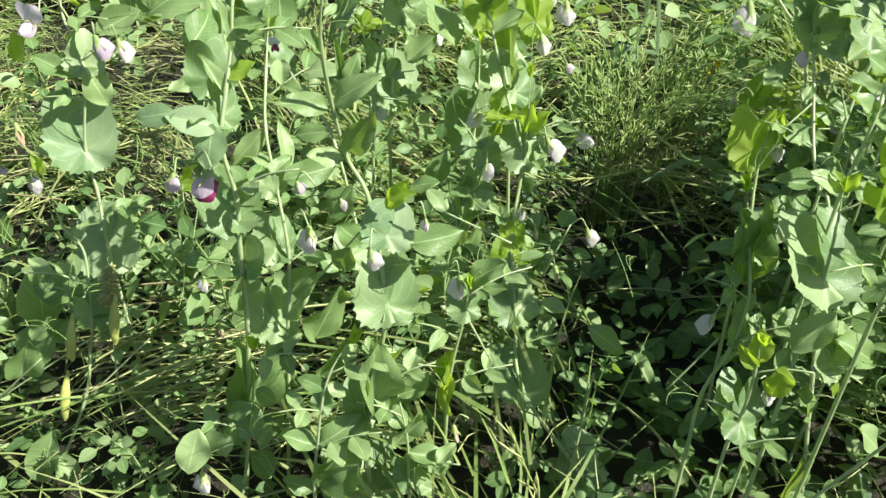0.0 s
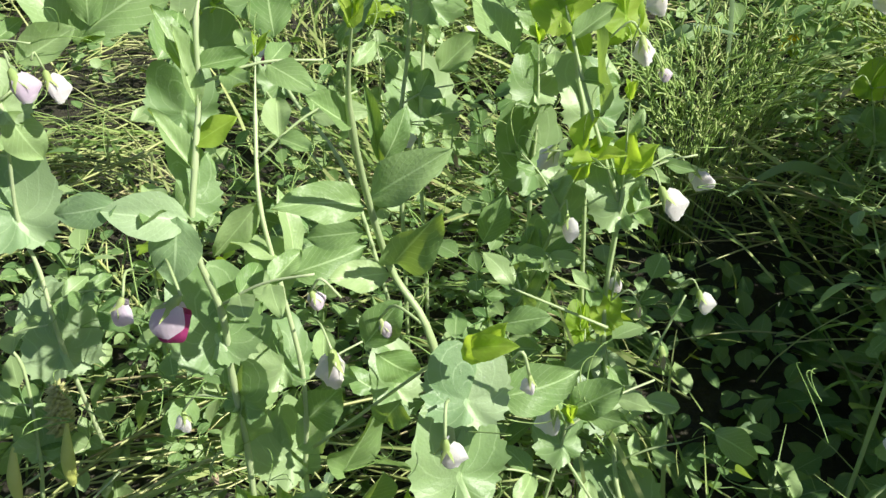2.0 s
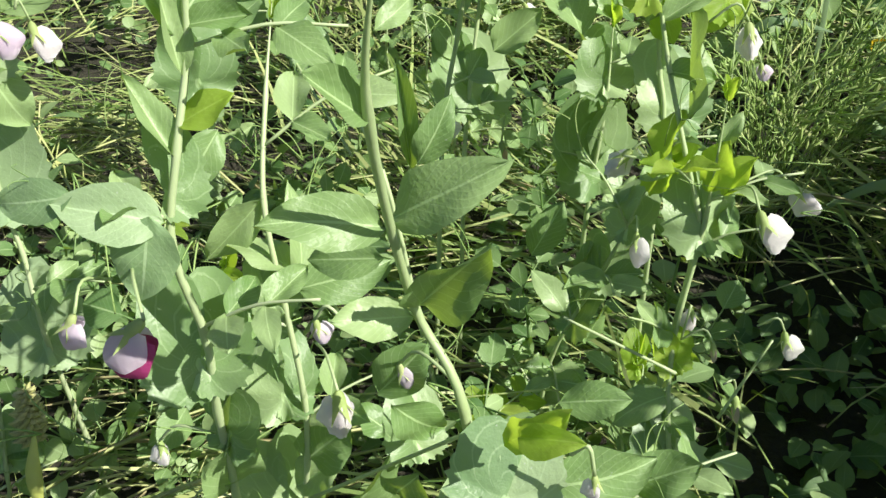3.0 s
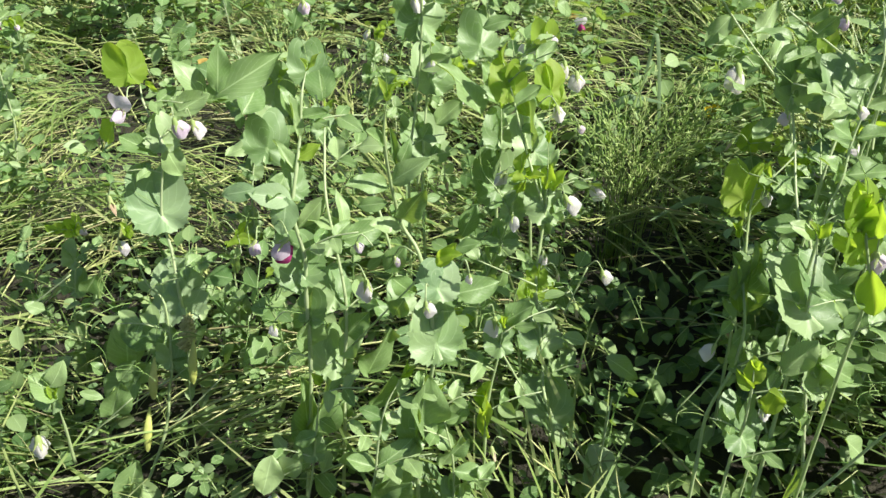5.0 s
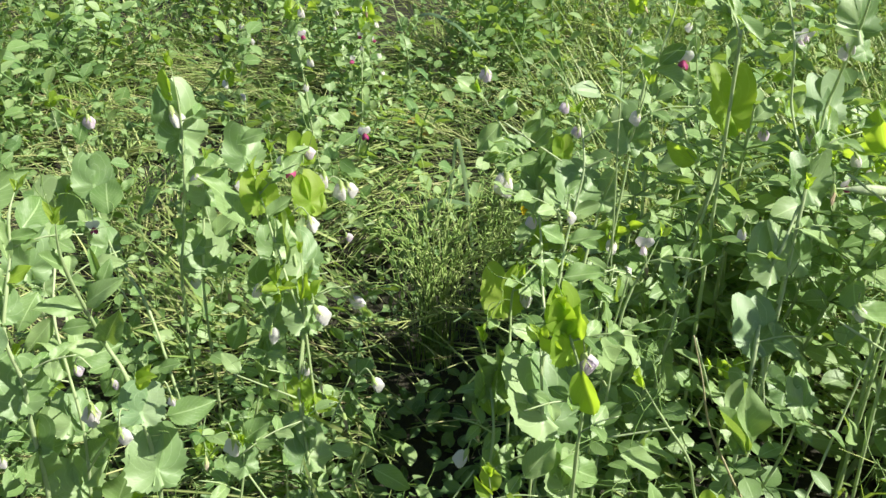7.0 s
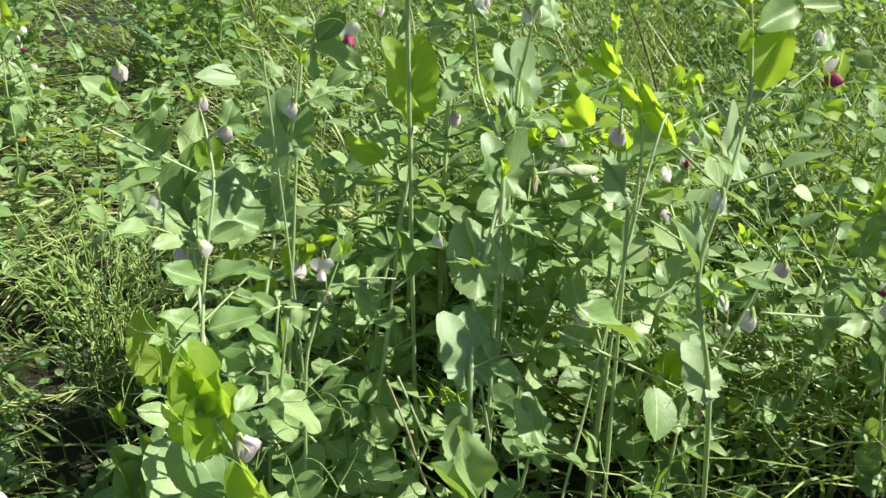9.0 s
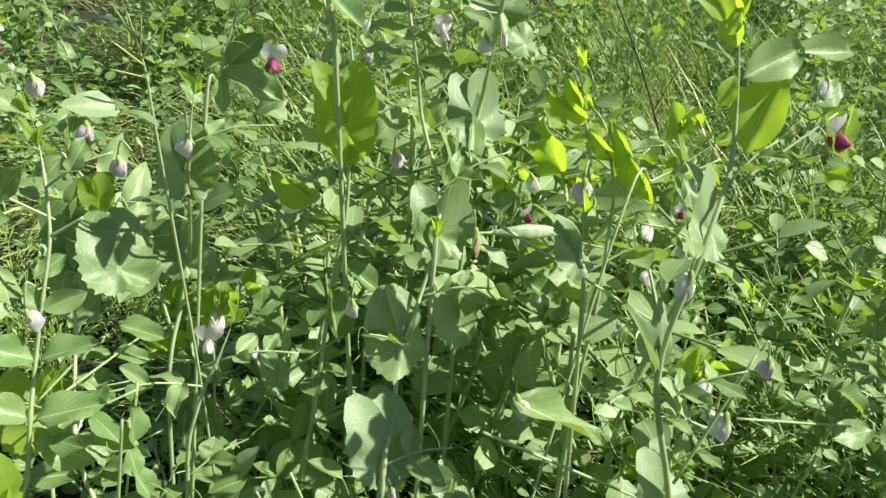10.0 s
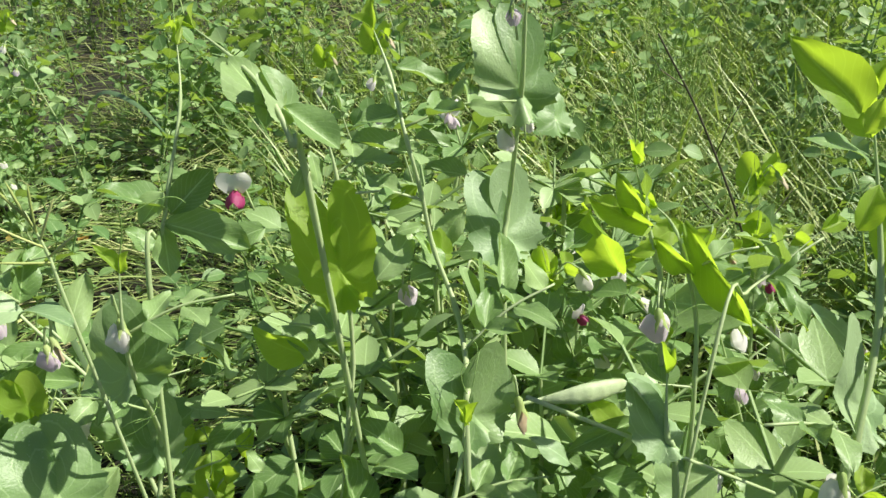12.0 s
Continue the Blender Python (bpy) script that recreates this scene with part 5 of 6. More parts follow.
p.stipules((-0.502, 0.620, 0.293), 0.036, -30, 20, 25)
p.leaf((-0.496, 0.620, 0.313), (-0.472, 0.620, 0.343), 1.2)
p.leaf((-0.457, 0.670, 0.287), (-0.468, 0.670, 0.307), 1.3)
p.leaf((-0.483, 0.650, 0.274), (-0.454, 0.650, 0.265), .8)
p.leaf((-0.465, 0.670, 0.212), (-0.436, 0.670, 0.277), 1)
p.stalk((-0.522, 0.650, 0.163), (-0.415, 0.650, 0.266), 0.0012)
p.leaf((-0.506, 0.770, 0.342), (-0.482, 0.770, 0.373), 1.4)
p.stalk((-0.556, 0.720, 0.356), (-0.485, 0.720, 0.410), 0.0012)
p.leaf((-0.464, 0.740, 0.232), (-0.443, 0.740, 0.318), 1.2)
p.leaf((-0.463, 0.620, 0.435), (-0.486, 0.620, 0.443), 1.2)
p = Plant("pea plant with a broad pale stipule pair and bud", [(-0.096, 0.977, 0.000), (-0.090, 0.989, 0.200), (-0.084, 1.000, 0.401), (-0.072, 1.020, 0.490), (-0.060, 1.030, 0.587), (-0.057, 1.040, 0.661), (-0.063, 1.050, 0.723)], 0.0026)
p.stipules((-0.060, 1.040, 0.622), 0.054, 10, 28, 10, tall=1.2)
p.flower((-0.067, 1.038, 0.649), 0.025, "white", (0.2,-0.3,-0.9), stalk=(-0.065, 1.042, 0.676))
p.leaf((-0.065, 1.041, 0.668), (-0.072, 1.049, 0.715), .7, young=True)
p.flower((-0.044, 1.027, 0.563), 0.022, "white", (0.2,-0.3,-0.9), stalk=(-0.047, 1.030, 0.587))
p.leaf((-0.096, 1.025, 0.543), (-0.150, 1.022, 0.507), 1)
p.leaf((-0.061, 1.026, 0.552), (-0.018, 1.028, 0.570), 1)
p.dress(3)
p = Plant("pea plant with a white and magenta flower", [(0.112, 0.911, 0.000), (0.103, 0.931, 0.216), (0.094, 0.950, 0.433), (0.085, 0.970, 0.488), (0.074, 0.980, 0.556), (0.066, 1.000, 0.617)], 0.0026)
p.flower((0.091, 0.990, 0.585), 0.029, "open", (0.2,-0.4,-0.4), stalk=(0.083, 0.983, 0.564))
p.leaf((0.077, 0.978, 0.539), (0.093, 0.972, 0.506), 1, young=True)
p.stipules((0.111, 0.995, 0.602), 0.032, 15, 20, 25, young=True)
p.flower((0.116, 0.996, 0.606), 0.021, "lilac", (0.2,-0.3,-0.9), stalk=(0.111, 0.990, 0.587))
p.flower((0.140, 0.985, 0.572), 0.019, "white", (0.2,-0.3,-0.9), stalk=(0.120, 0.985, 0.572))
p.leaf((0.109, 0.974, 0.514), (0.132, 0.983, 0.564), 1, young=True)
p.stipules((0.023, 1.045, 0.581), 0.046, 15, 20, 25)
p.leaf((0.026, 0.972, 0.505), (-0.006, 0.990, 0.586), 1.1)
p.leaf((0.066, 1.000, 0.634), (0.026, 1.000, 0.625), 1)
p.leaf((0.026, 0.987, 0.579), (0.051, 0.978, 0.539), 1)
p.stipules((0.102, 0.959, 0.457), 0.048, 15, 20, 25)
p.leaf((0.135, 1.150, 0.605), (0.162, 1.150, 0.587), 1.2)
p.flower((0.183, 1.250, 0.532), 0.021, "open", (0.2,-0.3,-0.9), stalk=(0.170, 1.245, 0.501))
p.flower((0.163, 1.080, 0.512), 0.021, "white", (0.2,-0.3,-0.9), stalk=(0.137, 1.079, 0.502))
p.dress(3)
p = Plant("leggy pea plant with pale leaves behind", [(-0.043, 0.860, 0.000), (-0.092, 0.930, 0.179), (-0.141, 1.000, 0.358), (-0.211, 1.100, 0.395), (-0.272, 1.220, 0.422), (-0.298, 1.280, 0.484), (-0.307, 1.300, 0.571)], 0.0026)
p.leaf((-0.305, 1.289, 0.523), (-0.324, 1.296, 0.552), 1)
p.leaf((-0.306, 1.287, 0.513), (-0.293, 1.296, 0.552), 1.1)
p.stipules((-0.280, 1.250, 0.453), 0.053, 15, 20, 25)
p.leaf((-0.249, 1.205, 0.418), (-0.266, 1.265, 0.468), 1.2)
p.flower((-0.232, 1.092, 0.450), 0.020, "open", (0.2,-0.3,-0.9), stalk=(-0.246, 1.140, 0.460))
p.stipules((-0.231, 1.130, 0.401), 0.042, 30, 20, 25)
p.leaf((-0.233, 1.242, 0.445), (-0.213, 1.257, 0.461), 1)
p.flower((-0.283, 1.296, 0.552), 0.026, "lilac", (0.2,-0.3,-0.9), stalk=(-0.292, 1.298, 0.562))
p.stalk((-0.255, 1.130, 0.401), (-0.170, 1.011, 0.361), .0014)
p.stipules((-0.352, 1.255, 0.393), 0.069, 15, 20, 30)
p.leaf((-0.385, 1.175, 0.409), (-0.357, 1.242, 0.444), 1.2)
p.leaf((-0.391, 1.078, 0.383), (-0.347, 1.100, 0.394), 1)
p.stipules((-0.292, 0.989, 0.444), 0.055, 15, 20, 25)
p.leaf((-0.240, 0.894, 0.459), (-0.258, 0.850, 0.429), 1)
p.dress(3)
p = Plant("tall pea plant with opposite oval leaflets", [(0.379, 0.662, 0.000), (0.390, 0.676, 0.242), (0.401, 0.690, 0.484), (0.409, 0.700, 0.526), (0.417, 0.708, 0.568), (0.424, 0.725, 0.601), (0.434, 0.735, 0.642), (0.443, 0.748, 0.679), (0.443, 0.770, 0.712), (0.441, 0.785, 0.732)], 0.0020)
p.leaf((0.424, 0.725, 0.601), (0.393, 0.717, 0.624), 1.0)
p.leaf((0.427, 0.725, 0.602), (0.465, 0.718, 0.614), 1.0)
p.leaf((0.416, 0.708, 0.568), (0.384, 0.703, 0.590), 1.0)
p.leaf((0.420, 0.708, 0.567), (0.465, 0.704, 0.575), 1.0)
p.leaf((0.433, 0.733, 0.634), (0.461, 0.737, 0.642), 1.0)
p.stalk((0.443, 0.748, 0.679), (0.465, 0.745, 0.692), 0.0012)
p.leaf((0.433, 0.732, 0.630), (0.424, 0.739, 0.651), 1.0)
p.flower((0.425, 0.728, 0.632), 0.013, "white", (0.2,-0.3,-0.9), stalk=(0.431, 0.735, 0.651))
p.stalk((0.416, 0.760, 0.538), (0.497, 0.975, 0.469), 0.0012)
p.leaf((0.451, 0.900, 0.484), (0.482, 0.900, 0.471), 1.0)
p.leaf((0.449, 0.900, 0.484), (0.425, 0.890, 0.486), 1.0)
p.leaf((0.416, 0.705, 0.551), (0.451, 0.705, 0.527), 1.1)
p.leaf((0.467, 0.665, 0.563), (0.453, 0.665, 0.571), 1)
p.leaf((0.476, 0.710, 0.503), (0.471, 0.715, 0.530), 1.2)
p.leaf((0.482, 0.710, 0.481), (0.471, 0.712, 0.511), 1.1)
p.leaf((0.483, 0.690, 0.452), (0.463, 0.690, 0.498), 1.3)
p.stalk((0.483, 0.733, 0.567), (0.466, 0.710, 0.486), 0.0012)
p.tendril((0.484, 0.720, 0.550), (-0.211, 0.567, 0.797), 0.023)
p.leaf((0.392, 0.670, 0.605), (0.391, 0.665, 0.582), .7)
p.leaf((0.427, 0.758, 0.645), (0.448, 0.768, 0.655), 1)
p.stalk((0.365, 0.830, 0.703), (0.435, 0.830, 0.653), 0.0012)
p.leaf((0.389, 0.830, 0.691), (0.407, 0.830, 0.707), 1.1)
p.leaf((0.393, 0.830, 0.668), (0.365, 0.830, 0.685), 1.2)
p.leaf((0.398, 0.830, 0.672), (0.421, 0.830, 0.697), 1.1)
p.leaf((0.407, 0.830, 0.657), (0.369, 0.818, 0.644), 1)
p.flower((0.481, 0.927, 0.601), 0.018, "white", (0.2,-0.3,-0.9), stalk=(0.467, 0.930, 0.613))
p.stipules((0.456, 0.930, 0.623), 0.022, 15, 20, 25, young=True)
p.leaf((0.474, 0.922, 0.593), (0.455, 0.907, 0.568), 1.1)
p.tendril((0.443, 0.765, 0.701), (-0.556, 0.000, 0.831), 0.027)
p.leaf((0.478, 0.700, 0.539), (0.479, 0.700, 0.573), 1.2)
p.leaf((0.481, 0.700, 0.539), (0.452, 0.700, 0.554), 1.1)
p.leaf((0.461, 0.640, 0.541), (0.491, 0.630, 0.503), 1.1)
p.stalk((0.466, 0.660, 0.520), (0.478, 0.660, 0.593), 0.0012)
p.dress(3)
p = Plant("pea plant with a drooping pink and white flower", [(0.482, 0.752, 0.000), (0.494, 0.761, 0.219), (0.506, 0.770, 0.438), (0.520, 0.780, 0.500), (0.539, 0.790, 0.536), (0.557, 0.800, 0.572)], 0.0022)
p.flower((0.534, 0.794, 0.553), 0.022, "pale", (-0.2,-0.4,-0.6), stalk=(0.540, 0.798, 0.565))
p.flower((0.538, 0.788, 0.529), 0.012, "withered", (0.2,-0.3,-0.9), stalk=(0.537, 0.792, 0.544))
p.tendril((0.522, 0.785, 0.520), (0.996, 0.032, -0.086), 0.039)
p.leaf((0.587, 0.900, 0.538), (0.585, 0.899, 0.507), 1.3)
p.leaf((0.593, 0.840, 0.495), (0.607, 0.846, 0.520), .8)
p.stalk((0.596, 0.818, 0.495), (0.648, 0.826, 0.521), 0.0012)
p.stipules((0.592, 0.836, 0.478), 0.026, 40, 20, 25)
p.dress(3)
p = Plant("sturdy pea plant with big overlapping glaucous stipules", [(0.644, 0.678, 0.000), (0.648, 0.689, 0.188), (0.652, 0.700, 0.375), (0.659, 0.720, 0.461), (0.677, 0.760, 0.478), (0.684, 0.771, 0.530), (0.697, 0.780, 0.558), (0.715, 0.800, 0.591), (0.721, 0.800, 0.629)], 0.0032)
p.stipules((0.687, 0.772, 0.535), 0.046, 15, 35, 10)
p.stipules((0.663, 0.728, 0.463), 0.048, 15, 8, 34, pale=True)
p.stipules((0.645, 0.700, 0.378), 0.043, 15, 20, 10)
p.leaf((0.629, 0.635, 0.369), (0.577, 0.630, 0.443), .5)
p.leaf((0.633, 0.635, 0.369), (0.614, 0.640, 0.468), .6)
p.stipules((0.624, 0.635, 0.387), 0.033, 15, 20, 25)
p.stalk((0.668, 0.718, 0.448), (0.676, 0.702, 0.379), .0014)
p.stipules((0.777, 0.877, 0.478), 0.040, 15, 20, 20)
p.leaf((0.594, 0.938, 0.511), (0.585, 0.945, 0.529), 1.2)
p.stalk((0.584, 0.718, 0.473), (0.611, 0.700, 0.389), .0012)
p.flower((0.649, 0.785, 0.575), 0.013, "white", (0.2,-0.3,-0.9), stalk=(0.656, 0.792, 0.587))
p.flower((0.632, 0.735, 0.475), 0.012, "withered", (0.2,-0.3,-0.9), stalk=(0.648, 0.750, 0.479))
p.leaf((0.661, 0.921, 0.446), (0.655, 0.940, 0.507), 1)
p.leaf((0.705, 0.938, 0.493), (0.671, 0.950, 0.526), 1)
p.leaf((0.736, 0.761, 0.359), (0.737, 0.768, 0.390), 1.1)
p.stipules((0.761, 0.811, 0.310), 0.039, 15, 20, 25)
p.leaf((0.600, 0.802, 0.312), (0.582, 0.812, 0.369), 1.2)
p.tendril((0.684, 0.760, 0.476), (0.923, -0.194, -0.332), 0.052)
p.tendril((0.707, 0.785, 0.565), (0.451, -0.247, -0.857), 0.066)
p.dress(3)
p = Plant("tall pea plant with a large backlit stipule", [(0.595, 0.883, 0.000), (0.604, 0.891, 0.144), (0.613, 0.900, 0.288), (0.634, 0.920, 0.371), (0.661, 0.950, 0.501), (0.679, 0.965, 0.572), (0.685, 0.972, 0.656), (0.689, 0.980, 0.723), (0.686, 0.990, 0.759)], 0.0028)
# a grown pair: the yellow young tone paints in sunlight shining through
p.stipules((0.678, 0.950, 0.662), 0.045, 5, 8, 8, young=True, tall=1.35)
p.leaf((0.675, 0.979, 0.718), (0.676, 0.986, 0.744), .9)
p.leaf((0.655, 0.971, 0.647), (0.633, 0.973, 0.666), 1)
p.leaf((0.652, 0.966, 0.581), (0.641, 0.968, 0.619), 1.2)
p.leaf((0.646, 0.966, 0.588), (0.606, 0.968, 0.611), 1, young=True)
p.flower((0.616, 0.980, 0.724), 0.024, "open", (-0.2,-0.4,-0.6), stalk=(0.627, 0.978, 0.710))
p.leaf((0.698, 0.921, 0.665), (0.731, 0.925, 0.695), .9)
p.flower((0.723, 0.940, 0.637), 0.018, "lilac", (0.2,-0.3,-0.9), stalk=(0.726, 0.942, 0.656))
p.leaf((0.634, 1.025, 0.674), (0.598, 1.025, 0.671), 1.3)
p.leaf((0.587, 1.080, 0.705), (0.565, 1.083, 0.717), 1)
p.stalk((0.551, 1.023, 0.663), (0.593, 1.034, 0.732), 0.0012)
p.leaf((0.553, 1.025, 0.674), (0.532, 1.027, 0.693), 1.2)
p.dress(3)
p = Plant("pea plant with a bud cupped in a stipule pair", [(0.465, 0.888, 0.000), (0.479, 0.909, 0.209), (0.493, 0.930, 0.419), (0.513, 0.960, 0.493), (0.526, 0.963, 0.548), (0.531, 0.900, 0.639), (0.535, 0.880, 0.688), (0.544, 0.880, 0.736)], 0.0026)
p.stipules((0.529, 0.895, 0.653), 0.046, -25, 30, 15)
p.flower((0.535, 0.880, 0.689), 0.017, "white", (0,-.3,-.9), stalk=(0.534, 0.880, 0.708))
p.leaf((0.487, 0.880, 0.716), (0.452, 0.862, 0.735), 1, face=(0.5, -0.4, 0.8), pale=True)
p.leaf((0.487, 0.880, 0.716), (0.516, 0.862, 0.718), 1.1, face=(0.5, -0.4, 0.8), pale=True)
p.stipules((0.520, 0.962, 0.538), 0.036, 5, 12, 22, tall=1.2)
p.flower((0.497, 0.881, 0.688), 0.014, "withered", (0.2,-0.3,-0.9), stalk=(0.510, 0.880, 0.700))
p.flower((0.457, 0.930, 0.686), 0.018, "lilac", (0.2,-0.3,-0.9), stalk=(0.473, 0.930, 0.698))
p.flower((0.477, 0.941, 0.649), 0.019, "lilac", (0.2,-0.3,-0.9), stalk=(0.488, 0.935, 0.663))
p.leaf((0.514, 1.029, 0.560), (0.499, 1.063, 0.499), 1.1)
p.leaf((0.585, 1.029, 0.550), (0.565, 0.997, 0.604), 1.1)
p.dress(3)
p = Plant("pea plant with a pale pod and fading flower", [(0.674, 0.713, 0.000), (0.697, 0.756, 0.301), (0.720, 0.800, 0.602), (0.730, 0.820, 0.636), (0.746, 0.890, 0.645), (0.740, 0.915, 0.683), (0.736, 0.920, 0.725), (0.730, 0.920, 0.762), (0.730, 0.950, 0.800), (0.725, 0.970, 0.831)], 0.0024)
p.leaf((0.748, 0.919, 0.664), (0.729, 0.931, 0.691), 1)
p.stipules((0.729, 0.810, 0.618), 0.045, 15, 10, 20)
p.flower((0.759, 0.809, 0.612), 0.021, "withered", (0,-.2,-1), stalk=(0.757, 0.818, 0.628))
p.pod((0.772, 0.811, 0.616), (0.836, 0.813, 0.610), .9)
p.stalk((0.754, 0.811, 0.617), (0.772, 0.811, 0.616), .0014)
p.stipules((0.762, 0.876, 0.648), 0.034, 40, 20, 0)
p.flower((0.756, 0.887, 0.656), 0.019, "white", (0.2,-0.3,-0.9), stalk=(0.768, 0.903, 0.667))
p.leaf((0.777, 0.880, 0.648), (0.787, 0.920, 0.681), .7)
p.flower((0.800, 1.050, 0.728), 0.022, "pale", (0.2,-0.3,-0.9), stalk=(0.803, 1.039, 0.708))
p.stalk((0.749, 0.770, 0.654), (0.910, 0.750, 0.543), .0014)
p.leaf((0.829, 0.800, 0.580), (0.807, 0.810, 0.608), .8, young=True)
p.leaf((0.730, 0.930, 0.809), (0.763, 0.930, 0.792), .8)
p.leaf((0.728, 0.930, 0.779), (0.703, 0.930, 0.775), 1.2)
p.leaf((0.735, 0.930, 0.750), (0.694, 0.930, 0.762), 1)
p.leaf((0.737, 0.930, 0.725), (0.715, 0.930, 0.712), .7, young=True)
p.leaf((0.738, 0.930, 0.695), (0.718, 0.930, 0.695), 1)
p.stipules((0.749, 0.930, 0.670), 0.017, 15, 20, 25, young=True)
p.tendril((0.729, 0.930, 0.798), (0.987, 0.000, 0.164), 0.024)
p.stipules((0.776, 0.930, 0.610), 0.027, 60, 20, 5)
p.dress(3)
p = Plant("pea plant with a lilac flower and long yellow-green leaf", [(0.853, 0.779, 0.000), (0.858, 0.784, 0.177), (0.863, 0.790, 0.354), (0.872, 0.800, 0.434), (0.892, 0.820, 0.529), (0.899, 0.830, 0.587), (0.909, 0.850, 0.627), (0.903, 0.870, 0.680), (0.890, 0.880, 0.701)], 0.0026)
p.leaf((0.911, 0.873, 0.685), (0.946, 0.827, 0.617), .44, young=True)
p.leaf((0.909, 0.873, 0.685), (0.880, 0.868, 0.676), 1, young=True)
p.flower((0.863, 0.820, 0.644), 0.024, "lilac", (0,-.3,-.9), stalk=(0.885, 0.857, 0.648))
p.leaf((0.886, 0.843, 0.614), (0.866, 0.850, 0.632), .9, young=True)
p.leaf((0.884, 0.822, 0.542), (0.845, 0.820, 0.537), 1)
p.stipules((0.885, 0.815, 0.506), 0.038, 15, 20, 20)
p.flower((0.910, 0.814, 0.499), 0.015, "white", (0.2,-0.3,-0.9), stalk=(0.899, 0.816, 0.510))
p.flower((0.908, 0.800, 0.426), 0.015, "withered", (0.2,-0.3,-0.9), stalk=(0.904, 0.802, 0.440))
p.stipules((0.915, 0.912, 0.433), 0.038, 15, 20, 20)
p.flower((0.773, 0.719, 0.502), 0.020, "white", (0.2,-0.3,-0.9), stalk=(0.770, 0.722, 0.518))
p.leaf((0.764, 0.720, 0.509), (0.858, 0.714, 0.447), .6)
p.stalk((0.725, 0.676, 0.518), (0.872, 0.670, 0.420), .0014)
p.leaf((0.914, 0.970, 0.649), (0.887, 0.975, 0.663), 1.2, young=True)
p.leaf((0.959, 0.858, 0.643), (0.917, 0.854, 0.637), .7)
p.leaf((1.002, 0.862, 0.650), (0.972, 0.856, 0.637), .8)
p.stalk((1.003, 0.902, 0.604), (1.066, 0.910, 0.622), 0.0012)
p.stipules((0.741, 0.730, 0.355), 0.035, 15, 20, 25)
p.leaf((0.830, 0.740, 0.279), (0.798, 0.740, 0.337), 1)
p.dress(3)
p = Plant("tall sturdy pea plant with whitish stipules and a magenta flower", [(0.922, 0.630, 0.000), (0.909, 0.630, 0.180), (0.874, 0.630, 0.435), (0.849, 0.648, 0.568), (0.878, 0.665, 0.661), (0.913, 0.700, 0.721), (0.922, 0.740, 0.828)], 0.0032)
p.stipules((0.895, 0.680, 0.668), 0.038, 15, 12, 15, pale=True, tall=1.3)
p.leaf((0.925, 0.700, 0.720), (0.948, 0.715, 0.782), .95, young=True)
p.leaf((0.918, 0.723, 0.779), (0.892, 0.732, 0.805), 1)
p.leaf((0.923, 0.720, 0.770), (0.977, 0.728, 0.789), 1)
p.leaf((0.919, 0.728, 0.791), (0.914, 0.738, 0.820), 1, young=True)
p.flower((1.008, 0.705, 0.726), 0.025, "open", (0.3,-0.4,-0.3), stalk=(0.986, 0.707, 0.732))
p.flower((1.000, 0.718, 0.762), 0.014, "white", (0.2,-0.3,-0.9), stalk=(0.982, 0.720, 0.767))
p.stalk((0.915, 0.689, 0.701), (1.012, 0.712, 0.743), 0.0012)
p.flower((0.869, 0.659, 0.640), 0.019, "white", (0,-.2,-.9), stalk=(0.875, 0.664, 0.659))
p.leaf((0.845, 0.648, 0.570), (0.831, 0.656, 0.633), .42, pale=True)
p.leaf((0.849, 0.648, 0.568), (0.861, 0.657, 0.632), .42, pale=True)
p.leaf((0.851, 0.648, 0.566), (0.879, 0.626, 0.544), 1.0, pale=True)
p.stipules((0.869, 0.633, 0.456), 0.042, 15, 20, 30, pale=True)
p.stalk((0.874, 0.635, 0.469), (0.936, 0.650, 0.572), .0014)
p.flower((0.918, 0.643, 0.514), 0.020, "white", (0,-.3,-.9), stalk=(0.925, 0.645, 0.529))
p.flower((0.951, 0.649, 0.559), 0.019, "lilac", (.1,-.3,-.9), stalk=(0.939, 0.650, 0.575))
p.stalk((0.927, 0.643, 0.517), (1.050, 0.643, 0.484), 0.0012)
p.leaf((1.030, 0.641, 0.477), (1.073, 0.642, 0.476), 1.1)
p.leaf((1.027, 0.647, 0.524), (1.062, 0.644, 0.493), .9)
p.leaf((0.812, 0.645, 0.553), (0.844, 0.643, 0.536), .7)
p.stalk((0.803, 0.645, 0.555), (0.848, 0.648, 0.573), 0.0012)
p.tendril((0.936, 0.643, 0.515), (0.910, -0.026, -0.414), 0.054)
p.tendril((0.864, 0.632, 0.449), (-0.894, 0.030, 0.446), 0.055)
p.flower((0.864, 0.630, 0.425), 0.017, "withered", (0.2,-0.3,-0.9), stalk=(0.867, 0.631, 0.442))
p.stipules((1.017, 0.703, 0.721), 0.028, 30, 20, 25, young=True)
p.leaf((0.884, 0.700, 0.818), (0.853, 0.700, 0.852), .8, young=True)
p.leaf((0.888, 0.700, 0.807), (0.896, 0.700, 0.823), .9, young=True)
p.leaf((0.893, 0.700, 0.758), (0.902, 0.700, 0.779), 1, young=True)
p.leaf((1.020, 0.691, 0.694), (0.989, 0.693, 0.702), 1, young=True)
p.leaf((0.987, 0.713, 0.749), (1.025, 0.720, 0.765), .9)
p.leaf((0.971, 0.727, 0.785), (1.020, 0.727, 0.782), .9)
p.dress(3)
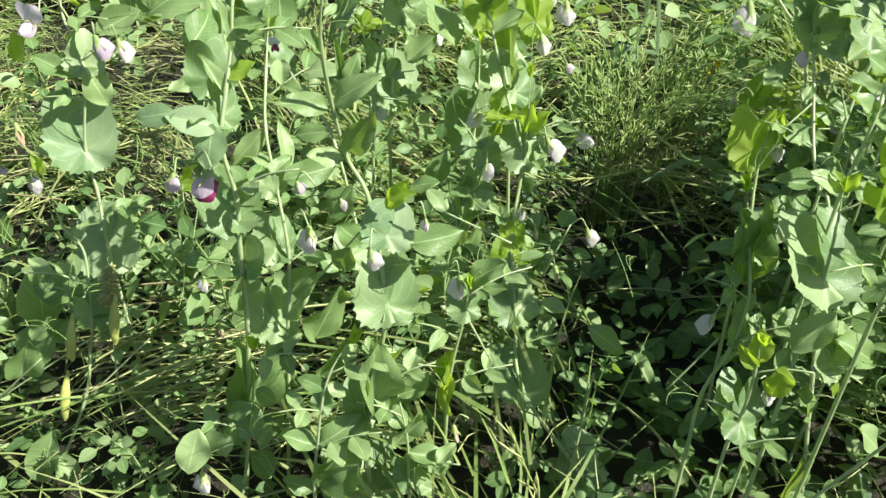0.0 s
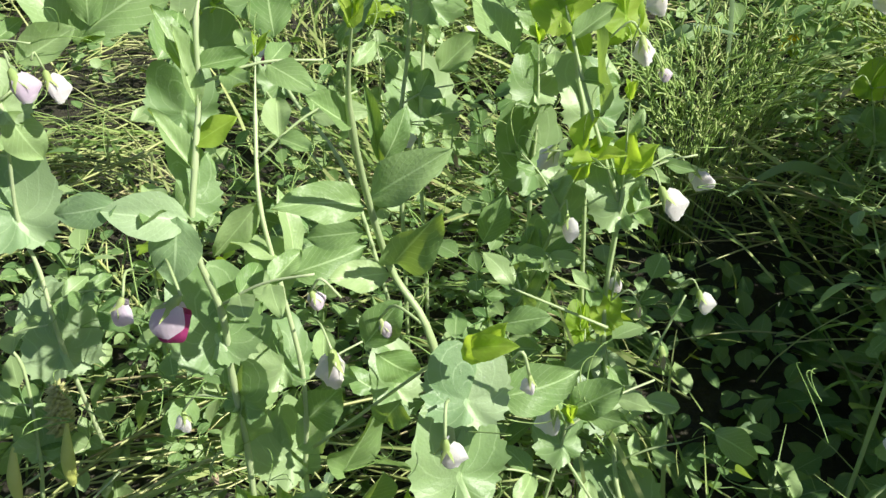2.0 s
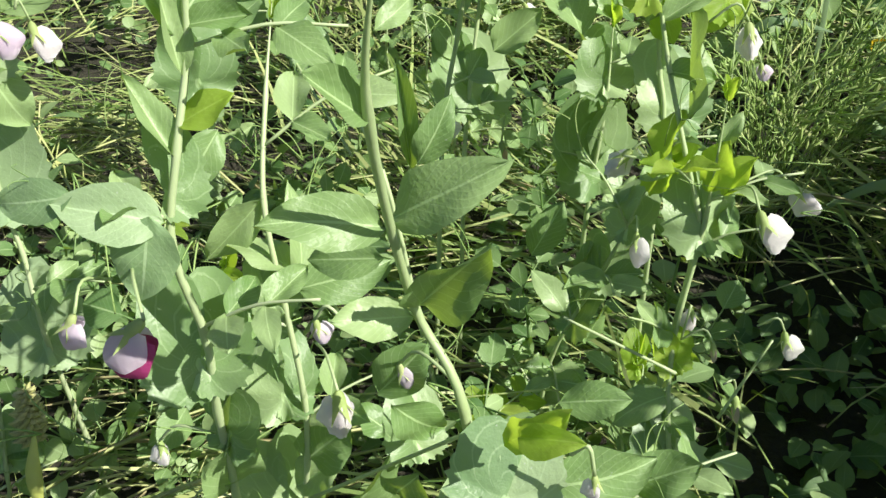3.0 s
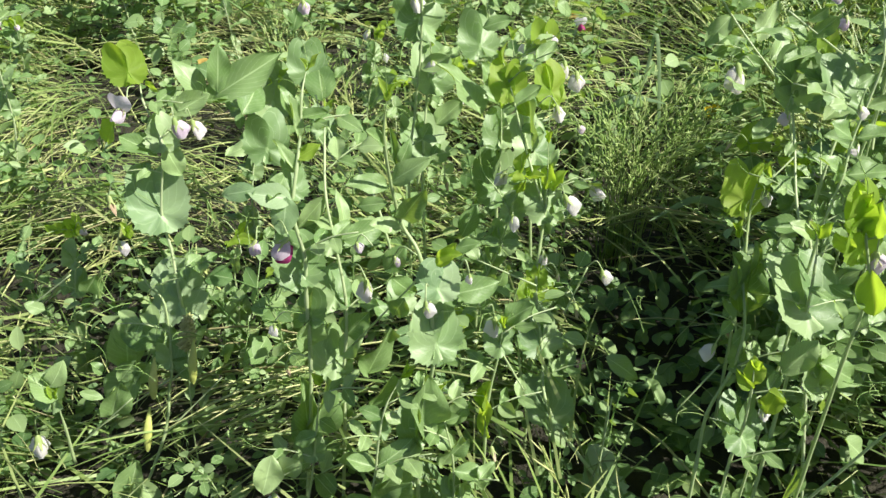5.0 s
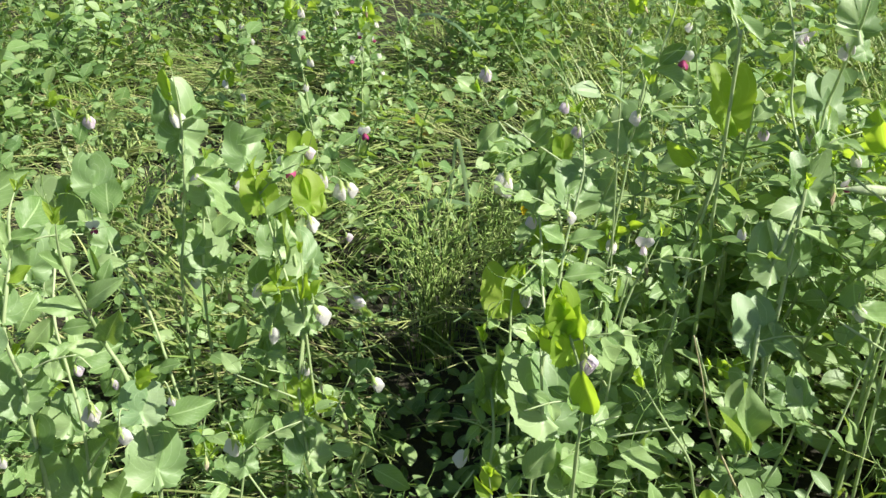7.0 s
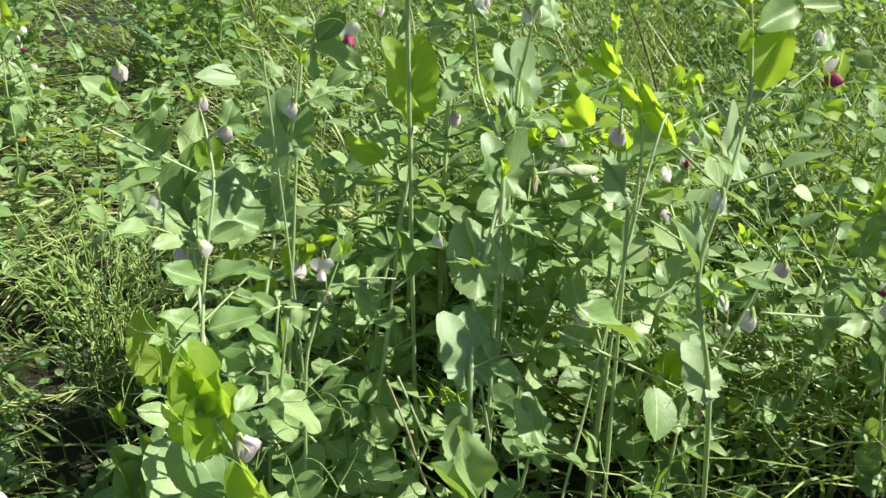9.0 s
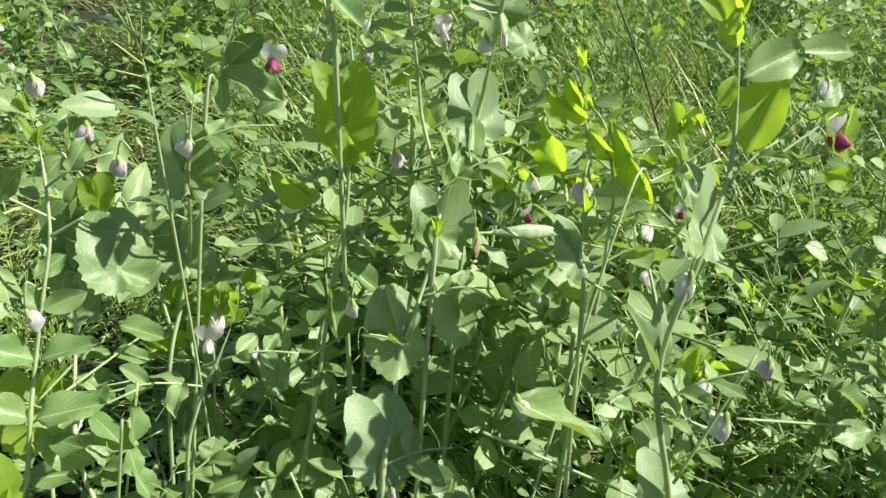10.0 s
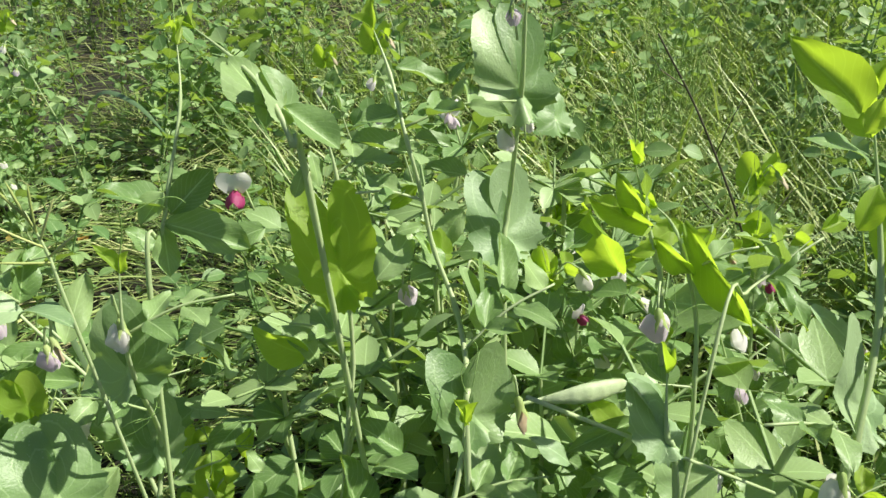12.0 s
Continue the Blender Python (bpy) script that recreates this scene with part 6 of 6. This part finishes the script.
p = Plant("pea plant with one tall cupped stipule pair and a pink bud", [(0.772, 0.913, 0.000), (0.787, 0.932, 0.307), (0.802, 0.950, 0.613), (0.813, 0.964, 0.671), (0.816, 0.960, 0.698), (0.820, 0.940, 0.781), (0.821, 0.935, 0.820), (0.823, 0.930, 0.853)], 0.0028)
p.stipules((0.818, 0.942, 0.778), 0.041, 5, 10, 12, tall=1.2)
p.flower((0.812, 0.934, 0.830), 0.013, "lilac", (0,-.2,-.9), stalk=(0.816, 0.936, 0.813))
p.flower((0.812, 0.950, 0.743), 0.016, "white", (.2,-.3,-.8), stalk=(0.822, 0.946, 0.759))
p.flower((0.782, 0.996, 0.749), 0.017, "pale", (-.3,-.3,-.4), stalk=(0.798, 0.996, 0.749))
p.leaf((0.776, 0.972, 0.733), (0.746, 0.971, 0.743), 1)
p.leaf((0.778, 0.963, 0.686), (0.752, 0.958, 0.660), 1)
p.leaf((0.783, 0.958, 0.714), (0.749, 0.957, 0.726), 1)
p.stipules((0.813, 0.965, 0.656), 0.050, 15, 25, 20, pale=True)
p.flower((0.843, 0.990, 0.740), 0.017, "white", (0.2,-0.3,-0.9), stalk=(0.837, 0.980, 0.726))
p.stipules((0.890, 1.040, 0.716), 0.037, 15, 20, 25)
p.leaf((0.820, 0.960, 0.641), (0.838, 0.950, 0.604), 1)
p.leaf((0.887, 0.970, 0.639), (0.858, 0.960, 0.632), 1)
p.leaf((0.913, 0.970, 0.596), (0.885, 0.970, 0.658), 1, young=True)
p = Plant("arching pea shoot with large folded leaves", [(0.695, 0.979, 0.000), (0.678, 0.950, 0.372), (0.662, 0.920, 0.744), (0.656, 0.910, 0.775), (0.649, 0.930, 0.800), (0.635, 0.980, 0.815), (0.608, 1.020, 0.838)], 0.0028)
p.leaf((0.650, 0.925, 0.793), (0.628, 0.980, 0.816), 1.1)
p.leaf((0.655, 0.927, 0.796), (0.683, 0.911, 0.766), 1)
p.leaf((0.652, 0.951, 0.805), (0.641, 0.917, 0.786), .9)
p.stipules((0.656, 0.927, 0.795), 0.025, 30, 20, 25)
p.leaf((0.652, 0.920, 0.738), (0.661, 0.916, 0.757), 1)
p = Plant("thin pea stem with paired leaflets beside a magenta flower", [(0.464, 0.862, 0.000), (0.508, 0.896, 0.347), (0.551, 0.930, 0.694), (0.564, 0.940, 0.719), (0.577, 0.950, 0.753), (0.594, 0.970, 0.798), (0.600, 1.000, 0.835)], 0.0020)
p.leaf((0.572, 0.945, 0.736), (0.533, 0.948, 0.756), 1)
p.leaf((0.573, 0.944, 0.732), (0.605, 0.953, 0.755), 1)
p.leaf((0.568, 0.942, 0.728), (0.619, 0.938, 0.700), .9)
p.leaf((0.567, 0.942, 0.726), (0.564, 0.931, 0.694), 1)
p.leaf((0.572, 0.948, 0.747), (0.554, 0.942, 0.729), 1.2)
p = Plant("pea plant with a broad shaded stipule pair", [(0.854, 0.731, 0.000), (0.845, 0.740, 0.288), (0.836, 0.750, 0.575), (0.831, 0.755, 0.612), (0.838, 0.770, 0.654)], 0.0026)
p.stipules((0.831, 0.755, 0.612), 0.034, 20, 20, 20, pale=True)
p.leaf((0.831, 0.788, 0.600), (0.778, 0.783, 0.594), .5)
p.leaf((0.767, 0.752, 0.614), (0.752, 0.755, 0.638), .9, pale=True)
p.leaf((0.781, 0.751, 0.602), (0.815, 0.750, 0.574), .9)
p = Plant("pea leaf stalk with grey-green leaflets", [(0.647, 0.599, 0.000), (0.770, 0.699, 0.318), (0.893, 0.800, 0.637), (0.942, 0.840, 0.637), (0.972, 0.850, 0.643), (1.025, 0.860, 0.666)], 0.0016)
p.leaf((0.980, 0.852, 0.647), (0.957, 0.860, 0.680), .8)
p.leaf((0.981, 0.851, 0.646), (0.973, 0.859, 0.675), .8)
p.leaf((0.971, 0.847, 0.640), (0.986, 0.815, 0.617), .8)
p.leaf((0.965, 0.846, 0.640), (0.966, 0.820, 0.624), .8)
p = Plant("hairy-tipped weed shoot among the peas", [(0.884, 0.811, 0.000), (0.883, 0.830, 0.314), (0.882, 0.850, 0.628), (0.882, 0.860, 0.668), (0.877, 0.866, 0.699), (0.862, 0.860, 0.750)], 0.0026)
p.leaf((0.875, 0.866, 0.701), (0.851, 0.862, 0.740), .5, young=True)
p.leaf((0.877, 0.866, 0.701), (0.871, 0.862, 0.736), .5)
p.leaf((0.879, 0.865, 0.692), (0.833, 0.864, 0.723), .5, young=True)
p.leaf((0.881, 0.863, 0.684), (0.912, 0.858, 0.653), .6, young=True)
p.leaf((0.882, 0.862, 0.676), (0.865, 0.861, 0.676), 1, young=True)
p = Plant("leafy low pea stem with small bright leaflets", [(-0.108, 0.570, 0.000), (-0.102, 0.570, 0.165), (-0.092, 0.570, 0.241), (-0.084, 0.575, 0.296), (-0.074, 0.585, 0.334), (-0.054, 0.600, 0.367)], 0.0020)
p.leaf((-0.092, 0.570, 0.241), (-0.127, 0.571, 0.254), 1.1)
p.leaf((-0.090, 0.570, 0.244), (-0.049, 0.573, 0.274), 1.1)
p.leaf((-0.095, 0.570, 0.174), (-0.049, 0.570, 0.222), 1.1)
p.leaf((-0.097, 0.570, 0.185), (-0.064, 0.570, 0.239), 1.0)
p.leaf((-0.080, 0.580, 0.315), (-0.105, 0.584, 0.329), 1.1)
p.leaf((-0.077, 0.582, 0.322), (-0.059, 0.578, 0.310), 1.2)
p.leaf((-0.102, 0.570, 0.167), (-0.135, 0.570, 0.182), 1.1)
p.stipules((-0.083, 0.575, 0.296), 0.021, 15, 20, 25)
p.tendril((-0.080, 0.580, 0.315), (-0.971, -0.043, -0.235), 0.038)
p.dress(3)
p = Plant("low pea stem with rounded leaflets and a fading flower", [(-0.000, 0.590, 0.000), (-0.001, 0.590, 0.138), (-0.001, 0.590, 0.234), (-0.010, 0.600, 0.291), (-0.018, 0.610, 0.329)], 0.0018)
p.leaf((-0.004, 0.593, 0.248), (-0.019, 0.598, 0.280), 1.1)
p.leaf((-0.003, 0.591, 0.241), (0.018, 0.596, 0.268), 1.1)
p.leaf((-0.001, 0.590, 0.215), (0.048, 0.590, 0.203), .9)
p.leaf((-0.010, 0.600, 0.291), (0.009, 0.602, 0.299), 1.2)
p.leaf((-0.010, 0.599, 0.287), (-0.028, 0.597, 0.272), 1.1)
p.leaf((-0.000, 0.590, 0.168), (0.028, 0.590, 0.150), 1.1)
p.flower((0.013, 0.590, 0.183), 0.016, "withered", (0.2,-0.3,-0.9), stalk=(0.001, 0.590, 0.206))
p.stipules((-0.002, 0.590, 0.168), 0.025, 15, 20, 25)
p.dress(3)
p = Plant("low pea stem with paired leaflets in the sun", [(-0.207, 0.607, 0.000), (-0.202, 0.610, 0.092), (-0.188, 0.620, 0.163), (-0.174, 0.630, 0.247), (-0.162, 0.640, 0.322)], 0.0020)
p.leaf((-0.182, 0.623, 0.189), (-0.213, 0.621, 0.174), 1.1)
p.leaf((-0.186, 0.620, 0.163), (-0.163, 0.615, 0.129), 1.1)
p.leaf((-0.174, 0.628, 0.231), (-0.206, 0.627, 0.216), 1.1)
p.leaf((-0.170, 0.631, 0.255), (-0.148, 0.629, 0.237), 1.2)
p.leaf((-0.195, 0.614, 0.119), (-0.224, 0.612, 0.106), 1.1)
p.stipules((-0.181, 0.624, 0.198), 0.024, 15, 20, 25)
p.tendril((-0.172, 0.630, 0.247), (0.590, 0.100, 0.801), 0.060)
p.dress(3)

# ---- further pea plants ----
KINDS = ((0.55, 8, 2), (0.62, 9, 3), (0.48, 7, 1), (0.66, 9, 2), (0.40, 6, 0), (0.32, 5, 0))
rf = random.Random(5)
SPOTS = []
for k in range(20):  # low plants that fill the stand between the tall ones
    SPOTS.append((rf.uniform(-0.75, 0.22) if k % 2 else rf.uniform(0.36, 1.35), rf.uniform(0.75, 1.3), rf.choice((2, 4, 5, 5)), rf.uniform(0.75, 1.0)))
for k in range(60):  # the field behind, thinner where the crop is lodged
    y = 1.35 + 5.4 * (k / 60) ** 1.2
    SPOTS.append((rf.uniform(-0.55 * y - 0.3, 0.95 * y + 0.3), y, rf.randrange(6), rf.uniform(0.8, 1.05)))
for k in range(10):  # the dense stand to the right of the gap
    SPOTS.append((rf.uniform(1.0, 1.6), rf.uniform(0.55, 1.1), rf.choice((0, 1, 3)), rf.uniform(0.85, 1.0)))
PROTOTYPES = {}
for x, y, kind, size in SPOTS:
    if 0.15 < x < 0.42 and y < 1.9:
        continue
    h, n, fl = KINDS[kind]
    if kind not in PROTOTYPES:
        PROTOTYPES[kind] = grown("green pea plant with broad stipules and pale flowers" if fl else "short green pea plant without flowers", (x, y, ground_height(x, y)), h, (0.05 * (-1) ** kind, 0.03), 300 + kind, nodes=n, flowers=fl)
    else:
        copy_thing(PROTOTYPES[kind].root, pose(x, y, ground_height(x, y), rf.uniform(-9, 9), rf.uniform(-9, 9), rf.uniform(-70, 70)) @ Matrix.Scale(size, 4))

# ---- other growth and small things ----
TWIG = plant_surface("dark_twig", (0.06, 0.05, 0.035), (0.09, 0.075, 0.05), (0.14, 0.12, 0.08), (0.1, 0.08, 0.05), 0.0, 0.7, scale=120)
DRY = plant_surface("dry_stem", (0.42, 0.36, 0.20), (0.52, 0.46, 0.28), (0.60, 0.55, 0.36), (0.5, 0.42, 0.2), 0.15, 0.6, scale=120)
BLADE = plant_surface("broad_grass", (0.12, 0.21, 0.10), (0.18, 0.28, 0.14), (0.26, 0.36, 0.20), (0.36, 0.5, 0.08), 0.3, 0.4, scale=60)
SPIKE = plant_surface("seed_spike", (0.40, 0.42, 0.16), (0.50, 0.50, 0.22), (0.60, 0.58, 0.30), (0.5, 0.5, 0.15), 0.2, 0.6, scale=300)


def stemmed(name, label, category, points, thick, mat, group=""):
    """A thing that is a thin stem through points, given an empty at its foot; returns the empty and the line."""
    pts = [Vector(p) for p in points]
    root = new(name)
    root.empty_display_size = 0.05
    root.location = pts[0]
    tagged(root, label, category, group)
    line = [p - pts[0] for p in smooth_line(pts, 6)]
    v, f = tube(line, [thick * (1.1 - 0.6 * k / len(line)) for k in range(len(line))], 6)
    part("stem", mesh_of("stem", v, f, mat), root)
    return root, line


# a pale seed spike on a thin stalk
root, line = stemmed("seed_head", "pale yellow-green seed spike on a thin stalk", "seed head", [(-0.392, 0.715, 0.0), (-0.385, 0.718, 0.12), (-0.368, 0.735, 0.275), (-0.356, 0.738, 0.330)], 0.0012, STEM)
r = random.Random(2)
GRAIN = mesh_of("spikelet", *tube([(0, 0, 0), (0, 0.5, 0), (0, 1, 0)], [0.10, 0.22, 0.03], 5), SPIKE)
for k in range(90):
    t = k / 90
    at = line[-7].lerp(line[-1], t)
    a = k * 2.4
    out = Vector((math.cos(a), math.sin(a), 0.5)) * 0.0115 * (1.0 - 0.5 * t * t)
    part("spikelet", GRAIN, root, axes(at, out, (0, -1, 0.3), out.length * 1.25))

# a dry bleached stalk and a dark bare twig
stemmed("dry_stalk", "dry bleached stalk bent over a pea plant", "stalk", [(0.735, 0.655, 0.0), (0.672, 0.652, 0.221), (0.625, 0.652, 0.321), (0.590, 0.652, 0.395), (0.572, 0.652, 0.463), (0.554, 0.652, 0.523)], 0.0017, DRY)
root, line = stemmed("bare_twig", "dark bare twig leaning among the grass", "twig", [(1.330, 1.26, 0.0), (1.270, 1.25, 0.339), (1.242, 1.25, 0.448), (1.171, 1.25, 0.607), (1.109, 1.25, 0.717)], 0.0022, TWIG)
for k, (dx, dz) in enumerate(((0.06, 0.10), (-0.07, 0.06), (0.05, 0.09), (-0.05, 0.05))):
    at = line[8 + 4 * k]
    v, f = tube([at, at + Vector((dx * 0.6, 0.01, dz * 0.5)), at + Vector((dx, 0.0, dz))], [0.0011, 0.0008, 0.0005], 4)
    part("side_twig", mesh_of("side_twig", v, f, TWIG), root)


def mustard(label, points, seed, pods=10, thick=0.0023):
    """A stalk of thin upright seed pods, standing or lying."""
    r = random.Random(seed)
    root, line = stemmed("mustard_stalk", label, "mustard stalk", points, thick, STALK_ONE, "mustard stalks")
    for k in range(pods):
        s = 0.30 + 0.68 * k / pods
        i = s * (len(line) - 1)
        at = line[int(i)].lerp(line[min(int(i) + 1, len(line) - 1)], i - int(i))
        d = (line[min(int(i) + 1, len(line) - 1)] - line[int(i)]).normalized()
        way = d + Vector((r.uniform(-1, 1), r.uniform(-1, 1), r.uniform(-0.3, 1))) * 0.7
        part("pod", PIN, root, axes(at, way, (0.3, -1, 0.4), r.uniform(0.035, 0.055)))


STALK_ONE = plant_surface("mustard_green", (0.32, 0.38, 0.11), (0.43, 0.48, 0.17), (0.56, 0.58, 0.27), (0.4, 0.5, 0.08), 0.15, 0.45, scale=120)
PIN = mesh_of("pod", *rod_shape(0.030, 0.06, 5, 5), STALK_ONE)
mustard("thin bright mustard shoot with slender pods", [(0.155, 0.555, 0.0), (0.140, 0.55, 0.186), (0.122, 0.55, 0.249), (0.103, 0.55, 0.310)], 1, 9, 0.0013)
for k, pts in enumerate((
        [(-0.10, 1.96, 0.06), (-0.178, 2.016, 0.13), (-0.331, 2.138, 0.16), (-0.463, 2.181, 0.17)],
        [(-0.78, 0.82, 0.04), (-0.704, 0.876, 0.13), (-0.652, 0.999, 0.15), (-0.555, 1.070, 0.17)],
        [(-0.88, 1.82, 0.05), (-0.966, 1.887, 0.14), (-1.070, 1.981, 0.16), (-1.293, 2.103, 0.16)],
        [(-0.74, 1.15, 0.04), (-0.660, 1.188, 0.11), (-0.599, 1.238, 0.13), (-0.500, 1.320, 0.14)],
        [(0.50, 1.20, 0.03), (0.372, 1.267, 0.11), (0.260, 1.230, 0.12), (0.140, 1.210, 0.12)],
        [(-0.36, 1.00, 0.03), (-0.450, 1.050, 0.10), (-0.560, 1.150, 0.13), (-0.690, 1.300, 0.14)],
        [(-0.95, 1.20, 0.03), (-0.860, 1.330, 0.12), (-0.760, 1.480, 0.15), (-0.640, 1.660, 0.16)],
        [(0.55, 2.05, 0.04), (0.420, 2.120, 0.13), (0.260, 2.180, 0.15), (0.080, 2.260, 0.16)])):
    mustard("lodged mustard stalk with slender green pods", [(x, y, z + 0.05 * (i > 0)) for i, (x, y, z) in enumerate(pts)], 10 + k, 20)
r = random.Random(31)
for k in range(8):  # a pale bundle lying across a dark hollow
    a, b = r.uniform(-0.05, 0.05), r.uniform(-0.07, 0.07)
    mustard("pale lodged mustard stalk lying across a dark hollow", [(-0.60, 2.18 + a, 0.10), (-0.50, 2.12 + a, 0.17 + 0.02 * r.random()), (-0.33, 2.04 + 0.5 * (a + b), 0.19 + 0.03 * r.random()), (-0.18, 1.95 + b, 0.17)], 40 + k, 6, 0.0027)


def broad_blade(label, points, width):
    """A broad grass leaf: a long tapering strip with a folded midrib."""
    line = smooth_line(points, 5)
    foot = line[0].copy()
    verts, uv, n = [], [], len(line)
    for k, p in enumerate(line):
        d = (line[min(k + 1, n - 1)] - line[max(k - 1, 0)]).normalized()
        side = d.cross(Vector((0.1, -0.7, 0.7))).normalized()
        w = width * math.sin(math.pi * (0.16 + 0.83 * k / (n - 1))) ** 0.7
        lift = d.cross(side) * w * 0.25
        for s in (-1, 0, 1):
            verts.append(p - foot + side * (w * s) - lift * (1 - abs(s)))
            uv.append((0.5 + 0.5 * s, k / n))
    faces = [(3 * k + i, 3 * k + i + 1, 3 * k + i + 4, 3 * k + i + 3) for k in range(n - 1) for i in (0, 1)]
    ob = new("broad_grass", mesh_of("broad_grass", verts, faces, BLADE, uv))
    ob.location = foot
    tagged(ob, label, "grass", "broad grass leaves")


broad_blade("broad dark grass blade hanging over", [(0.40, 1.52, 0.0), (0.38, 1.50, 0.25), (0.356, 1.50, 0.42), (0.345, 1.50, 0.35), (0.330, 1.49, 0.27)], 0.004)
broad_blade("broad pale grass blade lying level", [(0.20, 1.53, 0.0), (0.25, 1.51, 0.20), (0.30, 1.50, 0.280), (0.340, 1.50, 0.285), (0.390, 1.49, 0.278)], 0.007)
broad_blade("broad sunlit grass blade in the field", [(0.20, 3.0, 0.0), (0.26, 2.95, 0.25), (0.329, 2.889, 0.35), (0.425, 2.682, 0.36), (0.50, 2.45, 0.33)], 0.009)
broad_blade("broad grass blade beside the gap", [(0.55, 1.28, 0.0), (0.50, 1.27, 0.14), (0.42, 1.25, 0.20), (0.33, 1.22, 0.17)], 0.008)

# a green oat-like head with pointed spikelets
root, line = stemmed("oat_head", "green grass head with long pointed spikelets", "grass head", [(0.53, 0.90, 0.0), (0.525, 0.89, 0.40), (0.511, 0.88, 0.70), (0.509, 0.88, 0.746), (0.504, 0.88, 0.775)], 0.0014, STEM)
for k, (dx, dz) in enumerate(((-0.020, 0.030), (-0.008, 0.034), (0.006, 0.030), (0.016, 0.016), (-0.024, 0.012), (0.010, -0.004), (-0.014, -0.006))):
    at = line[-2 - k]
    part("spikelet", PIN, root, axes(at, (dx, -0.006, dz + 0.012), (0, -1, 0.3), 0.030, 1.0))


def yellow_flower(foot, height, seed, label="small yellow four-petalled flower on a thin stem"):
    r = random.Random(seed)
    f = Vector(foot)
    root, line = stemmed("yellow_flower", label, "flower", [f, f + Vector((0.02, 0, height * 0.6)), f + Vector((0.03, -0.01, height))], 0.0012, STEM, "yellow flowers")
    for k in range(4):
        a = k * math.pi / 2 + r.uniform(0, 0.5)
        part("petal", PETAL, root, axes(line[-1], (math.cos(a), math.sin(a) - 0.2, 0.35), (0, 0, 1), 0.008, 1.0))


PETAL = leaflet_mesh(71, YELLOW, 0.7)
for k, (x, y, h) in enumerate(((-0.52, 3.60, 0.30), (-0.42, 3.72, 0.28), (1.69, 2.52, 0.34), (0.90, 2.9, 0.3))):
    yellow_flower((x, y, 0.0), h, k)

DEAD = [leaflet_mesh(75 + k, ORANGE, 0.7) for k in range(2)]
for k, (x, y, z, a) in enumerate(((-0.72, 1.89, 0.20, 60), (0.256, 2.342, 0.15, 20), (0.104, 2.444, 0.14, 140), (0.16, 2.38, 0.12, 250), (0.30, 2.30, 0.13, 310))):
    ob = new("dead_leaf", DEAD[k % 2])
    ob.matrix_basis = axes((x, y, z), (math.cos(radians(a)), math.sin(radians(a)), 0.25), (0, -0.5, 1), 0.032)
    tagged(ob, "orange-brown withered leaf caught in the grass", "leaf", "withered leaves")

# yellowing leaves on a sunken shoot
p = Plant("sunken pea shoot with yellowing leaves", [(0.60, 1.70, 0.0), (0.57, 1.69, 0.09), (0.537, 1.674, 0.175)], 0.002)
for dx, dz in ((-0.03, 0.03), (0.035, 0.02), (0.005, 0.045), (0.03, -0.02)):
    part("leaflet", PETAL if dz > 0.025 else YOUNG_LEAVES[0], p.root, axes(Vector((0.537, 1.674, 0.165)) - p.foot, (dx, -0.02, dz), (0, -0.8, 0.6), 0.034, 1.2), "yellowed leaf")

# loose curling tendrils that knit the plants together
RT = np.random.default_rng(8)
for k, (n, span) in enumerate(((60, (-0.55, 0.22, 0.58, 1.1)), (70, (0.46, 1.2, 0.58, 1.1)), (80, (-0.8, 1.8, 1.0, 1.9)))):
    me = TENDRILS[k]
    tv = [tuple(v.co) for v in me.vertices]
    tf = [tuple(q.vertices) for q in me.polygons if len(q.vertices) == 4 and len(set(q.vertices)) == 4]
    keep = [q for q in tf if max(q) - min(q) < 12]
    at = scatter(n, RT, *span, 0.10, 0.46)
    strew("tendrils", (tv, keep), turns(n, RT, -30, 80, 0.05, 0.10, at, around=3.1), TENDRIL_JOINED, "pale curling pea tendrils knitting the plants together", "tendrils")
